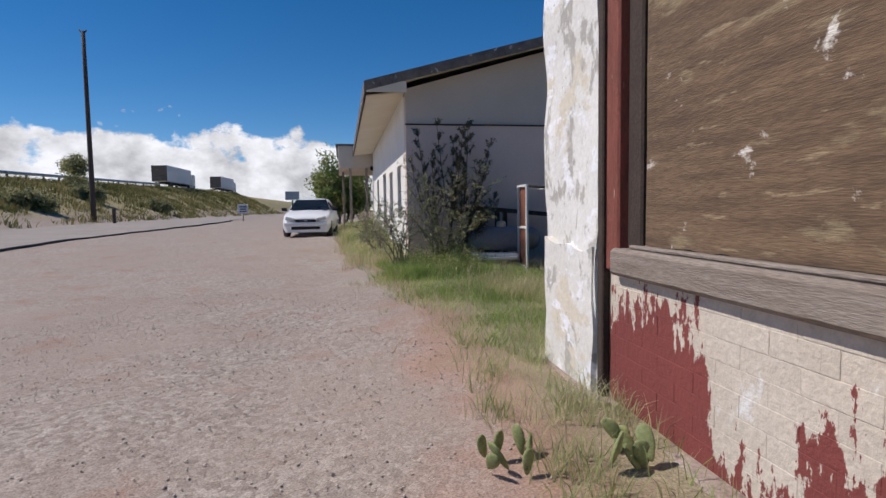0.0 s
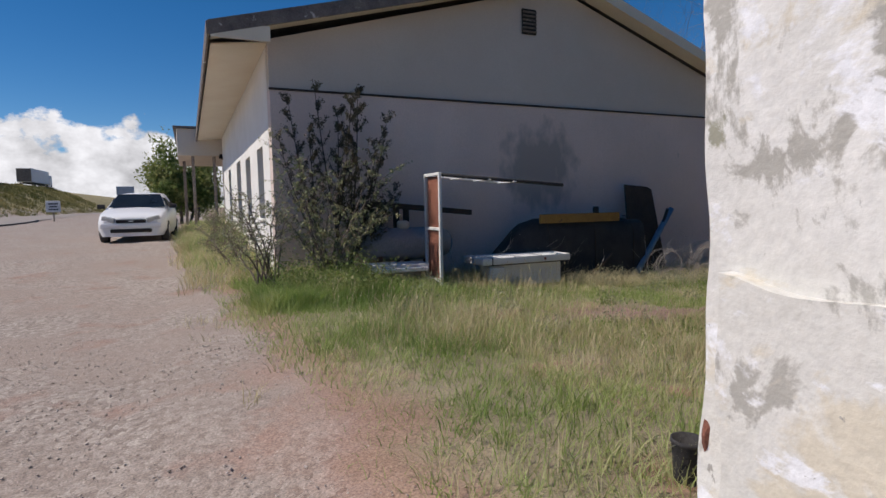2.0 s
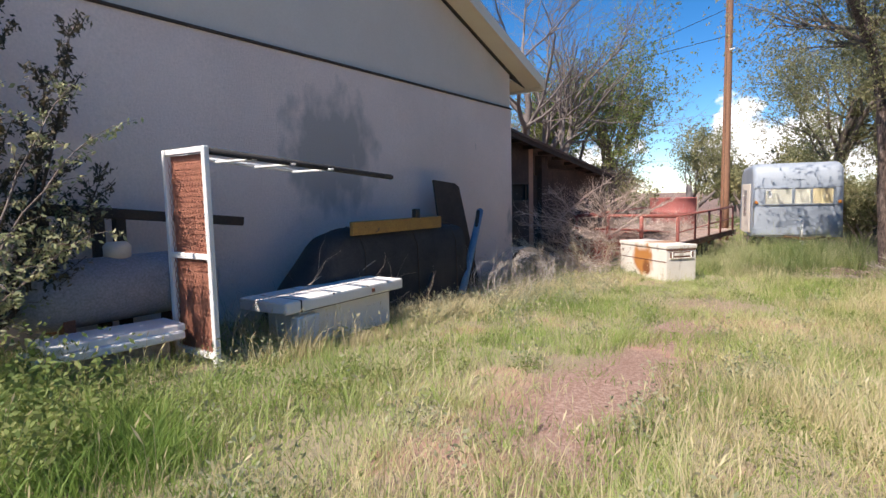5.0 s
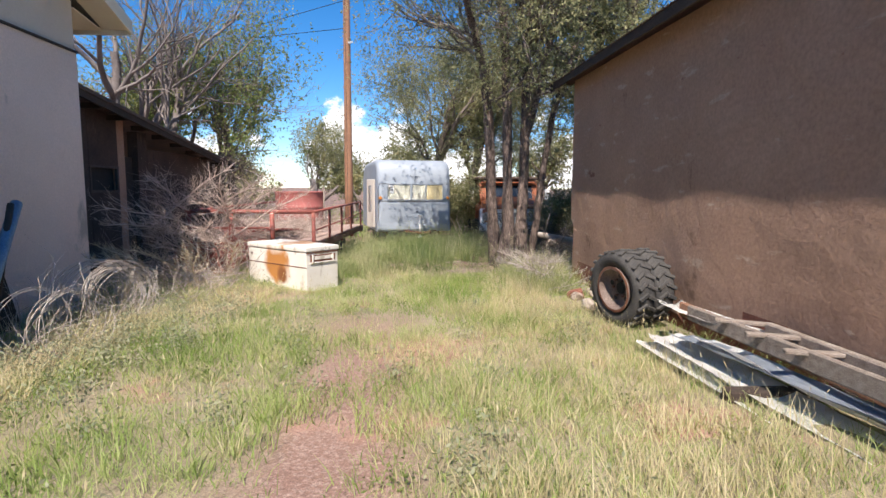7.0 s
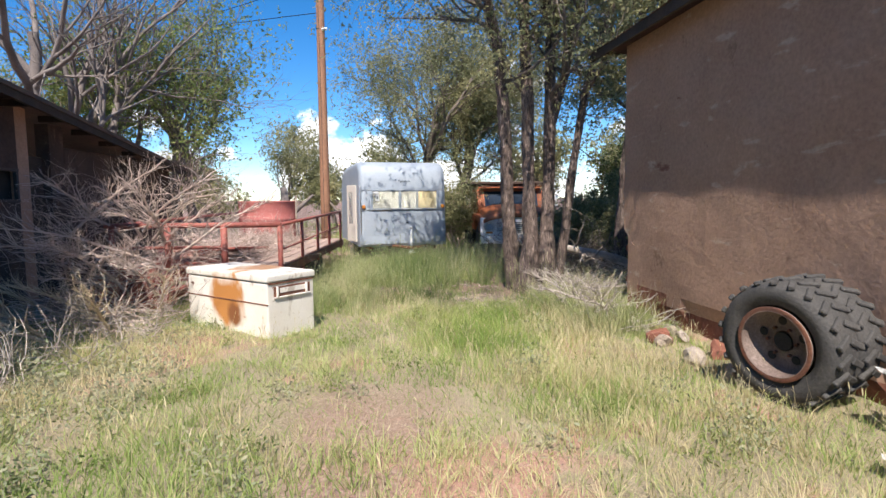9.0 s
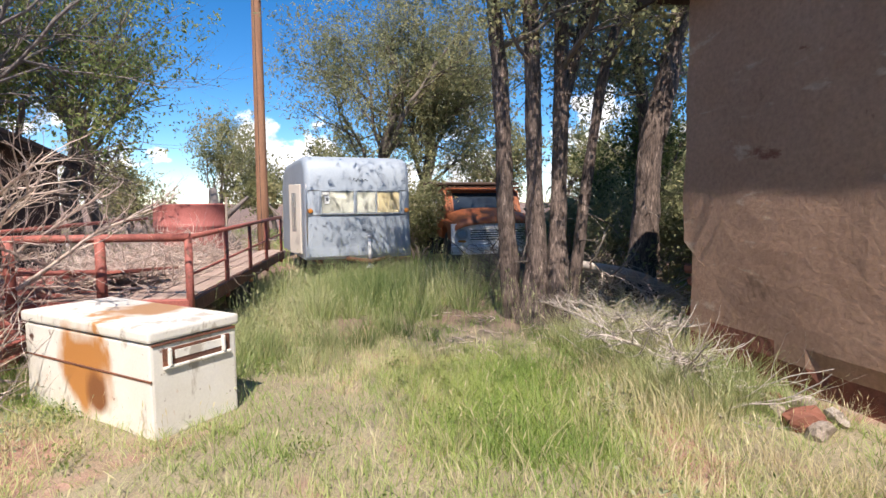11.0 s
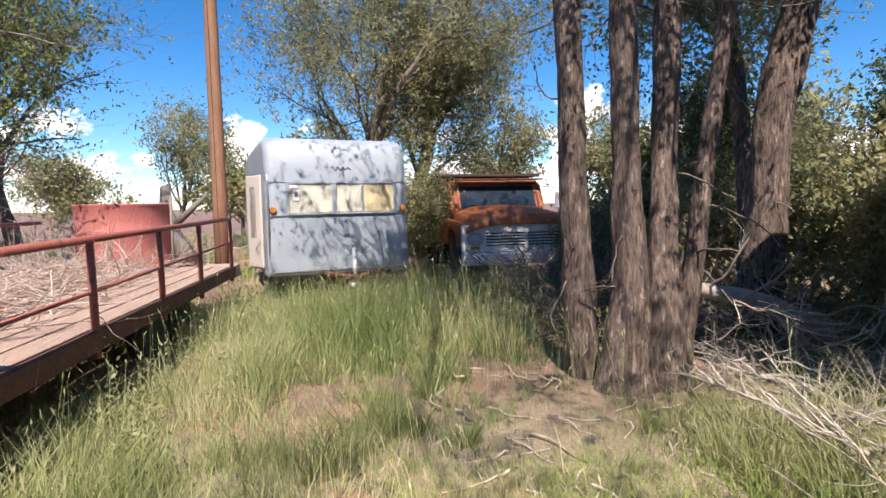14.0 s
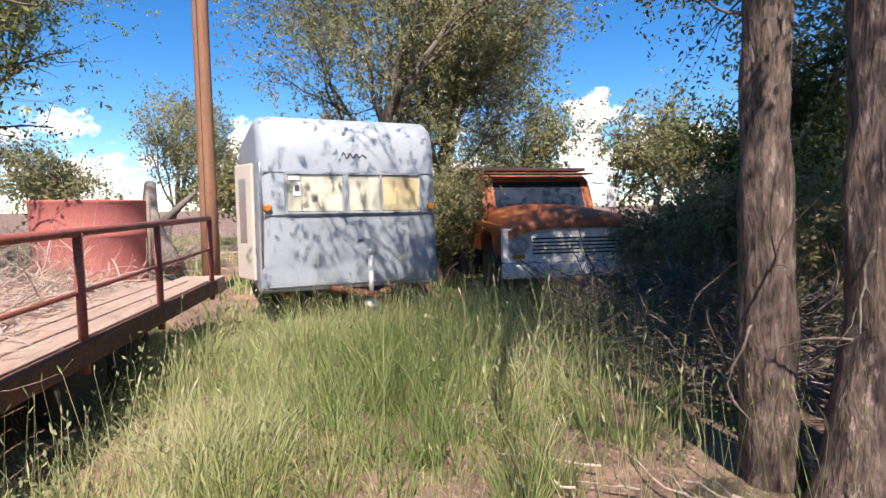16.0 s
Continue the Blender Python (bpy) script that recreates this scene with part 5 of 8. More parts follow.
# ---- dual tractor tyres leaning by the mud wall ----
def tyre_pair():
    g = gz(8.7, 5.0)
    for k in range(2):
        d = 0.31 * k
        t = thing("tractor_tyre", "worn black lugged truck tyre on a rusty rim" if k == 0 else "worn black lugged tyre leaning behind another", "tyre",
                  pose(8.99 + 0.29 * d, 4.99 - 0.80 * d, g + 0.43, -5, 0, 20), group="pair of tyres by the wall")
        t.scale = (0.86, 0.86, 0.86)
        rt = 0.50
        part("carcass", lathe([(-0.05, 0.285), (-0.12, 0.31), (-0.145, 0.38), (-0.135, 0.45), (-0.09, 0.475), (0.09, 0.475), (0.135, 0.45), (0.145, 0.38), (0.12, 0.31), (0.05, 0.285)], 48, "y", cap=False), M_RUBBER, t)
        lug = box(0.05, 0.15, 0.035, (0, 0, 0), 0.008)
        me = bpy.data.meshes.new("lug")
        lug.to_mesh(me)
        lug.free()
        me.materials.append(M_RUBBER)
        for i in range(22):
            a = 2 * math.pi * i / 22
            for s in (-1, 1):
                o = part("lug", me, M_RUBBER, t)
                aa = a + (0.07 if s > 0 else 0)
                o.matrix_basis = Matrix.Rotation(aa, 4, "Y") @ Matrix.Translation((0, 0.068 * s, 0.462)) @ Matrix.Rotation(0.5 * s, 4, "Z")
        rim = part("rim", lathe([(0.15, 0.26), (0.145, 0.295), (0.12, 0.29), (0.10, 0.255), (0.02, 0.235), (0.0, 0.10), (0.02, 0.085), (0.0, 0.08), (-0.03, 0.235), (-0.10, 0.25), (-0.13, 0.29), (-0.14, 0.26)], 40, "y", cap=False), M_RIM, t, "rusty steel rim")
        part("bead_ring", lathe([(0.148, 0.262), (0.155, 0.285), (0.148, 0.298)], 40, "y", cap=False), M_RUST, rim, "worn rusty flange")
        part("hub_hole", lathe([(0.024, 0.075), (0.028, 0.07)], 24, "y"), M_DARK, rim)
        for i in range(5):
            a = 2 * math.pi * i / 5 + 0.3
            part("hand_hole", lathe([(0.035, 0.035), (0.038, 0.03)], 12, "y"), M_DARK, rim).location = (0.165 * math.cos(a), -0.012, 0.165 * math.sin(a))
        for i in range(6):
            a = 2 * math.pi * i / 6
            part("stud", lathe([(0.02, 0.012), (0.05, 0.012)], 6, "y"), M_RUST, rim).location = (0.115 * math.cos(a), 0, 0.115 * math.sin(a))


tyre_pair()


# ---- pile of sheet metal and timber by the mud wall ----
def scrap_pile():
    rr = random.Random(5)
    rows = [(8.12, 5.08, 4.85, 4.86, -0.20, 0.30, "m"), (8.0, 4.98, 4.9, 4.72, -0.13, 0.34, "m"), (7.8, 4.93, 4.4, 4.52, -0.07, 0.26, "g"), (7.6, 4.83, 4.6, 4.62, -0.04, 0.18, "m"),
            (8.35, 4.62, 4.9, 4.58, -0.02, 0.16, "w"), (8.55, 4.68, 6.3, 4.50, 0.06, 0.26, "m"), (7.2, 4.48, 4.6, 4.42, 0.05, 0.20, "w"), (8.0, 4.72, 5.6, 4.66, 0.02, 0.12, "w")]
    for x0, y0, x1, y1, z, w, kind in rows:
        L = math.hypot(x1 - x0, y1 - y0)
        ang = math.degrees(math.atan2(y1 - y0, x1 - x0))
        slope = rr.uniform(-1.5, 1.5)
        if kind == "w":
            t = thing("timber", "weathered brown timber on the scrap pile", "timber", pose(x0, y0, z, 0, slope, ang), "scrap by the wall")
            t["group"] = "scrap by the wall"
            part("beam", box(L, w * 0.35, 0.14, (L / 2, 0, 0), 0.012), M_GREY_WOOD if rr.random() < 0.4 else M_POLE, t)
        else:
            t = thing("metal_sheet", "white painted metal sheet, dented, on the scrap pile" if kind == "m" else "dull grey metal sheet on the scrap pile", "metal sheet", pose(x0, y0, z, rr.uniform(-9, 9), slope, ang))
            t["group"] = "scrap by the wall"
            b = bmesh.new()
            n = 24
            rws = []
            for i in range(n + 1):
                u = i / n
                e = 0.07 * noise.noise(Vector((u * 4, x0, 1)))
                wid = w * (1.0 if 0 < i else 0.8)
                rws.append([b.verts.new((L * u + (0.12 * rr.random() if i == 0 else 0), v * wid / 2, e * 0.4 + (0.035 if abs(v) > 0.95 else 0.0) + 0.02 * noise.noise(Vector((u * 9, v, x0))))) for v in (-1, -0.96, -0.3, 0.3, 0.96, 1)])
            for r0, r1 in zip(rws, rws[1:]):
                for k in range(5):
                    b.faces.new((r0[k], r0[k + 1], r1[k + 1], r1[k]))
            bmesh.ops.solidify(b, geom=b.faces[:], thickness=0.008)
            part("sheet", b, M_WHITE_METAL if kind == "m" else M_ALU, t)
    for k in range(3):
        t = thing("cleat", "short weathered wooden cross piece", "timber", pose(7.3 - 0.42 * k, 4.62, 0.15, 0, 0, 62 + 6 * k))
        t["group"] = "scrap by the wall"
        part("beam", box(0.42, 0.07, 0.03, (0, 0, 0), 0.006), M_GREY_WOOD, t)
    t = thing("skid", "old timber bearer under the scrap pile", "timber", pose(6.6, 4.7, gz(6.6, 4.7) - 0.02, 0, 0, 90))
    part("beam", box(0.9, 0.12, 0.12, (0, 0, 0), 0.01), M_DARK_WOOD, t)


scrap_pile()


# ---- the street side ----
def car():
    t = thing("parked_car", "white hatchback car parked on the gravel", "car", pose(-1.72, 19.9, gz(-1.7, 20.5) - 0.04, 0, 0, -2.5))
    W = 1.68
    # stations from nose to tail: (y, half width, belt z, roof z, roof half width)
    st = [(0.0, 0.66, 0.62, 0.0, 0), (0.12, 0.80, 0.70, 0.0, 0), (0.5, 0.84, 0.80, 0.0, 0), (1.05, 0.85, 0.90, 0.0, 0), (1.3, 0.85, 0.93, 0.95, 0.70), (1.95, 0.85, 0.94, 1.36, 0.60), (2.6, 0.85, 0.95, 1.40, 0.59), (3.4, 0.84, 0.96, 1.34, 0.57), (3.9, 0.80, 0.97, 1.02, 0.62), (4.1, 0.72, 0.80, 0.0, 0)]
    b = bmesh.new()
    rings = []
    for y, hw, bz, rz, rw in st:
        top = [(-rw, rz), (-rw * 0.6, rz + 0.03), (0, rz + 0.045), (rw * 0.6, rz + 0.03), (rw, rz)] if rz else [(-hw * 0.8, bz + 0.02), (-hw * 0.4, bz + 0.05), (0, bz + 0.06), (hw * 0.4, bz + 0.05), (hw * 0.8, bz + 0.02)]
        pts = [(hw * 0.9, 0.2), (hw, 0.38), (hw, bz - 0.12), (hw * 0.96, bz)]
        ring = [(-x, z) for x, z in pts] + top + [(x, z) for x, z in pts[::-1]]
        rings.append([b.verts.new((x, y, z)) for x, z in ring])
    for r0, r1 in zip(rings, rings[1:]):
        for k in range(len(r0) - 1):
            b.faces.new((r0[k], r0[k + 1], r1[k + 1], r1[k])).smooth = True
    b.faces.new(rings[0])
    b.faces.new(rings[-1][::-1])
    bmesh.ops.recalc_face_normals(b, faces=b.faces[:])
    part("body", b, M_CAR, t)
    wsb = bmesh.new()
    wsb.faces.new([wsb.verts.new(p) for p in ((-0.74, 1.22, 0.975), (0.74, 1.22, 0.975), (0.56, 1.86, 1.365), (-0.56, 1.86, 1.365))])
    bmesh.ops.solidify(wsb, geom=wsb.faces[:], thickness=-0.02)
    part("windscreen", wsb, M_DARK_GLASS, t, "dark windscreen").location.z = 0.012
    for s in (-1, 1):
        w_ = box(0.02, 1.9, 0.30, (0, 0, 0), 0.01)
        o = part("side_window", w_, M_DARK_GLASS, t)
        o.location, o.rotation_euler = (0.785 * s, 2.6, 1.0), (0, -0.5 * s, 0)
        hl = part("headlight", box(0.34, 0.12, 0.13, (0, 0, 0), 0.04, seg=2), M_LAMP, t, "clear headlight")
        hl.location, hl.rotation_euler = (0.55 * s, 0.055, 0.60), (0, -0.25 * s, 0.25 * s)
        part("mirror", box(0.2, 0.1, 0.13, (0.93 * s, 1.35, 0.95), 0.03, seg=2), M_BLACK, t)
        for y in (0.72, 3.35):
            w = part("wheel", lathe([(-0.1, 0.2), (-0.095, 0.28), (-0.06, 0.31), (0.06, 0.31), (0.095, 0.28), (0.1, 0.2)], 24, "x"), M_RUBBER, t)
            w.location = (0.76 * s, y, 0.31)
            part("hubcap", lathe([(0.1 * s, 0.19), (0.11 * s, 0.05)], 16, "x"), M_CHROME, w)
        part("fog_lamp", box(0.13, 0.03, 0.07, (0.6 * s, 0.02, 0.33), 0.02), M_DARK, t)
    part("grille", box(0.72, 0.04, 0.09, (0, -0.012, 0.56), 0.03, seg=2), M_DARK, t)
    part("lower_grille", box(1.0, 0.04, 0.10, (0, -0.015, 0.30), 0.02), M_DARK, t)
    part("bumper", box(1.5, 0.12, 0.14, (0, 0.02, 0.42), 0.05, seg=2), M_CAR, t)
    part("badge", box(0.12, 0.02, 0.045, (0, -0.035, 0.585), 0.015), M_CHROME, t)


car()


def at_dir(dx, dy, dist):
    return dx * dist, dy * dist


x0, y0 = at_dir(-0.395, 0.919, 48)
t = service_pole(x0, y0, 14.0, 0.19, M_POLE_DARK, "tall dark roadside utility pole", (0.004, 0.0))
part("bracket", tube([(-0.2, 0, 14.1), (0.06, 0, 13.8), (0.3, 0, 14.1)], 0.06, 6), M_POLE_DARK, t)
x0, y0 = at_dir(-0.37, 0.929, 46)
t = thing("fence_post", "short dark fence post by the road", "post", pose(x0, y0, gz(x0, y0)))
part("stake", box(0.2, 0.2, 1.2, (0, 0, -0.1), 0.03), M_POLE_DARK, t)
x0, y0 = at_dir(-0.188, 0.982, 44)
t = thing("road_sign", "small white road sign on a post", "sign", pose(x0, y0, gz(x0, y0), 0, 0, 10))
part("post", box(0.08, 0.08, 0.8, (0, 0.06, 0), 0.01), M_GREY_WOOD, t)
part("board", box(0.75, 0.04, 0.7, (0, 0, 0.55), 0.02), M_SIGN, t)
for k in range(3):
    part("text_bar", box(0.5 - 0.1 * (k % 2), 0.012, 0.08, (0, -0.025, 0.68 + 0.17 * k)), M_LETTER, t)
x0, y0 = at_dir(-0.107, 0.994, 150)
t = thing("billboard", "distant grey billboard beside the highway", "sign", pose(x0, y0, gz(x0, y0)))
part("post", box(0.4, 0.3, 4.2, (0, 0.3, 0), 0.02), M_GREY_WOOD, t)
part("board", box(3.6, 0.3, 2.2, (0, 0, 3.6), 0.05), M_ALU, t)

for dx, dy, dist in ((-0.29, 0.957, 113), (-0.218, 0.976, 150)):
    x0, y0 = at_dir(dx, dy, dist)
    t = thing("semi_trailer", "grey white box semi-trailer on the highway embankment", "truck", pose(x0, y0, gz(x0, y0) + 0.1, 0, 0, 0), "trucks on the highway")
    t["group"] = "trucks on the highway"
    part("box_body", box(2.6, 14.0, 2.8, (0, 0, 1.05), 0.05), M_SIGN, t)
    part("rear_doors", box(2.45, 0.05, 2.6, (0, -7.02, 1.15), 0.01), M_FASCIA, t, "dark rear doors")
    part("cab", box(2.4, 2.2, 2.7, (0, 9.0, 0.45), 0.2, seg=2), M_SIGN, t)
    part("frame", box(1.0, 13.0, 0.3, (0, 0.5, 0.75), 0.02), M_BLACK, t)
    for y in (-5.5, -4.3, 5.6, 9.0):
        for s in (-1, 1):
            w = part("wheel", lathe([(-0.14, 0.3), (-0.12, 0.5), (0.12, 0.5), (0.14, 0.3)], 14, "x"), M_RUBBER, t)
            w.location = (1.1 * s, y, 0.5)

t = thing("guard_rail", "grey highway guard rail on posts along the embankment", "guard rail")
gpts = []
for k in range(24):
    yy = 26 + k * 3.0
    xx = -31.0
    gpts.append((xx, yy, gz(xx, yy) + 0.7))
    part("post", box(0.15, 0.15, 0.75, (xx - 0.12, yy, gz(xx, yy) - 0.05), 0.01), M_POLE_DARK, t)
part("beam", tube(gpts, 0.16, 6), M_ALU, t)

road = bmesh.new()
rv = [[road.verts.new((x + 0.25 * noise.noise(Vector((y * 0.6, x, 0))) - 0.0 * y, y, gz(x, y) + 0.03)) for x in np.linspace(-18.6, interp(y, [-20, 15, 40, 90], [-10.5, -10.2, -9.0, -14]), 8)] for y in np.arange(-30, 140, 1.2)]
for r0, r1 in zip(rv, rv[1:]):
    for k in range(7):
        road.faces.new((r0[k], r0[k + 1], r1[k + 1], r1[k]))
M_ROAD = mat("worn_tarmac", (0.27, 0.235, 0.21), (0.33, 0.285, 0.25), 0.6, 0.95, bump=0.4, fine=30, grain=0.12, spots=(((0.12, 0.105, 0.10), 0.66, 0.8, (3, 0.5, 1)),))
tagged(part("road", road, M_ROAD), "worn pale tarmac road with cracked edge", "road", kind="structure")
crack = bmesh.new()
cps = [(interp(y, [-20, 15, 40, 90], [-10.5, -10.2, -9.0, -14]) + 0.25 * noise.noise(Vector((y * 0.6, -10, 0))) + 0.1, y, gz(-10, y) + 0.02) for y in np.arange(6, 45, 0.5)]
tagged(part("road_edge", tube(cps, 0.06, 5, crack), M_BLACK), "dark broken tarmac edge", "road edge", kind="structure")


# ---- growing things ----
class Wood:
    """Collects tapered branches and leaf places for one plant."""

    def __init__(self, seed):
        self.r = random.Random(seed)
        self.v, self.f, self.tips, self.lev = [], [], [], []

    def limb(self, pts, radii, n, level=0):
        base = len(self.v)
        side = None
        for i, p in enumerate(pts):
            d = (pts[min(i + 1, len(pts) - 1)] - pts[max(i - 1, 0)]).normalized()
            if side is None:
                side = d.cross(Vector((0.37, 0.61, 0.7))).normalized()
            side = (side - d * side.dot(d)).normalized()
            up = d.cross(side)
            for k in range(n):
                a = 2 * math.pi * k / n
                q = float(radii[i])
                if n > 8:
                    q *= 1 + 0.12 * noise.noise(Vector((2 * math.cos(a), 2 * math.sin(a), p.z * 1.3))) + (0.10 if k % 2 else -0.05) * (0.6 + noise.noise(Vector((k, p.z * 2.5, 1))))
                self.v.append(p + q * (math.cos(a) * side + math.sin(a) * up))
        for i in range(len(pts) - 1):
            for k in range(n):
                a, b = base + i * n, base + (i + 1) * n
                self.f.append((a + k, a + (k + 1) % n, b + (k + 1) % n, b + k))
                self.lev.append(min(level, 1))

    def grow(self, p, d, length, radius, level, top, up=0.15, wob=0.16, kids=(3, 5), droop=0.0, sides=None, ang=(0.35, 0.9)):
        r = self.r
        n = 7 if level <= 2 else 5
        n = max(4, n + (9 if level == 0 else 0))
        pts, radii = [p.copy()], [radius]
        d = d.normalized()
        for i in range(n):
            d = (d + Vector((r.gauss(0, wob), r.gauss(0, wob), r.gauss(0, wob) + up * (1 if level < top else 1 - droop * 3)))).normalized()
            p = p + d * (length / n)
            pts.append(p.copy())
            radii.append(radius * (1 - (0.55 if level < top else 0.85) * (i + 1) / n))
        self.limb(pts, radii, sides[level] if sides else (20, 8, 5, 3, 3)[min(level, 4)], level)
        if level >= top - 1:
            for q, rad in zip(pts[1:], radii[1:]):
                self.tips.append(q)
        if level < top:
            for _ in range(r.randint(*kids)):
                k = r.randint(max(1, int(n * (0.15 if length < 2 else 0.42 if level == 0 else 0.35))), n)
                ax = Vector((r.gauss(0, 1), r.gauss(0, 1), r.gauss(0, 1))).normalized()
                dk = (pts[k] - pts[k - 1]).normalized()
                ax = (ax - dk * ax.dot(dk)).normalized()
                a = r.uniform(*ang)
                self.grow(pts[k], dk * math.cos(a) + ax * math.sin(a), length * r.uniform(0.5, 0.8), radii[k] * r.uniform(0.5, 0.75), level + 1, top, up, wob * 1.1, kids, droop, sides, ang)

    def trunk(self, pts, radii, sides=30, step=0.07):
        """A thick stem through the points, its bark broken into upright plates."""
        z = np.cumsum([0.0] + [(b - a).length for a, b in zip(pts, pts[1:])])
        at = np.linspace(0, z[-1], max(3, int(z[-1] / step)))
        line = [Vector([np.interp(q, z, [p[k] for p in pts]) for k in range(3)]) for q in at]
        for _ in range(6):
            line = [line[0]] + [(a + b * 2 + c) / 4 for a, b, c in zip(line, line[1:], line[2:])] + [line[-1]]
        rr = np.interp(at, z, radii)
        base = len(self.v)
        seed = self.r.uniform(0, 50)
        for p, q in zip(line, rr):
            for k in range(sides):
                a = 2 * math.pi * k / sides
                d = Vector((math.cos(a), math.sin(a), 0))
                rise = abs(noise.noise(Vector((d.x * 4.5 + seed, d.y * 4.5, p.z * 1.6)))) * 0.30 + 0.10 * noise.noise(Vector((d.x * 11, d.y * 11 + seed, p.z * 7))) + 0.16 * noise.noise(Vector((d.x, d.y, p.z * 0.9 + seed)))
                self.v.append(p + d * q * (0.93 + rise))
        for i in range(len(line) - 1):
            for k in range(sides):
                a, b = base + i * sides, base + (i + 1) * sides
                self.f.append((a + k, a + (k + 1) % sides, b + (k + 1) % sides, b + k))
                self.lev.append(0)
        return line, rr

    def wood(self, name, material, level=None):
        f = np.array(self.f)
        v = np.array([tuple(q) for q in self.v])
        if level is not None:
            f = f[np.array(self.lev) == level]
            used, f = np.unique(f, return_inverse=True)
            v, f = v[used], f.reshape(-1, 4)
        return arrays(name, v, f, material, True)

    def leaves(self, name, material, per, size, spread, seed, hang=0.0, low=-9.0):
        """Leaves in sprays: each tip carries a few sprays, each spray a knot of leaves."""
        g = np.random.RandomState(seed)
        t = np.array([tuple(v) for v in self.tips if v.z > low])
        each = 7
        many = max(1, round(per / each * 1.15))
        c = np.repeat(t, many, 0) + g.normal(0, spread * 0.62, (len(t) * many, 3))
        c[:, 2] -= np.abs(g.normal(0, hang, len(c))) if hang else 0
        way = g.normal(0, 1, (len(c), 3))
        way[:, 2] -= 0.5
        way /= np.linalg.norm(way, axis=1)[:, None]
        along = g.uniform(-1, 1, (len(c), each, 1)) * size * 4.2
        c = (c[:, None, :] + way[:, None, :] * along + g.normal(0, size * 0.75, (len(c), each, 3))).reshape(-1, 3)
        return leaf_mesh(name, c, size, material, g)


def leaf_mesh(name, c, size, material, g):
    n = len(c)
    a = g.normal(0, 1, (n, 3))
    a /= np.linalg.norm(a, axis=1)[:, None]
    b = np.cross(a, g.normal(0, 1, (n, 3)))
    b /= np.linalg.norm(b, axis=1)[:, None]
    s = size * g.uniform(0.6, 1.4, n)[:, None]
    v = np.stack([c - a * s, c + b * s * 0.42, c + a * s, c - b * s * 0.42], 1).reshape(-1, 3)
    return arrays(name, v, np.arange(n * 4).reshape(n, 4), material)


def tree(name, label, stems, leaf, per, size, spread, seed, top=3, bark=None, kids=(3, 5), up=0.12, wob=0.14, hang=0.0, category="tree", droop=0.0, ang=(0.35, 0.9), sink=0.1, low=-9.0):
    """stems: rows of (x, y, lean x, lean y, length, radius)."""
    x0, y0 = stems[0][0], stems[0][1]
    t = thing(name, label, category, pose(0, 0, 0))
    w = Wood(seed)
    for x, y, lx, ly, L, R in stems:
        z = gz(x, y) - sink
        # flared foot
        w.limb([Vector((x, y, z)), Vector((x, y, z + 0.12)), Vector((x + lx * 0.3, y + ly * 0.3, z + 0.4))], [R * 1.5, R * 1.15, R * 0.98], 22)
        w.grow(Vector((x + lx * 0.25, y + ly * 0.25, z + 0.32)), Vector((lx, ly, 1)), L, R, 0, top, up, wob, kids, droop, None, ang)
    part("trunk", w.wood("trunk", bark or M_BRANCH, 0), None, t)
    part("branch", w.wood("branch", bark or M_BRANCH, 1), None, t, "fine spreading branches")["kind"] = "stuff"
    if per:
        part("crown", w.leaves("crown", leaf, per, size, spread, seed, hang, low), None, t)
    return w


# multi-stemmed elm by the path
def old_elm(label, stems, boughs, leaf, per, size, spread, seed, low):
    """stems: rows of (points, radii); boughs grow from their upper lengths."""
    t = thing("elm_tree", label, "tree", pose(0, 0, 0))
    w = Wood(seed)
    for pts, radii in stems:
        line, rr = w.trunk([Vector(q) for q in pts], radii)
        high = [i for i, q in enumerate(line) if q.z > 2.6]
        for k in range(boughs):
            i = high[int(len(high) * (k + w.r.random()) / boughs * 0.999)]
            a = w.r.uniform(0, 2 * math.pi)
            L = w.r.uniform(1.1, 2.3)
            w.grow(line[i], Vector((math.cos(a), math.sin(a), w.r.uniform(0.35, 1.0))), L, min(rr[i] * 0.6, 0.022 * L), 1, 3, 0.03, 0.13, (4, 6), 0.3, None, (0.35, 0.9))
        w.grow(line[-1], line[-1] - line[-8], 1.8, rr[-1], 1, 3, 0.05, 0.12, (5, 7), 0.2)
        for k in range(5):
            i = w.r.randint(len(line) // 8, len(line) // 2)
            a = w.r.uniform(0, 2 * math.pi)
            keep = len(w.tips)
            w.grow(line[i], Vector((math.cos(a), math.sin(a), w.r.uniform(-0.6, 0.3))), w.r.uniform(0.35, 0.7), 0.009, 2, 3, -0.05, 0.2, (2, 3))
            del w.tips[keep:]
    part("trunk", w.wood("trunk", M_BARK, 0), None, t, "furrowed brown bark stems")
    part("branch", w.wood("branch", M_BRANCH, 1), None, t, "fine spreading branches")["kind"] = "stuff"
    part("crown", w.leaves("crown", leaf, per, size, spread, seed, 0.25, low), None, t)


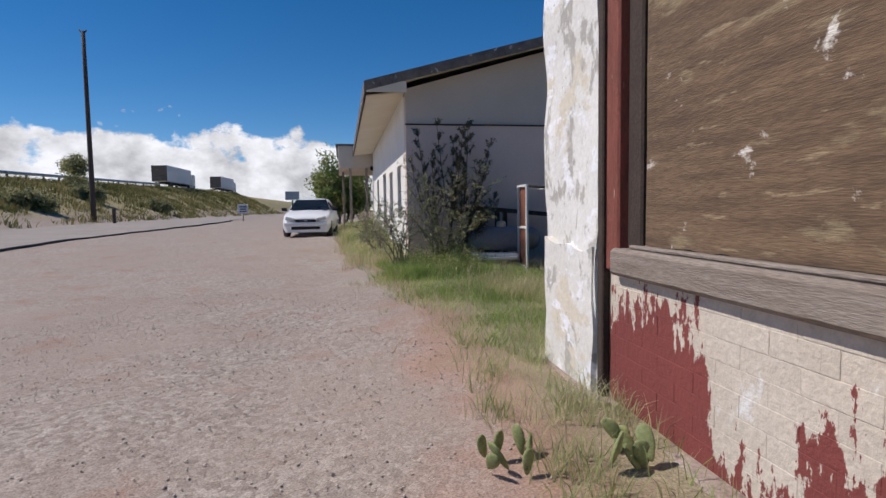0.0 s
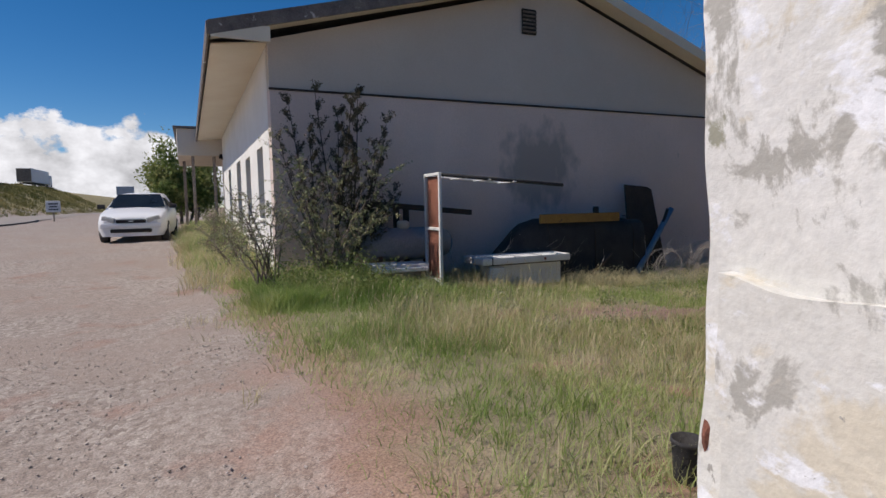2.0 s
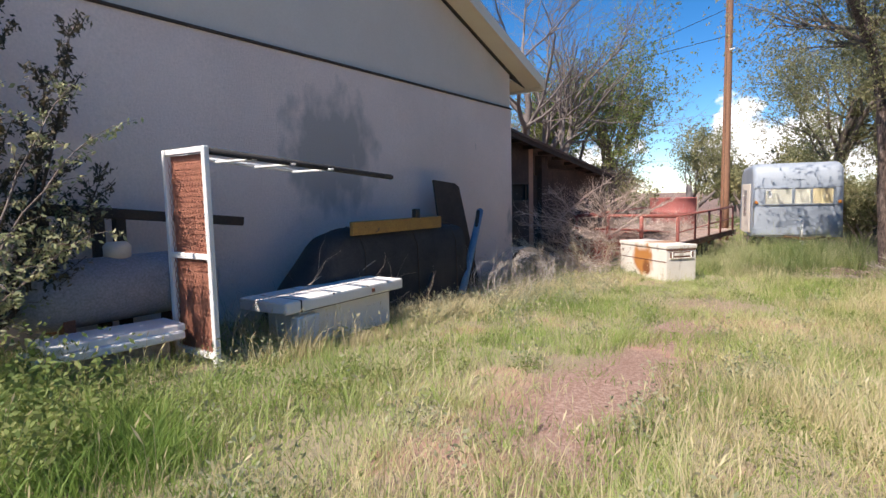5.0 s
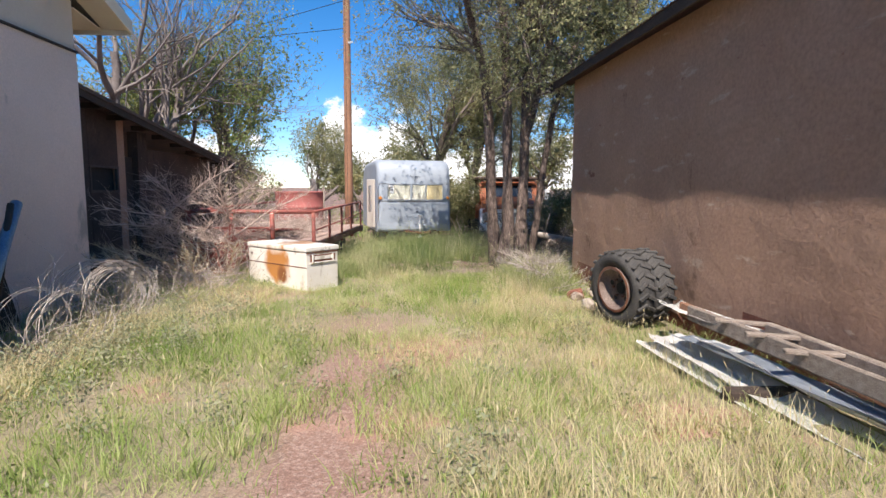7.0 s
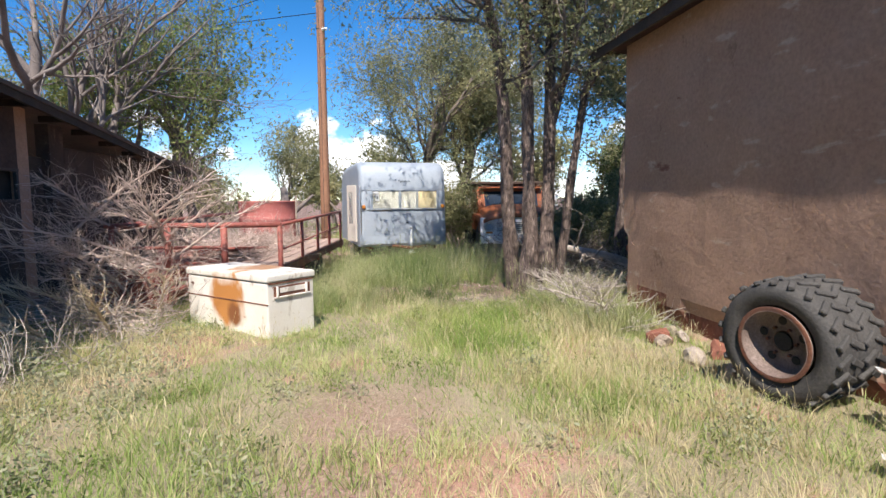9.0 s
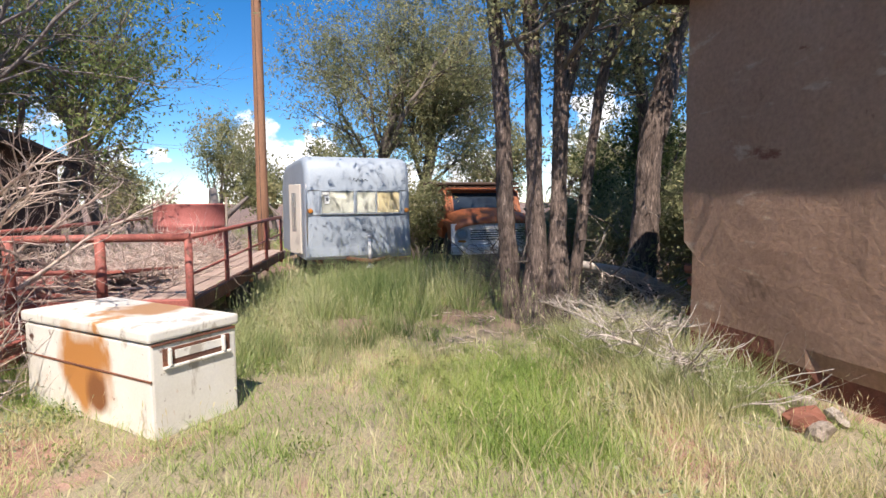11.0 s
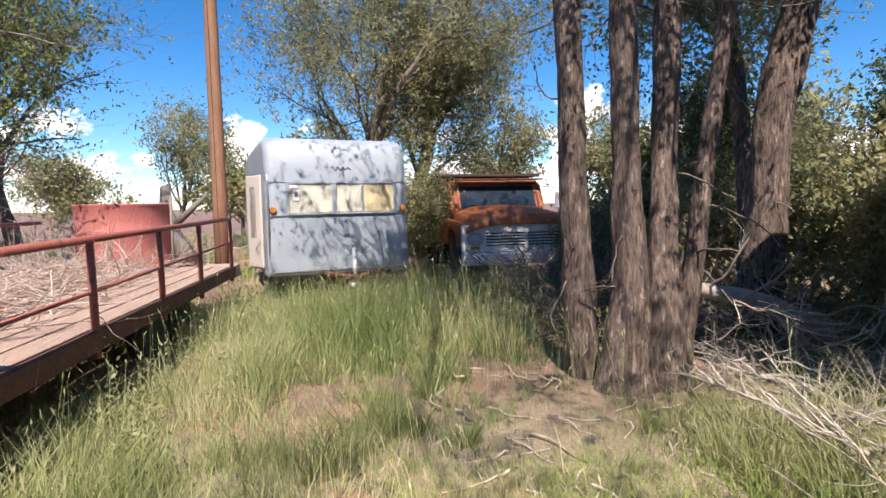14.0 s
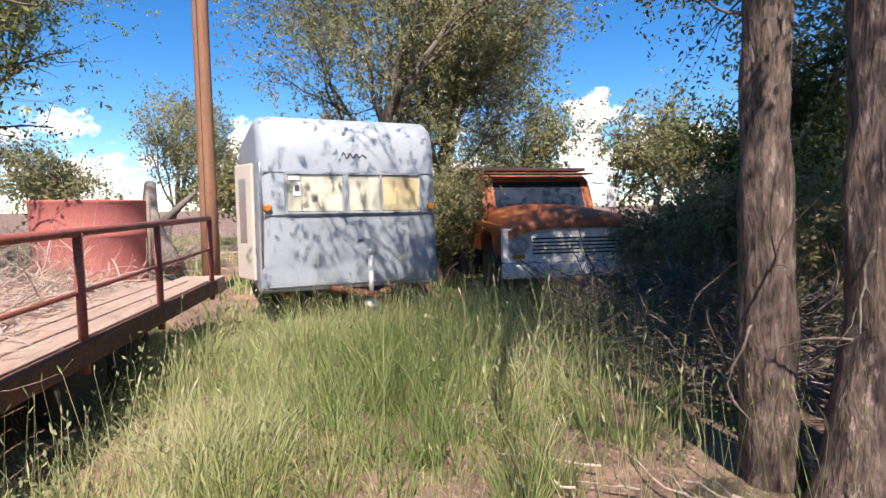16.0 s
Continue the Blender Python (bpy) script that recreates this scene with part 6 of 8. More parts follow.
old_elm("multi-stemmed rough-barked elm with sparse olive leaves",
        [(((14.78, 5.54, -0.5), (14.76, 5.60, -0.3), (14.72, 5.71, 1.3), (14.68, 5.76, 2.6), (14.55, 5.95, 3.8), (14.3, 6.45, 5.6)), (0.17, 0.125, 0.10, 0.095, 0.08, 0.045)),
         (((14.38, 5.45, -0.5), (14.39, 5.42, -0.25), (14.42, 5.37, 0.4), (14.46, 5.40, 1.4), (14.5, 5.42, 2.9), (14.5, 5.5, 4.3), (14.5, 5.7, 6.4)), (0.27, 0.19, 0.125, 0.098, 0.09, 0.08, 0.04)),
         (((14.36, 5.12, -0.5), (14.38, 5.13, -0.2), (14.42, 5.11, 0.5), (14.5, 5.05, 1.4), (14.5, 5.05, 2.6), (14.5, 5.02, 4.3), (14.7, 4.9, 6.2)), (0.24, 0.165, 0.112, 0.095, 0.09, 0.075, 0.04)),
         (((14.5, 5.05, 2.2), (14.5, 4.78, 3.2), (14.5, 4.56, 4.2), (14.6, 4.2, 5.8)), (0.08, 0.07, 0.06, 0.03)),
         (((14.55, 5.95, 3.7), (13.6, 6.4, 4.8), (12.6, 6.9, 5.3), (11.6, 7.3, 5.4), (10.7, 7.5, 5.1)), (0.065, 0.05, 0.04, 0.03, 0.014)),
         (((14.4, 5.2, 4.1), (13.3, 5.4, 5.0), (12.1, 5.7, 5.4), (11.1, 6.0, 5.3)), (0.055, 0.04, 0.03, 0.014)),
         (((14.52, 4.92, -0.5), (14.5, 4.86, -0.1), (14.5, 4.69, 1.3), (14.5, 4.47, 2.8), (14.5, 4.0, 4.3), (14.5, 3.5, 5.6)), (0.11, 0.08, 0.066, 0.06, 0.05, 0.028))],
        6, M_LEAF_OLIVE, 9, 0.032, 0.30, 21, 3.1)
old_elm("large dark leaning trunk with drooping leafy boughs",
        [(((15.45, 3.36, -0.6), (15.42, 3.34, 0.1), (15.4, 3.28, 1.7), (15.3, 2.97, 3.4), (15.2, 2.5, 5.6)), (0.26, 0.20, 0.17, 0.15, 0.08)),
         (((16.6, 2.4, -0.6), (16.65, 2.45, 1.0), (16.8, 2.6, 3.0), (17.0, 2.8, 5.0)), (0.15, 0.11, 0.09, 0.05))],
        10, M_LEAF_OLIVE, 14, 0.036, 0.30, 33, 1.6)
tree("willow_tree", "broad grey-green tree spreading behind the camper", [(25.4, 5.7, -0.10, 0.10, 4.3, 0.2), (25.7, 5.4, 0.05, -0.25, 4.2, 0.17), (25.6, 5.9, -0.05, 0.40, 4.0, 0.15), (25.3, 5.2, -0.3, -0.15, 3.8, 0.13)],
     M_LEAF_OLIVE, 22, 0.037, 0.32, 44, 3, None, (5, 6), 0.06, 0.14, 0.18)
tree("ash_tree", "green leafy tree with several thin trunks", [(23.0, 13.6, 0.05, -0.1, 4.1, 0.15), (23.4, 14.1, 0.05, 0.15, 4.2, 0.14), (23.2, 14.9, -0.1, 0.3, 4.0, 0.12), (22.8, 13.9, -0.3, 0.0, 3.8, 0.11)],
     M_LEAF_GREEN, 8, 0.048, 0.34, 55, 3, None, (5, 6), 0.05, 0.13, low=2.3)
tree("ash_tree", "green leafy tree beside the shed", [(23.2, 16.6, 0.0, 0.1, 3.8, 0.15), (22.9, 16.2, -0.1, -0.25, 3.5, 0.11)],
     M_LEAF_GREEN, 14, 0.05, 0.34, 56, 3, None, (4, 6), 0.08, 0.13, low=2.0)
tree("dead_tree", "tall bare dead tree with pale grey limbs", [(18.8, 16.1, 0.10, -0.05, 5.2, 0.22), (19.2, 16.3, 0.45, -0.40, 5.2, 0.18), (18.7, 16.0, -0.25, 0.1, 4.6, 0.14), (19.1, 15.9, 0.15, -0.45, 5.0, 0.15)],
     None, 0, 0, 0, 66, 4, M_GREY_BRANCH, (4, 6), 0.04, 0.12, ang=(0.4, 0.95))
tree("elm_tree", "thin grey-green young tree in the brush", [(31.0, 12.6, 0, 0, 3.0, 0.09), (31.5, 12.9, 0.1, -0.15, 2.8, 0.08)],
     M_LEAF_OLIVE, 15, 0.05, 0.30, 77, 3, M_GREY_BRANCH, (3, 5), 0.10, 0.13)
far_trees = [(29, 9.0, 2.0, 81), (33, 7.5, 2.8, 82), (34, 16.5, 2.2, 83), (31, 1.5, 2.9, 84), (28.5, -2.5, 2.6, 85), (36, 22, 2.0, 86), (27, -6.5, 2.8, 87), (23.5, -3.5, 2.4, 88), (38, 11, 2.4, 89)]
for fx, fy, fl, fs in far_trees:
    tree("elm_tree", "grey-green tree in the distance beyond the yard", [(fx, fy, 0.05, 0.0, fl, 0.13), (fx + 0.5, fy + 0.4, 0.2, 0.2, fl * 0.9, 0.1), (fx - 0.3, fy - 0.5, -0.1, -0.25, fl * 0.9, 0.1)],
         M_LEAF_OLIVE, 9, 0.085, 0.36, fs, 3, None, (3, 4), 0.08, 0.16)
for jx, jy, jl, js in ((19.6, 1.0, 2.1, 91), (22.6, -0.6, 2.2, 92), (17.6, -1.8, 2.0, 93)):
    tree("juniper_tree", "dense dark green juniper behind the elms", [(jx, jy, 0, 0, jl, 0.10), (jx + 0.3, jy + 0.3, 0.2, 0.2, jl * 0.8, 0.07), (jx - 0.3, jy - 0.2, -0.2, -0.2, jl * 0.8, 0.07)],
         M_LEAF_DARK if js % 2 else M_LEAF_OLIVE, 8, 0.042, 0.24, js, 3, None, (4, 6), 0.16, 0.16, ang=(0.3, 0.8))
for sx_, sy_, sl, ss in ((21.9, 5.75, 1.5, 107), (24.2, 5.4, 1.6, 108), (17.6, 1.9, 1.3, 97), (18.6, 2.9, 0.9, 98), (16.9, 1.0, 1.4, 99), (19.6, 3.0, 0.8, 100), (15.2, 1.6, 1.3, 104)):
    tree("dry_shrub", "tangled bare grey-brown shrub", [(sx_, sy_, 0.2, 0.1, sl, 0.03), (sx_ + 0.1, sy_ + 0.1, -0.3, 0.2, sl, 0.025), (sx_, sy_ - 0.1, 0.1, -0.4, sl, 0.025), (sx_ - 0.1, sy_, -0.4, -0.2, sl, 0.025)],
         M_LEAF_OLIVE, 2, 0.035, 0.15, ss, 3, M_TWIG_PINK, (4, 6), 0.0, 0.22, category="shrub")

# shrubs against the gable corner
def spire_shrub():
    """Upright wands set close with small leaves, each a ragged spire."""
    t = thing("wall_shrub", "tall dark spiky shrub against the shaded gable", "shrub")
    w = Wood(101)
    g = np.random.RandomState(101)
    leaf_at = []
    for k, (tx, ty, tz, dense) in enumerate(((1.30, 11.2, 2.75, 1.0), (1.70, 11.25, 2.95, 0.8), (1.55, 11.0, 2.3, 0.9), (2.02, 11.2, 2.6, 1.2), (2.32, 11.15, 2.9, 1.6), (2.18, 11.0, 2.75, 1.4), (2.72, 11.0, 2.5, 0.8), (2.5, 10.9, 2.1, 1.0), (2.80, 10.9, 1.45, 0.6), (1.14, 11.1, 2.2, 0.5), (2.1, 10.8, 1.8, 0.8), (2.6, 11.1, 1.15, 0.6))):
        foot = Vector((1.88 + 0.16 * math.sin(k * 2.1), 10.98 + 0.1 * math.cos(k * 1.7), gz(1.9, 11.0)))
        tip = Vector((tx, ty, tz))
        mid = foot.lerp(tip, 0.5) + Vector((0.25 * (tx - 1.9), 0, -0.12))
        pts = [foot * (1 - q) ** 2 + mid * 2 * q * (1 - q) + tip * q * q for q in np.linspace(0, 1, 12)]
        w.limb(pts, list(np.linspace(0.022, 0.004, 12)), 6)
        for i in range(4, 12):
            for _ in range(3):
                a = w.r.uniform(0, 6.28)
                L = 0.26 * (1.15 - i / 12) + 0.07
                d = (pts[i] - pts[i - 1]).normalized() * 0.9 + Vector((math.cos(a), math.sin(a), 0.2)) * 0.75
                w.limb([pts[i], pts[i] + d * L * 0.5, pts[i] + d * L + Vector((0, 0, 0.03))], [0.005, 0.004, 0.002], 4, 1)
                m = int(48 * dense)
                q = g.uniform(0.1, 1.05, (m, 1))
                leaf_at.append(np.array(pts[i]) + np.array(d) * L * q + g.normal(0, 0.020, (m, 3)))
    part("stem", w.wood("stem", M_DARK_WOOD, 0), None, t)["kind"] = "stuff"
    part("twig", w.wood("twig", M_DARK_WOOD, 1), None, t)["kind"] = "stuff"
    part("foliage", leaf_mesh("foliage", np.concatenate(leaf_at), 0.021, M_LEAF_BROWN, g), None, t, "small dark brown-green leaves")


spire_shrub()


def arching_shrub(x, y, seed, tips, label, leaf, m):
    """Loose arching canes with scattered pale leaves."""
    t = thing("wall_shrub", label, "shrub")
    w = Wood(seed)
    g = np.random.RandomState(seed)
    leaf_at = []
    for tx, ty, tz in tips:
        foot = Vector((x + w.r.uniform(-0.15, 0.15), y + w.r.uniform(-0.1, 0.1), gz(x, y) - 0.02))
        tip = Vector((tx, ty, tz))
        mid = foot.lerp(tip, 0.45) + Vector((0, 0, 0.22 * tz))
        pts = [foot * (1 - q) ** 2 + mid * 2 * q * (1 - q) + tip * q * q + Vector((w.r.gauss(0, 0.012), w.r.gauss(0, 0.012), 0)) for q in np.linspace(0, 1, 11)]
        w.limb(pts, list(np.linspace(0.014, 0.003, 11)), 5)
        for i in range(3, 11):
            for _ in range(2):
                a = w.r.uniform(0, 6.28)
                d = Vector((math.cos(a), math.sin(a), w.r.uniform(-0.2, 0.8)))
                L = w.r.uniform(0.1, 0.32)
                e = pts[i] + d * L
                w.limb([pts[i], pts[i].lerp(e, 0.5) + Vector((0, 0, 0.02)), e], [0.004, 0.003, 0.0015], 4, 1)
                leaf_at.append(np.array(pts[i]) + np.array(d) * L * g.uniform(0.2, 1.05, (m, 1)) + g.normal(0, 0.016, (m, 3)))
    part("cane", w.wood("cane", M_BRANCH, 0), None, t)["kind"] = "stuff"
    part("twig", w.wood("twig", M_BRANCH, 1), None, t)["kind"] = "stuff"
    part("foliage", leaf_mesh("foliage", np.concatenate(leaf_at), 0.021, leaf, g), None, t)


M_LEAF_PALE = leafy("pale_shrub_leaf", (0.16, 0.19, 0.09), (0.27, 0.29, 0.15), (0.42, 0.40, 0.24), 1.2, 0.35)
ra = random.Random(5)
arching_shrub(1.62, 10.62, 102, [(ra.uniform(0.9, 2.7), ra.uniform(10.1, 11.0), ra.uniform(0.8, 2.2)) for _ in range(17)], "loose twiggy shrub with small olive leaves", M_LEAF_PALE, 20)
arching_shrub(0.85, 10.75, 106, [(ra.uniform(0.35, 1.2), ra.uniform(10.3, 11.4), ra.uniform(0.7, 1.6)) for _ in range(12)], "pale twiggy shrub in front of the white wall", M_LEAF_SAGE, 9)
for k, (bx_, by_) in enumerate(((0.55, 13.0), (0.4, 15.0), (0.5, 17.2))):
    arching_shrub(bx_, by_, 130 + k, [(bx_ + ra.uniform(-0.6, 0.45), by_ + ra.uniform(-0.6, 0.6), gz(bx_, by_) + ra.uniform(0.4, 0.9)) for _ in range(9)], "low straggling weed shrub by the white wall", M_LEAF_PALE, 9)
# bush beyond the car, tree on the embankment
tree("roadside_bush", "fresh green bush by the porch beyond the car", [(-0.9, 33.0, 0, 0, 1.7, 0.07), (-0.5, 33.4, 0.2, 0.1, 1.6, 0.06), (-1.3, 33.2, -0.2, 0.1, 1.5, 0.06), (-0.2, 32.5, 0.2, 0.2, 1.2, 0.06)],
     M_LEAF_GREEN, 7, 0.09, 0.3, 103, 3, None, (4, 6), 0.14, 0.15, category="bush")
hx, hy = -0.409 * 75, 0.913 * 75
tree("hill_tree", "small windblown tree on the embankment", [(hx, hy, 0.2, 0, 2.0, 0.13)], M_LEAF_OLIVE, 6, 0.16, 0.35, 105, 3, None, (4, 6), 0.02, 0.16)
for k, (bx_, by_) in enumerate(((-22, 42), (-24, 55), (-27, 60), (-21, 64))):
    tree("hill_bush", "dark dry bush on the embankment slope", [(bx_, by_, 0.2, 0, 0.5, 0.04), (bx_ + 0.3, by_, 0.5, 0.3, 0.5, 0.03), (bx_ - 0.3, by_, -0.5, -0.2, 0.5, 0.03)], M_LEAF_OLIVE, 6, 0.12, 0.3, 110 + k, 2, None, (4, 6), 0.05, 0.2, category="bush")


# dead wood
def brush(name, label, boxes, count, mt, seed, length=(0.5, 1.3), rad=(0.004, 0.012), up=0.25, kind="stuff"):
    """A tangle of bare twigs. boxes: rows of (x0, x1, y0, y1, z base above ground, height)."""
    w = Wood(seed)
    r = w.r
    for x0, x1, y0, y1, zb, h in boxes:
        area = (x1 - x0) * (y1 - y0)
        for _ in range(int(count * area)):
            x, y = r.uniform(x0, x1), r.uniform(y0, y1)
            k = 1 - ((2 * (x - x0) / (x1 - x0) - 1) ** 2 + (2 * (y - y0) / (y1 - y0) - 1) ** 2) / 2
            z = gz(x, y) * (1 if zb < 5 else 0) + (zb if zb < 5 else zb - 10) + h * k * r.random()
            a = r.uniform(0, 2 * math.pi)
            w.grow(Vector((x, y, z)), Vector((math.cos(a), math.sin(a), r.uniform(-0.1, up * 2))), r.uniform(*length), r.uniform(*rad), 2, 3, 0.03, 0.2, (1, 3), 0, (3, 3, 3, 3), (0.4, 1.0))
    t = tagged(part(name, w.wood(name, mt), None), label, "brush", kind=kind)
    return t


brush("brush_pile", "grey-pink heap of dry brush and twigs", [(12.3, 14.6, 10.1, 12.0, 0.0, 0.8), (11.5, 12.8, 10.4, 11.6, 0.0, 0.3)], 40, M_TWIG_PINK, 201, (0.4, 1.1), (0.004, 0.010), 0.2)


def dead_bough(x, y, z, dx, dy, dz, L, seed, mt):
    """A cut bough lying on the heap, its bare side shoots fanning out."""
    t = thing("dead_bough", "bare grey-pink cut bough on the brush heap", "branch", group="boughs on the brush heap")
    w = Wood(seed)
    d = Vector((dx, dy, dz)).normalized()
    pts = [Vector((x, y, z)) + d * L * q + Vector((0, 0, 0.28 * L * q * (1 - q) + 0.10 * L * q * q)) + 0.03 * noise.noise_vector(Vector((q * 4, seed, 0))) for q in np.linspace(0, 1, 12)]
    w.limb(pts, list(np.linspace(0.02, 0.005, 12)), 6)
    side = d.cross(Vector((0, 0, 1))).normalized()
    for i in range(2, 12):
        for s_ in (-1, 1):
            k = w.r.uniform(0.35, 0.8)
            w.grow(pts[i], d + side * s_ * k + Vector((0, 0, w.r.uniform(-0.15, 0.5))), L * w.r.uniform(0.2, 0.42) * (1.2 - i / 14), 0.007, 2, 4, 0.03, 0.12, (2, 3), 0, (4, 4, 4, 3, 3), (0.3, 0.7))
    part("limb", w.wood("limb", mt, 0), None, t)
    part("side_shoot", w.wood("side_shoot", mt, 1), None, t)["kind"] = "stuff"


rb = random.Random(61)
for k in range(24):
    a = rb.uniform(2.3, 4.6)
    dead_bough(rb.uniform(12.7, 14.3), rb.uniform(10.4, 12.1), rb.uniform(-0.1, 0.75), math.cos(a), math.sin(a) * 0.8, rb.uniform(0.05, 0.45), rb.uniform(1.1, 2.0), 700 + k, M_TWIG_PINK)
for k, (bx_, by_, a) in enumerate(((12.2, 11.0, 2.6), (11.7, 10.7, 3.4), (12.4, 11.5, 2.2), (11.4, 11.2, 3.0), (12.6, 10.5, 3.6), (11.0, 10.9, 2.4))):
    dead_bough(bx_, by_, gz(bx_, by_) + 0.1, math.cos(a), math.sin(a), 0.5, 1.0, 740 + k, M_TWIG_STRAW)
for k, (bx_, by_, a) in enumerate(((12.75, 4.75, 2.5), (12.2, 5.05, 1.9), (13.1, 4.55, 1.2), (12.5, 5.15, 0.6), (11.7, 5.0, 2.3), (13.3, 5.0, 2.8), (12.9, 5.3, 3.6))):
    dead_bough(bx_, by_, gz(bx_, by_) + 0.08, math.cos(a), math.sin(a), 0.25, 0.95, 760 + k, M_TWIG_GREY)
brush("brush_on_deck", "dry twigs strewn on the flatbed deck", [(13.6, 18.6, 9.55, 11.3, 10.2, 0.22)], 75, M_TWIG_PINK, 202, (0.35, 0.8), (0.004, 0.010), 0.12)
brush("brush_field", "dry brush beyond the flatbed", [(19.5, 31, 10.2, 17, 0.0, 0.7)], 8, M_TWIG_PINK, 203, (0.6, 1.3), (0.006, 0.014), 0.3)
brush("dead_branches", "pale grey dead branches lying by the wall", [(11.0, 13.4, 4.7, 5.5, 0.0, 0.2), (13.0, 16.2, 3.0, 4.7, 0.0, 0.4)], 40, M_TWIG_GREY, 204, (0.3, 0.75), (0.004, 0.010), 0.15)
# dark bark colour on these twigs stands for the shade of the hollow
brush("dead_branches", "twigs coloured dark for the shaded hollow behind the elm trunks", [(15.3, 19.3, 3.0, 5.4, 0.0, 0.6)], 60, M_BRANCH, 205, (0.5, 1.1), (0.005, 0.012), 0.2)
brush("weed_stalks", "pale dry weed stalks by the wall", [(7.6, 10.2, 10.3, 11.1, 0.0, 0.25), (10.2, 12.2, 9.9, 10.7, 0.0, 0.3), (3.5, 6.5, 10.85, 11.2, 0.0, 0.05)], 45, M_TWIG_GREY, 206, (0.35, 0.8), (0.003, 0.006), 0.9)


def fallen_log():
    t = thing("fallen_branch", "long grey fallen branch with bare side shoots", "branch")
    w = Wood(7)
    w.limb([Vector(p) for p in ((14.55, 4.75, 0.28), (14.7, 4.4, 0.20), (14.85, 4.0, 0.12), (14.95, 3.6, 0.0), (15.0, 3.2, -0.18), (15.0, 2.9, -0.38))], [0.055, 0.07, 0.075, 0.08, 0.07, 0.06], 10)
    part("limb", w.wood("limb", M_TWIG_GREY), None, t)
    w = Wood(8)
    for k in range(7):
        w.grow(Vector((14.65 + 0.05 * k, 4.6 - 0.22 * k, 0.2 - 0.05 * k)), Vector((-1, w.r.uniform(-0.6, 0.6), w.r.uniform(-0.5, 0.5))), 0.7, 0.014, 2, 4, 0.0, 0.2, (2, 4), 0, (4, 4, 4, 3, 3))
    part("side_shoot", w.wood("side_shoot", M_TWIG_GREY), None, t)["kind"] = "stuff"


fallen_log()


def roots():
    w = Wood(9)
    for k in range(46):
        a = w.r.uniform(0, 6.28)
        L = w.r.uniform(0.3, 0.9)
        c0, b0 = w.r.uniform(12.9, 15.0), w.r.uniform(5.3, 6.9)
        pts = [Vector((c0 + q * L * math.cos(a) * 0.7, b0 + q * L * math.sin(a) * 0.7 + 0.05 * math.sin(5 * q + a), gz(14.4, 5.2) + 0.03 * (1 - q) + 0.012 + 0.02 * w.r.random())) for q in np.linspace(0.05, 1, 6)]
        w.limb(pts, [0.005 * (1 - q) + 0.003 for q in np.linspace(0.05, 1, 6)], 6)
    tagged(part("surface_roots", w.wood("surface_roots", M_TWIG_PINK), None), "exposed roots and sticks on red dirt", "roots", kind="stuff")


roots()


# ---- grass ----
def gz_all(x, y):
    z = np.interp(x, [-0.6, 0.8, 1.6, 7, 14.5, 20, 30], [0, 0.13, 0.13, -0.25, -0.41, -0.45, -0.45])
    z = z + np.interp(y, [10, 20, 45], [0, 0.35, 0.6]) * np.interp(x, [2, 8], [1, 0])
    return z + np.interp(y, [-40, 54, 90, 130], [3.2, 3.9, 4.6, 5.3]) * np.interp(x, [-32, -30, -26, -20, -18.5], [1.0, 0.98, 0.72, 0.08, 0.0])


def blades(name, label, xy, h, w, lean, material, seed, out=None):
    """Curved blades: three triangles each; out gives the way each one leans."""
    g = np.random.RandomState(seed)
    n = len(xy)
    z = gz_all(xy[:, 0], xy[:, 1]) - 0.03
    base = np.column_stack([xy, z])
    a = g.uniform(0, 2 * np.pi, n)
    side = np.column_stack([np.cos(a), np.sin(a), np.zeros(n)])
    b = g.uniform(0, 2 * np.pi, n)
    bend = np.column_stack([np.cos(b), np.sin(b), np.zeros(n)]) * (lean * h * g.uniform(0.3, 1.5, n))[:, None]
    if out is not None:
        bend = 0.35 * bend + out * (lean * h * g.uniform(0.4, 1.4, n))[:, None]
    bend[:, 0] += 0.10 * h
    up = np.column_stack([np.zeros(n), np.zeros(n), h])
    mid = base + up * 0.6 + bend * 0.35
    tip = base + up * 0.98 + bend
    ww = (w * g.uniform(0.6, 1.3, n))[:, None]
    v = np.stack([base - side * ww, base + side * ww, mid - side * ww * 0.75, mid + side * ww * 0.75, tip], 1).reshape(-1, 3)
    k = np.arange(n)[:, None] * 5
    f = np.concatenate([k + np.array([[0, 1, 3]]), k + np.array([[0, 3, 2]]), k + np.array([[2, 3, 4]])], 1).reshape(-1, 3)
    return tagged(part(name, arrays(name, v, f, material), None), label, "grass", kind="stuff")


def field(n, x0, x1, y0, y1, dens, seed, clump=0.0, each=30):
    g = np.random.RandomState(seed)
    p = np.column_stack([g.uniform(x0, x1, n), g.uniform(y0, y1, n)])
    if clump:
        m = n // each
        c = np.column_stack([g.uniform(x0, x1, m), g.uniform(y0, y1, m)])
        p = c[g.randint(0, m, n)] + g.normal(0, clump, (n, 2))
    d = np.clip(np.broadcast_to(dens(p[:, 0], p[:, 1]), n), 0, 1)
    return p[g.uniform(0, 1, n) < d]


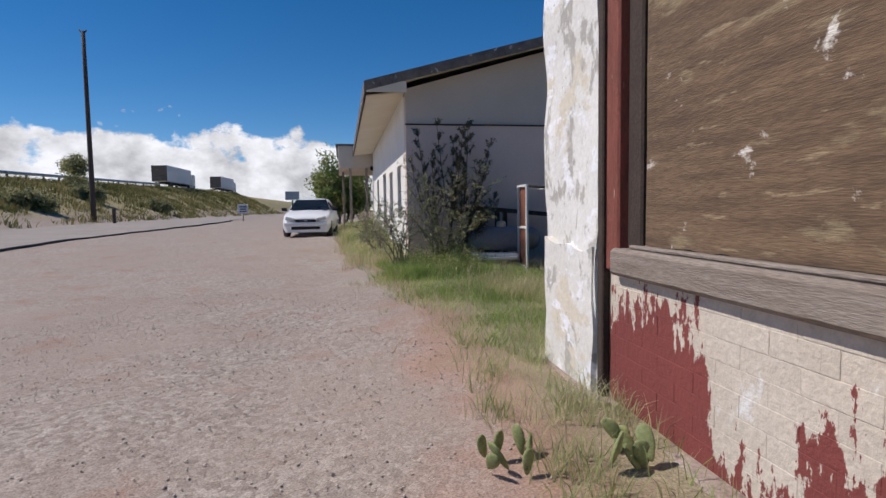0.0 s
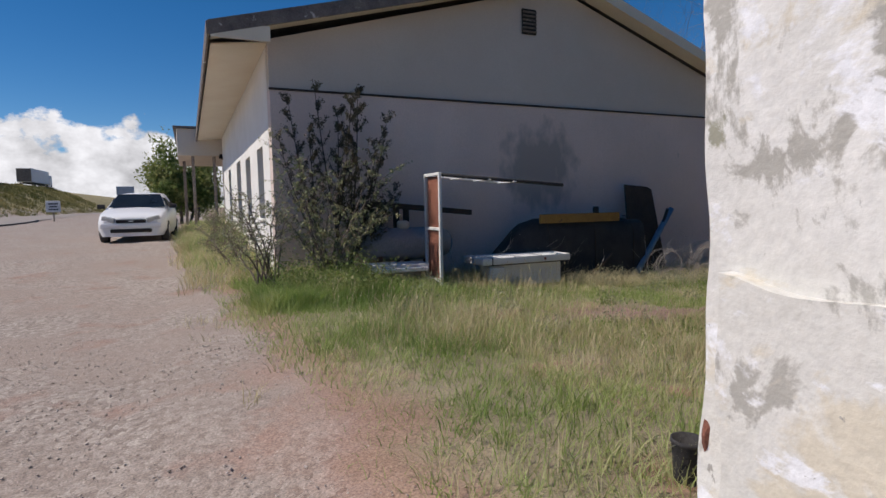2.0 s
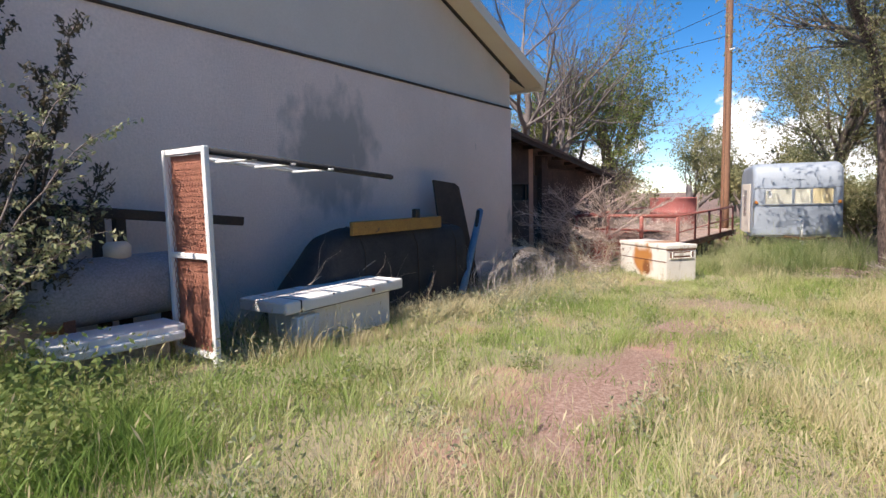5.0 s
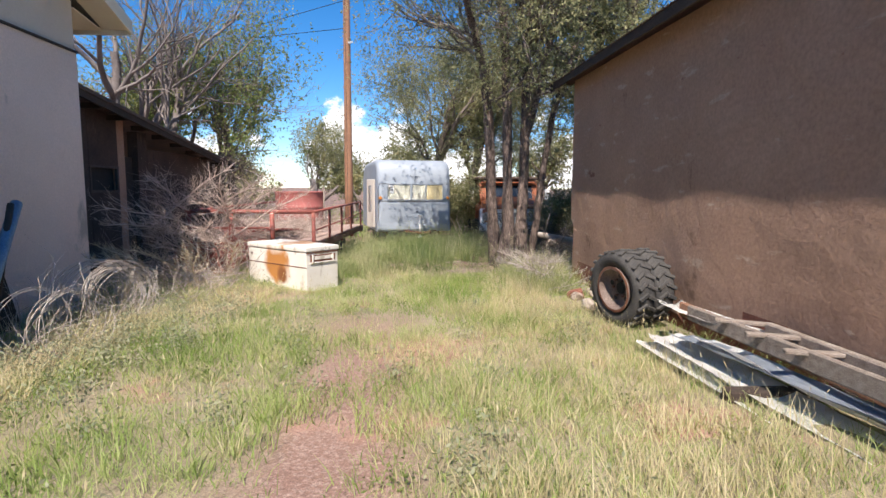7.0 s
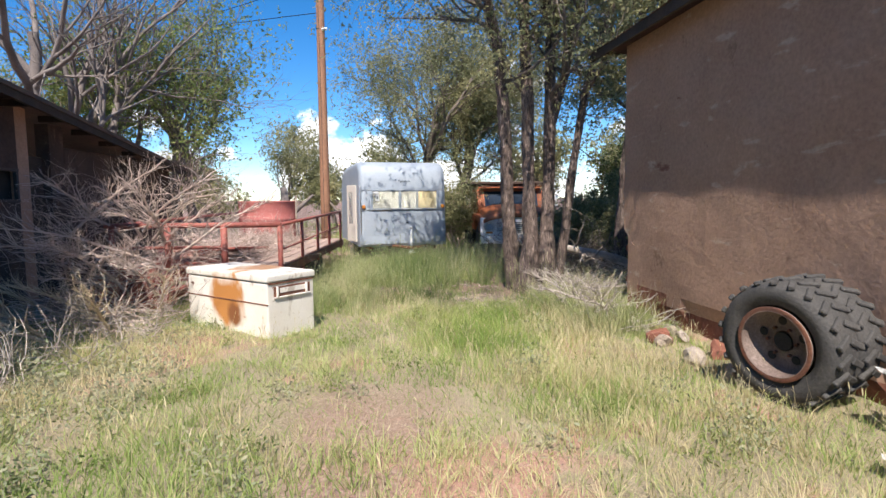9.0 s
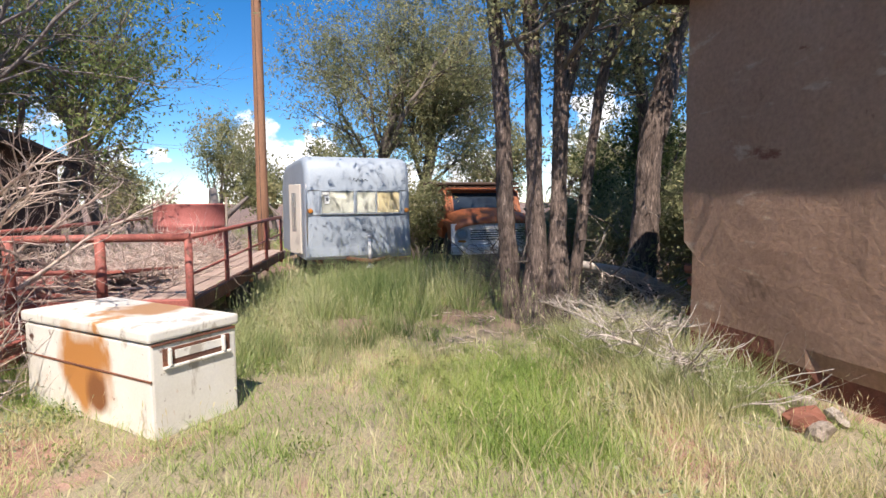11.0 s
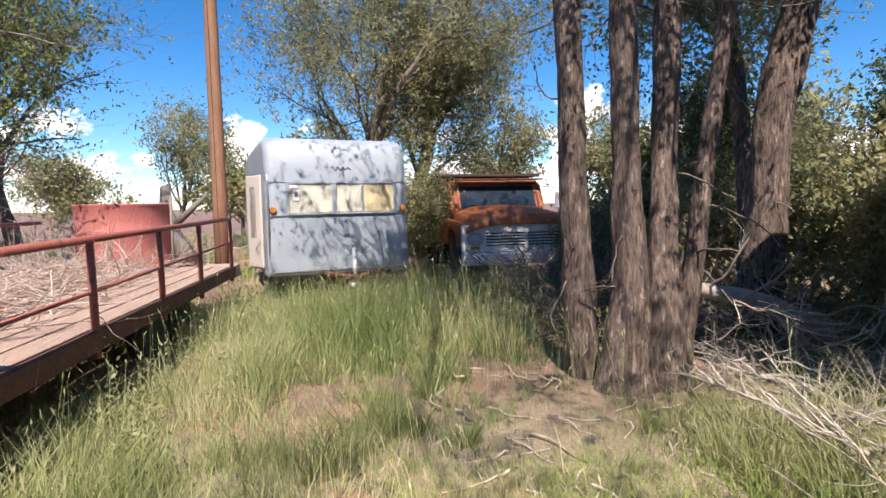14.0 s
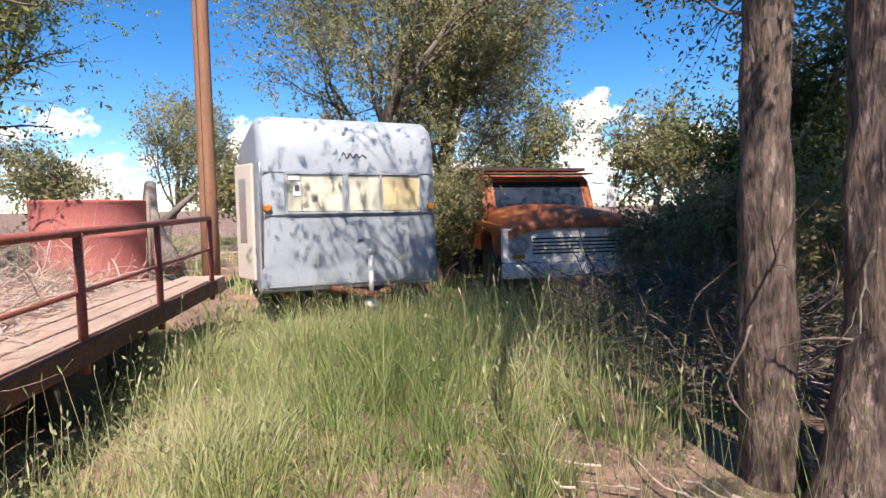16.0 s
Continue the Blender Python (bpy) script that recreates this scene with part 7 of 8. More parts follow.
def tufts(m, per, x0, x1, y0, y1, dens, seed, rad):
    """Blades gathered in tufts: their feet, and the ways that they lean, outwards."""
    g = np.random.RandomState(seed)
    c = np.column_stack([g.uniform(x0, x1, m), g.uniform(y0, y1, m)])
    c = c[g.uniform(0, 1, m) < np.clip(dens(c[:, 0], c[:, 1]), 0, 1)]
    size = np.repeat(g.uniform(0.5, 1.3, len(c)), per)
    off = g.normal(0, 1, (len(c) * per, 2)) * (rad * size)[:, None]
    way = np.column_stack([off / (np.linalg.norm(off, axis=1)[:, None] + 1e-6), np.zeros(len(off))])
    return np.repeat(c, per, 0) + off, way, size


def seed_heads(name, label, xy, h, material, seed):
    """Thin upright stalks, each with a slender nodding head."""
    g = np.random.RandomState(seed)
    n = len(xy)
    base = np.column_stack([xy, gz_all(xy[:, 0], xy[:, 1]) - 0.02])
    a = g.uniform(0, 2 * np.pi, n)
    side = np.column_stack([np.cos(a), np.sin(a), np.zeros(n)])
    tip = base + np.column_stack([g.normal(0.1, 0.16, n) * h, g.normal(0, 0.16, n) * h, h])
    up = (tip - base) / np.linalg.norm(tip - base, axis=1)[:, None]
    k = np.array([0.0011, 0.0009])
    head = g.uniform(0.03, 0.075, n)[:, None]
    droop = tip + up * head + np.column_stack([g.normal(0, 0.015, (n, 2)), np.full(n, -0.008)])
    mid = (tip + droop) / 2
    v = np.stack([base - side * k[0], base + side * k[0], tip + side * k[1], tip - side * k[1], tip, mid + side * 0.0045, droop, mid - side * 0.0045], 1).reshape(-1, 3)
    q = np.arange(n)[:, None] * 8
    f = np.concatenate([q + np.array([[0, 1, 2, 3]]), q + np.array([[4, 5, 6, 7]])], 1).reshape(-1, 4)
    return tagged(part(name, arrays(name, v, f, material), None), label, "grass", kind="stuff")


def blob(x, y, cx, cy, rx, ry):
    return np.exp(-((x - cx) / rx) ** 2 - ((y - cy) / ry) ** 2)


def nz2(x, y, s, k):
    """Cheap smooth noise over arrays, about -1 to 1."""
    x, y = x * s * 2.2, y * s * 2.2
    return 0.5 * (np.sin(x + 1.3 * np.sin(0.8 * y + k) + k) * np.cos(y + 1.1 * np.sin(1.1 * x - k)) + 0.6 * np.sin(1.9 * x - 1.4 * y + 2.3 * k) * np.sin(2.3 * y + 0.7 * x + k))


def bare(x, y):
    """How bare the ground is: wheel path, dug earth, under the elms."""
    v = blob(x, y, 4.3, 7.65, 0.9, 0.30) + 0.8 * blob(x, y, 5.7, 7.82, 1.0, 0.26) + 0.3 * blob(x, y, 5.7, 7.8, 0.5, 0.2) + 0.7 * blob(x, y, 7.2, 8.0, 0.7, 0.16) + 0.6 * blob(x, y, 8.9, 7.6, 0.8, 0.15) + 0.7 * blob(x, y, 6.7, 9.6, 1.1, 0.28) + 0.8 * blob(x, y, 7.8, 10.35, 0.9, 0.3) + 0.6 * blob(x, y, 9.1, 9.7, 0.5, 0.22)
    v += 0.9 * blob(x, y, 14.3, 6.15, 0.9, 0.45) + 0.9 * blob(x, y, 15.6, 5.2, 1.6, 0.8) + 0.7 * blob(x, y, 13.5, 6.7, 0.35, 0.18) + 0.4 * blob(x, y, 15.6, 6.9, 0.8, 0.4)
    v += 0.9 * blob(x, y, 13.9, 6.2, 0.75, 0.5)
    return v * (0.7 + 0.9 * nz2(x, y, 1.8, 5))


def edge_x(y):
    """Where the gravel gives way to weeds."""
    return np.interp(y, [-2, 2, 4, 6, 8, 10, 12, 16, 22], [1.1, 0.95, 0.78, 0.60, 0.34, 0.1, 0.0, -0.2, -0.4]) + 0.25 * nz2(0, y, 0.9, 2)


def inside(x, y):
    return ((x > AX - 0.03) & (y < SY + 0.042 * (x - SX) + 0.04) & (x < 12.7)) | ((x > 1.1) & (11.72 < y) & (x < 11.1))


def clear(x, y):
    """Thins tall grass towards bare ground and along the trodden way."""
    v = 1.4 * bare(x, y) + 0.55 * blob(x, y, 8.5, 7.7, 5.0, 0.55) + 0.6 * blob(x, y, 5.5, 9.4, 2.5, 0.7) + 0.9 * blob(x, y, 12.2, 6.7, 1.3, 0.6)
    return np.clip(1 - v, 0, 1) * np.clip(0.25 + (x - edge_x(y)) * 0.8, 0, 1)


def meadow(x, y):
    d = 0.92 + 0.4 * nz2(x, y, 0.8, 1) + 0.5 * blob(x, y, 12.0, 6.7, 1.5, 0.6) + 0.25 * nz2(x, y, 2.5, 9)
    d -= 1.5 * bare(x, y) + np.clip(x - 14.2, 0, 1) * (0.5 + 0.5 * nz2(x, y, 1.2, 44))
    e = x - edge_x(y)
    d = d * np.where(e < 0.5, 0.5 + 1.0 * e, 1.0) * np.where((y < AY + 0.3) & (x < AX), 0.10, 1.0)
    return np.clip(d, 0, 1) * (e > 0) * ~inside(x, y)


def heights(p, lo, hi, seed):
    g = np.random.RandomState(seed)
    k = 0.75 + 0.5 * nz2(p[:, 0], p[:, 1], 0.6, 3)
    return g.uniform(lo, hi, len(p)) * k


P = field(270000, 0.0, 19.5, -1.0, 12.0, meadow, 301)
blades("meadow_grass", "short mixed green and straw grass", P, heights(P, 0.06, 0.21, 1), np.full(len(P), 0.0026), 0.8, M_GRASS, 401)
P = field(150000, 0.0, 19.5, 4.0, 12.0, lambda x, y: meadow(x, y) * np.clip(0.15 + 1.6 * nz2(x, y, 0.45, 17) + 1.3 * blob(x, y, 12.0, 6.6, 1.4, 0.6) + blob(x, y, 6.8, 7.6, 2.5, 0.5) + blob(x, y, 6, 9.3, 2, 0.4) + 0.8 * blob(x, y, 2.6, 9.6, 1.2, 0.8), 0, 1), 302)
blades("green_grass", "bright green matted grass", P, heights(P, 0.08, 0.24, 2), np.full(len(P), 0.0028), 0.85, M_GRASS_GREEN, 402)
P = field(90000, 0.3, 14.0, 4.2, 11.0, lambda x, y: meadow(x, y) * np.clip(-0.1 - 0.5 * blob(x, y, 6.5, 7.9, 4, 0.9) + 0.9 * nz2(x, y, 0.5, 27) + 0.8 * blob(x, y, 8, 5.6, 5, 0.6) + blob(x, y, 12.6, 5.3, 1.2, 0.5) + 0.8 * blob(x, y, 4, 6.6, 1.8, 1.5) + 0.7 * blob(x, y, 9.2, 10.2, 1.8, 0.5), 0, 1), 303, 0.07)
blades("dry_grass", "tall dry straw-coloured grass", P, heights(P, 0.14, 0.42, 3), np.full(len(P), 0.0026), 0.55, M_GRASS_DRY, 403)
P = field(15000, 14.6, 20.5, 3.5, 9.2, lambda x, y: ~((x > 19.3) & (6.1 < y) & (y < 8.6)) * (0.9 * blob(x, y, 17.6, 7.0, 1.9, 1.3) + 0.6 * blob(x, y, 18.5, 5.0, 1.2, 1.2) + 0.5 * blob(x, y, 15.3, 7.6, 1.2, 0.5)), 304, 0.06, 75)
blades("tall_green_grass", "tall rank green grass before the camper", P, heights(P, 0.22, 0.75, 4), np.full(len(P), 0.0034), 0.7, M_GRASS_RANK, 404)
P = field(8000, 14.4, 20.0, 3.8, 9.0, lambda x, y: ~((x > 19.3) & (6.1 < y) & (y < 8.6)) * (0.8 * blob(x, y, 17.2, 7.0, 2.2, 1.5) + 0.5 * blob(x, y, 18.3, 5.0, 1.4, 1.2)), 320, 0.05, 40)
blades("seeding_grass", "pale seeding grass stalks among green grass", P, heights(P, 0.25, 0.85, 14), np.full(len(P), 0.0024), 0.7, M_GRASS_MIX, 420)
P = field(14000, 12.6, 18.8, 7.9, 9.1, lambda x, y: 0.55, 305, 0.075, 60)
blades("tall_grass", "tall seeding grass beside the flatbed", P, heights(P, 0.2, 0.55, 5), np.full(len(P), 0.003), 0.65, M_GRASS_MIX, 405)
P = field(26000, 0.4, 2.9, 8.8, 11.2, lambda x, y: (0.4 + 1.2 * nz2(x, y, 0.9, 6)) * (x > edge_x(y) + 0.4), 306, 0.09)
blades("bank_grass", "lush weeds under the shrub", P, heights(P, 0.12, 0.36, 6), np.full(len(P), 0.0036), 0.6, M_GRASS, 406)
P = field(30000, -1.0, 1.05, 11.5, 30.0, lambda x, y: (0.35 + 0.5 * nz2(x, y, 0.7, 14)) * (x > edge_x(y) - 0.2), 307, 0.12)
blades("verge_grass", "yellow-green verge grass by the white wall", P, heights(P, 0.15, 0.5, 7), np.full(len(P), 0.005), 0.6, M_GRASS, 407)
P = field(26000, -1.0, 1.05, 11.0, 30.0, lambda x, y: (0.5 + 0.5 * nz2(x, y, 0.8, 19)) * (x > edge_x(y) - 0.3), 321, 0.10)
blades("verge_straw", "dry straw grass by the white wall", P, heights(P, 0.12, 0.45, 17), np.full(len(P), 0.005), 0.7, M_GRASS_DRY, 421)
P, way, size = tufts(8500, 24, 0.3, 14.4, 4.3, 11.3, lambda x, y: meadow(x, y) * (0.40 + 0.6 * nz2(x, y, 0.7, 41)) * clear(x, y), 330, 0.032)
blades("grass_tufts", "mixed green and straw grass tufts", P, heights(P, 0.08, 0.23, 21) * size, np.full(len(P), 0.0025), 0.75, M_GRASS, 430, way)
P, way, size = tufts(4600, 24, 0.2, 14.4, 4.3, 11.3, lambda x, y: meadow(x, y) * (0.10 + 0.7 * nz2(x, y, 0.55, 27) + 0.5 * blob(x, y, 8.5, 5.7, 5, 0.7) + 0.3 * blob(x, y, 3.5, 7, 2, 2)) * clear(x, y), 331, 0.036)
blades("straw_tufts", "dry straw-coloured grass tufts", P, heights(P, 0.10, 0.29, 22) * size, np.full(len(P), 0.0023), 0.8, M_GRASS_DRY, 431, way)
P, way, size = tufts(560, 60, 0.6, 2.3, 8.9, 11.0, lambda x, y: (0.35 + 0.9 * nz2(x, y, 0.9, 6)) * (x > edge_x(y) + 0.3), 332, 0.06)
blades("weed_tufts", "tall green weeds under the shrub", P, heights(P, 0.16, 0.40, 23) * size, np.full(len(P), 0.0034), 0.6, M_GRASS_GREEN, 432, way)
P, way, size = tufts(230, 60, 13.4, 19.2, 5.6, 8.9, lambda x, y: (0.75 * blob(x, y, 16.6, 7.3, 2.4, 1.3) + 0.5 * blob(x, y, 14.3, 7.5, 0.9, 0.6)) * (1.0 + nz2(x, y, 0.9, 3)) * (1 - np.clip(bare(x, y), 0, 1)), 333, 0.05)
blades("rank_tufts", "tall rank green grass tufts before the camper", P, heights(P, 0.28, 0.70, 24) * size, np.full(len(P), 0.0036), 0.65, M_GRASS_RANK, 433, way)
P, way, size = tufts(200, 40, 10.9, 13.2, 4.75, 5.7, lambda x, y: 0.7 + 0 * x, 334, 0.05)
blades("wall_straw_tufts", "tall dry grass among the dead branches", P, heights(P, 0.25, 0.55, 25) * size, np.full(len(P), 0.0026), 0.6, M_GRASS_MIX, 434, way)
P = field(60000, 10.6, 13.4, 5.9, 7.5, lambda x, y: 1.2 * blob(x, y, 12.0, 6.7, 1.1, 0.55) * (0.8 + 0.3 * nz2(x, y, 2.0, 4)), 337)
blades("lawn_patch", "low bright green matted grass", P, heights(P, 0.05, 0.13, 28), np.full(len(P), 0.0026), 1.1, M_GRASS_LAWN, 437)
P, way, size = tufts(420, 26, 3.5, 9.6, 10.0, 10.95, lambda x, y: 0.75 * ((y < 10.32) | (x > 5.8)), 338, 0.045)
blades("wall_straw", "pale dry weeds before the gable wall", P, heights(P, 0.14, 0.42, 29) * size, np.full(len(P), 0.0026), 0.6, M_GRASS_DRY, 438, way)
P = field(5500, 1.0, 14.0, 4.6, 10.6, lambda x, y: meadow(x, y) * (0.45 + 0.8 * nz2(x, y, 0.6, 33) + 0.7 * blob(x, y, 3.6, 6.8, 1.8, 1.6)), 335)
seed_heads("seeding_stalks", "slender pale seeding grass stalks", P, heights(P, 0.22, 0.46, 26) * np.interp(P[:, 0], [4.5, 7], [1.2, 0.8]), M_GRASS_DRY, 435)
P = field(2200, 12.8, 19.0, 5.2, 9.0, lambda x, y: 0.6 + 0.5 * nz2(x, y, 0.8, 8), 336)
seed_heads("seeding_stalks", "tall seeding stalks before the camper", P, heights(P, 0.45, 0.95, 27), M_GRASS_MIX, 436)
P = field(9000, 1.3, 11.2, 10.8, 11.65, lambda x, y: 0.5, 308, 0.1)
blades("wall_weeds", "dry weeds along the gable wall", P, heights(P, 0.2, 0.5, 8), np.full(len(P), 0.003), 0.5, M_GRASS_DRY, 408)
P = field(30000, 19.0, 40.0, -6.0, 26.0, lambda x, y: 0.7 * ~(((19.3 < x) & (x < 23.6) & (6.0 < y) & (y < 8.8)) | ((20 < x) & (x < 26.5) & (2.9 < y) & (y < 5.4))), 309, 0.15)
blades("far_grass", "dry yard grass under the far trees", P, heights(P, 0.2, 0.5, 9), np.full(len(P), 0.012), 0.5, M_GRASS, 409)
P = field(45000, -32.5, -18.8, 8, 150, lambda x, y: 0.9, 310, 0.5)
blades("hill_grass", "tawny grass on the highway embankment", P, heights(P, 0.3, 0.75, 10), np.full(len(P), 0.04), 0.4, M_HILL_GRASS, 410)
P = field(14000, -2.2, 1.4, -0.5, 9.5, lambda x, y: (1.4 * nz2(x, y, 0.8, 31) + blob(x, y, 0.05, 2.75, 0.12, 0.12) + blob(x, y, 0.6, 6.1, 0.35, 0.3) + blob(x, y, 0.85, 3.3, 0.3, 0.9) - 0.45 - 0.5 * (x < -0.4)) * ~inside(x, y), 311, 0.05)
blades("gravel_tufts", "sparse dry tufts in the gravel", P, heights(P, 0.08, 0.26, 11), np.full(len(P), 0.0026), 0.7, M_GRASS_DRY, 411)
P = field(4200, 0.7, 1.40, 1.6, 4.6, lambda x, y: 0.1 + 0.65 * (nz2(x, y, 2.2, 8) > 0.0), 312, 0.05, 50)
blades("footing_weeds", "green and dry weeds along the white footing", P, heights(P, 0.08, 0.28, 12), np.full(len(P), 0.0024), 0.7, M_GRASS_MIX, 412)


# broad-leaved weeds
def weeds(name, label, spots, mt, seed, size=0.016, n=150, r=0.15, h=0.22):
    g = np.random.RandomState(seed)
    c = []
    for x, y in spots:
        m = int(n * g.uniform(0.6, 1.3))
        q = g.normal(0, 1, (m, 3)) * (r * 0.6, r * 0.6, 1)
        q[:, 2] = np.abs(g.normal(0, h * 0.5, m)) + 0.02
        c.append(q + (x, y, gz(x, y)))
    tagged(part(name, leaf_mesh(name, np.concatenate(c), size, mt, g), None), label, "weeds", kind="stuff")


gw = np.random.RandomState(12)
weeds("sage_weeds", "grey-green leafy weeds", [(gw.uniform(6.2, 10.5), gw.uniform(9.4, 10.9)) for _ in range(60)] + [(gw.uniform(2, 12), gw.uniform(5.2, 10.4)) for _ in range(45)], M_LEAF_SAGE, 1)
weeds("green_weeds", "low green leafy weeds", [(gw.uniform(1.2, 5), gw.uniform(8.8, 10.8)) for _ in range(60)] + [(gw.uniform(2, 13), gw.uniform(5.5, 10)) for _ in range(60)] + [(gw.uniform(15, 19), gw.uniform(5, 8.5)) for _ in range(50)], M_LEAF_GREEN, 2, 0.013, 110, 0.12, 0.12)


weeds("broad_weeds", "knee-high broad-leaved green weeds under the shrub", [(gw.uniform(0.9, 2.3), gw.uniform(9.0, 10.7)) for _ in range(45)], M_LEAF_GREEN, 3, 0.021, 150, 0.13, 0.36)
weeds("broad_weeds", "leafy weeds by the elm and flatbed", [(gw.uniform(13.2, 18.8), gw.uniform(8.2, 9.0)) for _ in range(22)] + [(gw.uniform(15.5, 18.8), gw.uniform(5.2, 7.6)) for _ in range(26)], M_LEAF_PALE, 4, 0.018, 90, 0.12, 0.40)


def prickly_pear(x, y, seed, pads):
    t = thing("prickly_pear", "low prickly pear cactus with yellow-green pads", "cactus", pose(x, y, gz(x, y)))
    rr = random.Random(seed)
    for k in range(pads):
        w, h = rr.uniform(0.035, 0.06), rr.uniform(0.05, 0.08)
        b = bmesh.new()
        bmesh.ops.create_uvsphere(b, u_segments=14, v_segments=8, radius=1, matrix=Matrix.Diagonal((w, 0.014, h, 1)))
        for v in b.verts:
            v.co.x *= 0.75 + 0.3 * (v.co.z / h)
        for f in b.faces:
            f.smooth = True
        o = part("pad", b, M_CACTUS, t)
        o.location = (rr.uniform(-0.12, 0.12), rr.uniform(-0.1, 0.1), h * rr.uniform(0.6, 1.5))
        o.rotation_euler = (rr.uniform(-0.6, 0.6), rr.uniform(-0.6, 0.6), rr.uniform(0, 3))


prickly_pear(0.66, 2.45, 1, 5)
prickly_pear(1.18, 2.22, 2, 7)
prickly_pear(0.58, 2.2, 3, 3)

# stones fallen from the mud wall, and gravel pebbles
rs = random.Random(77)


def rock(size, seed):
    b = bmesh.new()
    bmesh.ops.create_icosphere(b, subdivisions=2, radius=size)
    for v in b.verts:
        v.co *= 1 + 0.45 * noise.noise(v.co / size * 1.3 + Vector((seed, 0, 0)))
        v.co.z *= 0.6
    return b


for k in range(26):
    x = rs.uniform(9.2, 12.4)
    y = 4.12 + 0.042 * x + rs.uniform(0.12, 0.55)
    s = tagged(part("rubble_stone", rock(rs.uniform(0.05, 0.14), k), M_STONE if k % 3 else M_ADOBE_RAW), "pale rubble stone fallen at the wall foot", "stone", "rubble at the wall foot")
    s.location = (x, y, gz(x, y) + 0.03)
    s.rotation_euler = (rs.random(), rs.random(), rs.random() * 6)
gp = np.random.RandomState(3)
n = 11000
px = np.column_stack([gp.uniform(-4, 0.8, n), gp.uniform(0.8, 9, n)])
oct_v = np.array([(1, 0, 0), (0, 1, 0), (-1, 0, 0), (0, -1, 0), (0, 0, 0.7), (0, 0, -0.7)])
oct_f = np.array([(0, 1, 4), (1, 2, 4), (2, 3, 4), (3, 0, 4), (1, 0, 5), (2, 1, 5), (3, 2, 5), (0, 3, 5)])
sc = (0.004 + 0.0075 * gp.uniform(0, 1, n) ** 4)[:, None, None]
pv = oct_v[None] * sc * gp.uniform(0.6, 1.4, (n, 6, 1)) + np.column_stack([px, [gz(a, b) + 0.008 for a, b in px]])[:, None, :]
pf = (oct_f[None] + np.arange(n)[:, None, None] * 6).reshape(-1, 3)
M_PEBBLE = mat("gravel_pebble", (0.52, 0.45, 0.40), (0.40, 0.33, 0.29), 30, 0.95, bump=0.2, island=0.3)
tagged(part("pebbles", arrays("pebbles", pv.reshape(-1, 3), pf, M_PEBBLE), None), "loose grey and pink gravel pebbles", "gravel", kind="stuff")


# ---- clouds far off ----
def cloud_material():
    m = bpy.data.materials.new("cumulus_cloud")
    m.use_nodes = True
    n, l = m.node_tree.nodes, m.node_tree.links
    n.remove(n["Principled BSDF"])
    tc = n.new("ShaderNodeTexCoord")
    sep = n.new("ShaderNodeSeparateXYZ")
    l.new(tc.outputs["UV"], sep.inputs[0])

    def math_node(op, a, b=0.0, c=None):
        x = n.new("ShaderNodeMath")
        x.operation = op
        for s, v in zip(x.inputs, (a, b) if c is None else (a, b, c)):
            if isinstance(v, float):
                s.default_value = v
            else:
                l.new(v, s)
        return x.outputs[0]

    def nt(scale, detail, sx=1.0, sy=1.0, off=0.0):
        mp = n.new("ShaderNodeMapping")
        mp.inputs["Scale"].default_value = (sx, sy, 1)
        mp.inputs["Location"].default_value = (off, off * 0.7, 0)
        l.new(tc.outputs["UV"], mp.inputs[0])
        x = n.new("ShaderNodeTexNoise")
        x.inputs["Scale"].default_value, x.inputs["Detail"].default_value, x.inputs["Roughness"].default_value = scale, detail, 0.58
        l.new(mp.outputs[0], x.inputs["Vector"])
        return x.outputs["Fac"]

    h = sep.outputs["Y"]
    mass = nt(1.0, 9.0, 28.0, 2.3, 1.7)          # heaped cumulus, wider than high
    cells = nt(1.0, 5.0, 110.0, 9.0, 5.0)
    dens = math_node("ADD", mass, math_node("MULTIPLY", math_node("SUBTRACT", cells, 0.5), 0.22))
    dens = math_node("SUBTRACT", dens, math_node("MULTIPLY", math_node("ABSOLUTE", math_node("SUBTRACT", h, 0.14)), 0.42))
    mr = n.new("ShaderNodeMapRange")
    mr.inputs[1].default_value, mr.inputs[2].default_value = 0.455, 0.50
    l.new(dens, mr.inputs[0])
    shade = n.new("ShaderNodeMapRange")
    shade.inputs[1].default_value, shade.inputs[2].default_value = 0.36, 0.62
    shade.inputs[3].default_value, shade.inputs[4].default_value = 0.52, 1.0
    l.new(nt(1.0, 6.0, 70.0, 6.0, 3.02), shade.inputs[0])
    em = n.new("ShaderNodeEmission")
    em.inputs["Color"].default_value = (0.93, 0.96, 1.0, 1)
    l.new(math_node("MULTIPLY", shade.outputs[0], 1.05), em.inputs["Strength"])
    tr = n.new("ShaderNodeBsdfTransparent")
    mx = n.new("ShaderNodeMixShader")
    l.new(mr.outputs[0], mx.inputs[0])
    l.new(tr.outputs[0], mx.inputs[1])
    l.new(em.outputs[0], mx.inputs[2])
    l.new(mx.outputs[0], n["Material Output"].inputs["Surface"])
    return m


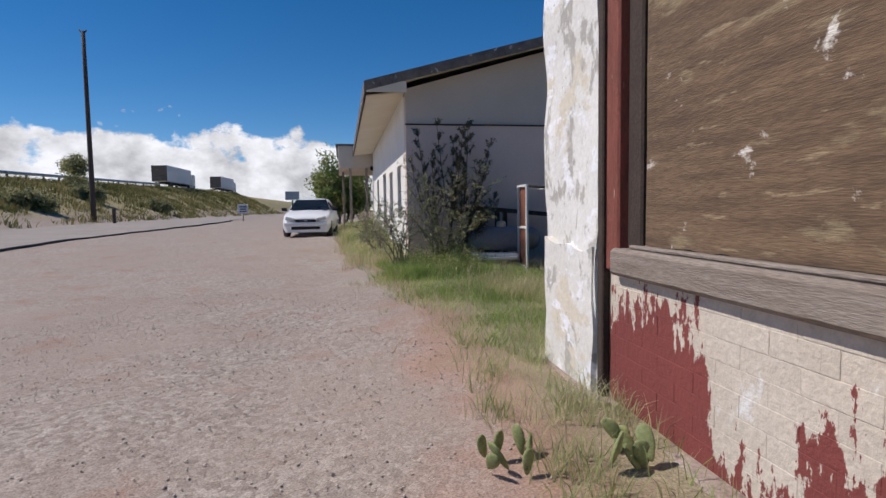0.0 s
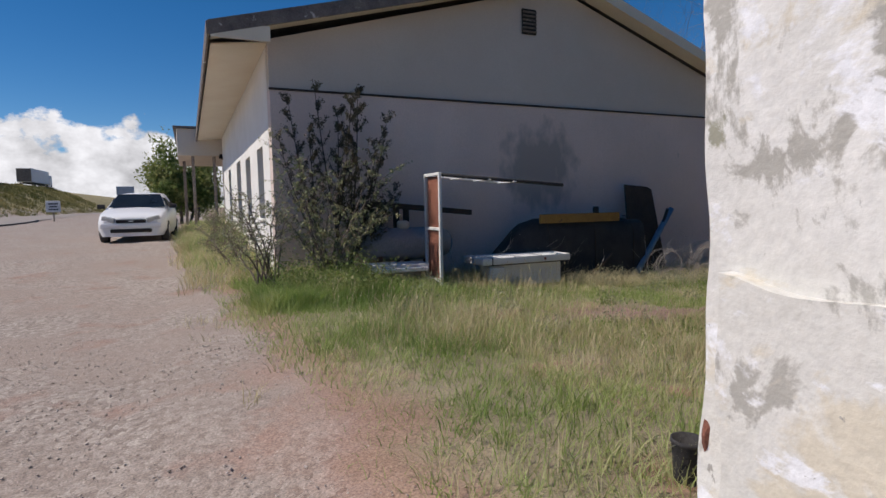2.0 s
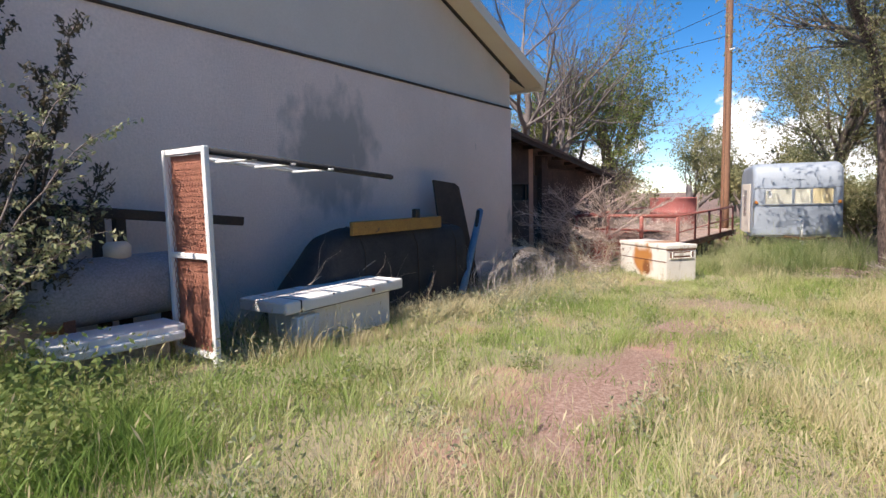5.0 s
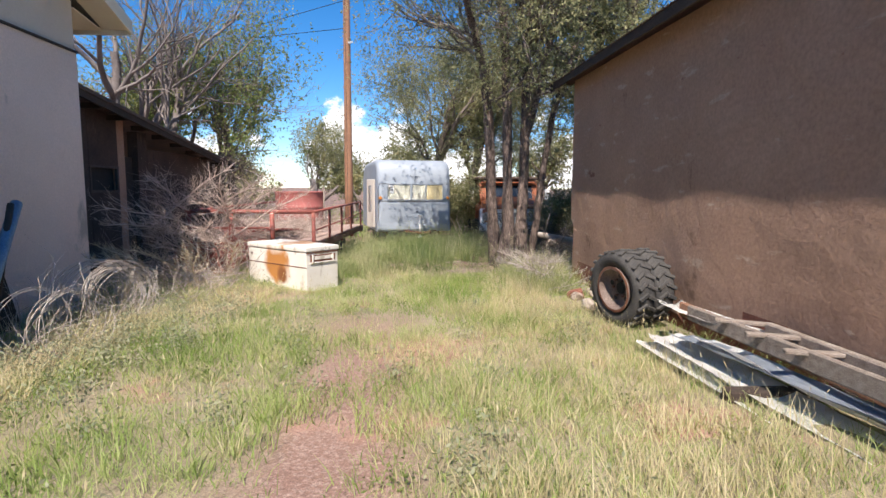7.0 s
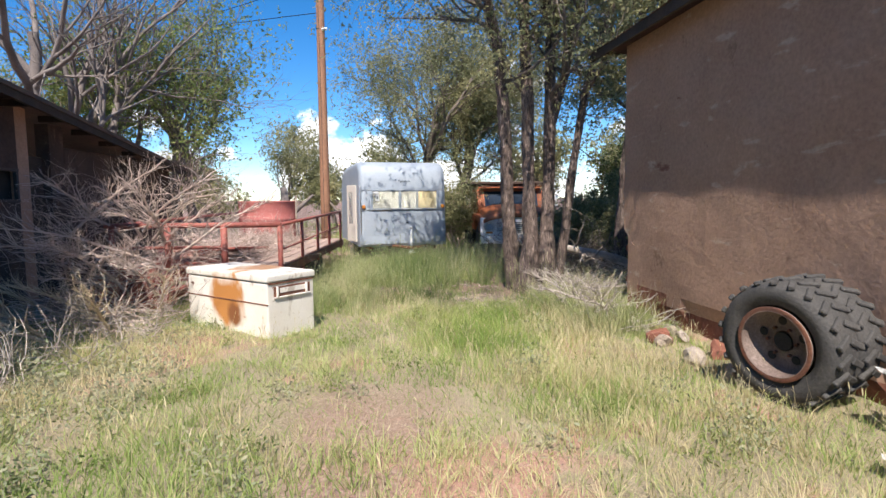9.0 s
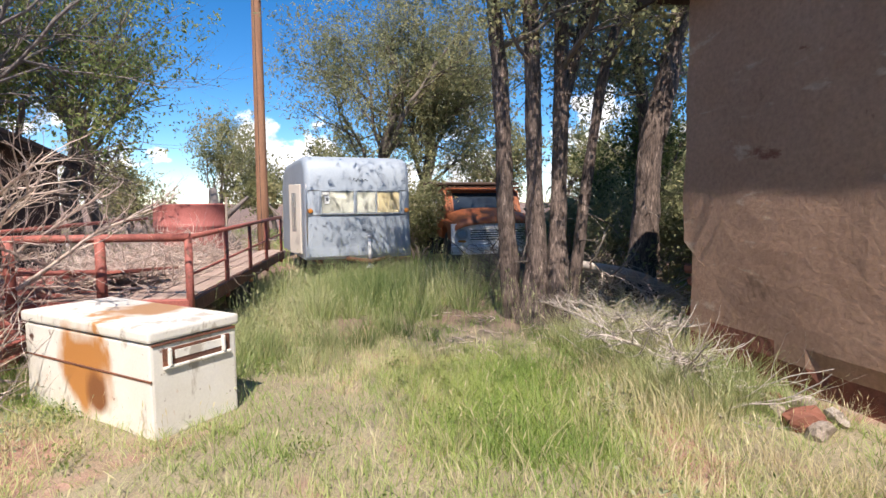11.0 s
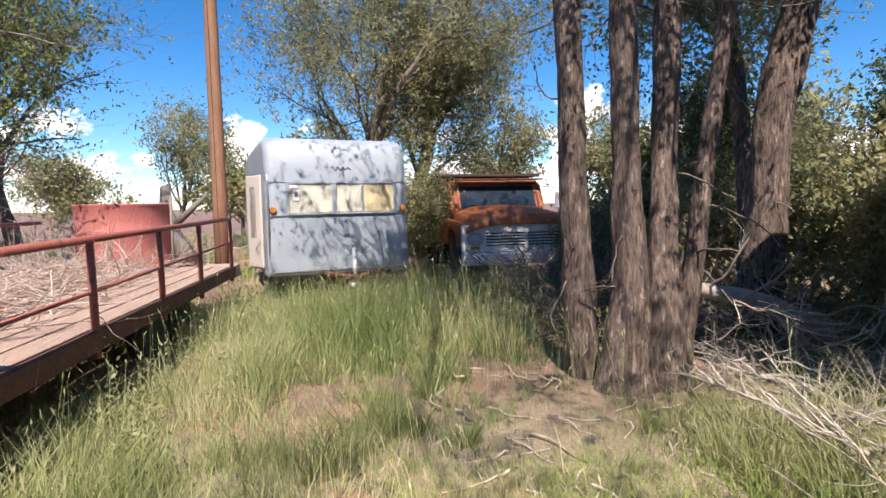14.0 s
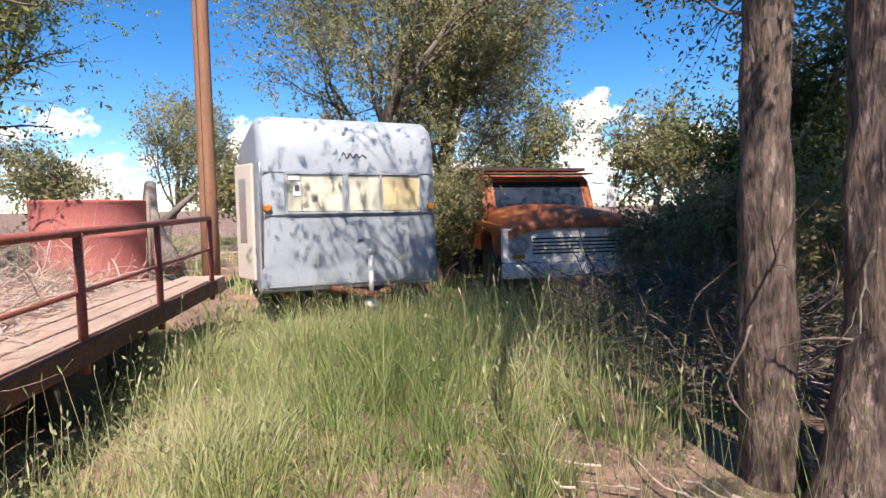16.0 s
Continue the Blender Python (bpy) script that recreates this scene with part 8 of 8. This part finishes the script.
def cloud_bank():
    R, H, N = 2200.0, 900.0, 120
    me = bpy.data.meshes.new("cloud_backdrop")
    vs, fs, uv = [], [], []
    for i in range(N + 1):
        a = 2 * math.pi * i / N
        for j in range(2):
            vs.append((R * math.cos(a), R * math.sin(a), 5 + H * j))
            uv.append((i / N, j))
    for i in range(N):
        fs.append((2 * i, 2 * i + 2, 2 * i + 3, 2 * i + 1))
    me.from_pydata(vs, [], fs)
    lay = me.uv_layers.new(name="UVMap")
    for p in me.polygons:
        for li in p.loop_indices:
            lay.data[li].uv = uv[me.loops[li].vertex_index]
    me.materials.append(cloud_material())
    tagged(part("backdrop_clouds", me, None), "white cumulus clouds low over the horizon", "clouds", kind="structure")


cloud_bank()


# ---- painted brickwork under the boarded window ----
def red_paint_nodes(m):
    """Old red paint surviving in ragged patches low on the cream wall."""
    n, l = m.node_tree.nodes, m.node_tree.links
    bs = n["Principled BSDF"]
    src = bs.inputs["Base Color"].links[0].from_socket
    geo = n.new("ShaderNodeNewGeometry")
    sep = n.new("ShaderNodeSeparateXYZ")
    l.new(geo.outputs["Position"], sep.inputs[0])

    def noise_at(scale, st):
        mp = n.new("ShaderNodeMapping")
        mp.inputs["Scale"].default_value = st
        l.new(geo.outputs["Position"], mp.inputs[0])
        x = n.new("ShaderNodeTexNoise")
        x.inputs["Scale"].default_value, x.inputs["Detail"].default_value, x.inputs["Roughness"].default_value = scale, 7.0, 0.68
        l.new(mp.outputs[0], x.inputs["Vector"])
        return x.outputs["Fac"]

    top = n.new("ShaderNodeFloatCurve")          # height of the red along the wall
    cv = top.mapping.curves[0]
    for k, p in enumerate(((0.0, 0.40), (0.24, 0.34), (0.36, 0.18), (0.46, 0.16), (0.56, 0.55), (0.70, 0.74), (0.80, 0.66), (1.0, 0.56))):
        if k < 2:
            cv.points[k].location = p if k == 0 else (1.0, 0.66)
        elif k < 8:
            cv.points.new(*(((0.36, 0.30), (0.48, 0.52), (0.575, 0.20), (0.655, 0.20), (0.73, 0.74), (0.86, 0.80))[k - 2]))
    top.mapping.update()
    mr = n.new("ShaderNodeMapRange")
    mr.inputs[1].default_value, mr.inputs[2].default_value = 0.0, 3.0
    l.new(sep.outputs["Y"], mr.inputs[0])
    l.new(mr.outputs[0], top.inputs[1])

    def m2(op, a, b):
        x = n.new("ShaderNodeMath")
        x.operation = op
        for s, v in zip(x.inputs, (a, b)):
            if isinstance(v, float):
                s.default_value = v
            else:
                l.new(v, s)
        return x.outputs[0]

    d = m2("SUBTRACT", top.outputs[0], sep.outputs["Z"])
    d = m2("ADD", d, m2("MULTIPLY", m2("SUBTRACT", noise_at(13.0, (1, 1, 0.4)), 0.5), 1.7))
    edge = n.new("ShaderNodeMapRange")
    edge.inputs[1].default_value, edge.inputs[2].default_value = -0.01, 0.02
    l.new(d, edge.inputs[0])
    mix = n.new("ShaderNodeMix")
    mix.data_type = "RGBA"
    l.new(edge.outputs[0], mix.inputs[0])
    l.new(src, mix.inputs[6])
    rc = n.new("ShaderNodeMix")
    rc.data_type = "RGBA"
    rc.inputs[6].default_value, rc.inputs[7].default_value = (0.26, 0.06, 0.05, 1), (0.16, 0.04, 0.036, 1)
    l.new(noise_at(3.0, (1, 1, 1)), rc.inputs[0])
    l.new(rc.outputs[2], mix.inputs[7])
    l.new(mix.outputs[2], bs.inputs["Base Color"])


red_paint_nodes(M_BRICK_PAINT)
brick_me = {}
course = 0
z = 0.145
while z < 0.84:
    off = 0.15 if course % 2 else 0.0
    y = -2.4 + off
    while y < 2.99:
        y1 = min(y + 0.2935, 2.995)
        w = round(y1 - y, 3)
        if w > 0.04:
            if w not in brick_me:
                bb = box(0.1, w - 0.0035, 0.0935, (0, 0, 0), 0.0015)
                brick_me[w] = bpy.data.meshes.new("brick")
                bb.to_mesh(brick_me[w])
                bb.free()
                brick_me[w].materials.append(M_BRICK_PAINT)
            o = part("brick", brick_me[w], None, front)
            o.location = (0.088 + 0.003 * random.random(), (y + y1) / 2, z)
        y += 0.296
    z += 0.096
    course += 1
part("mortar_bed", box(0.08, 5.38, 0.76, (0.0815, 0.3, 0.12)), M_BRICK_PAINT, front)
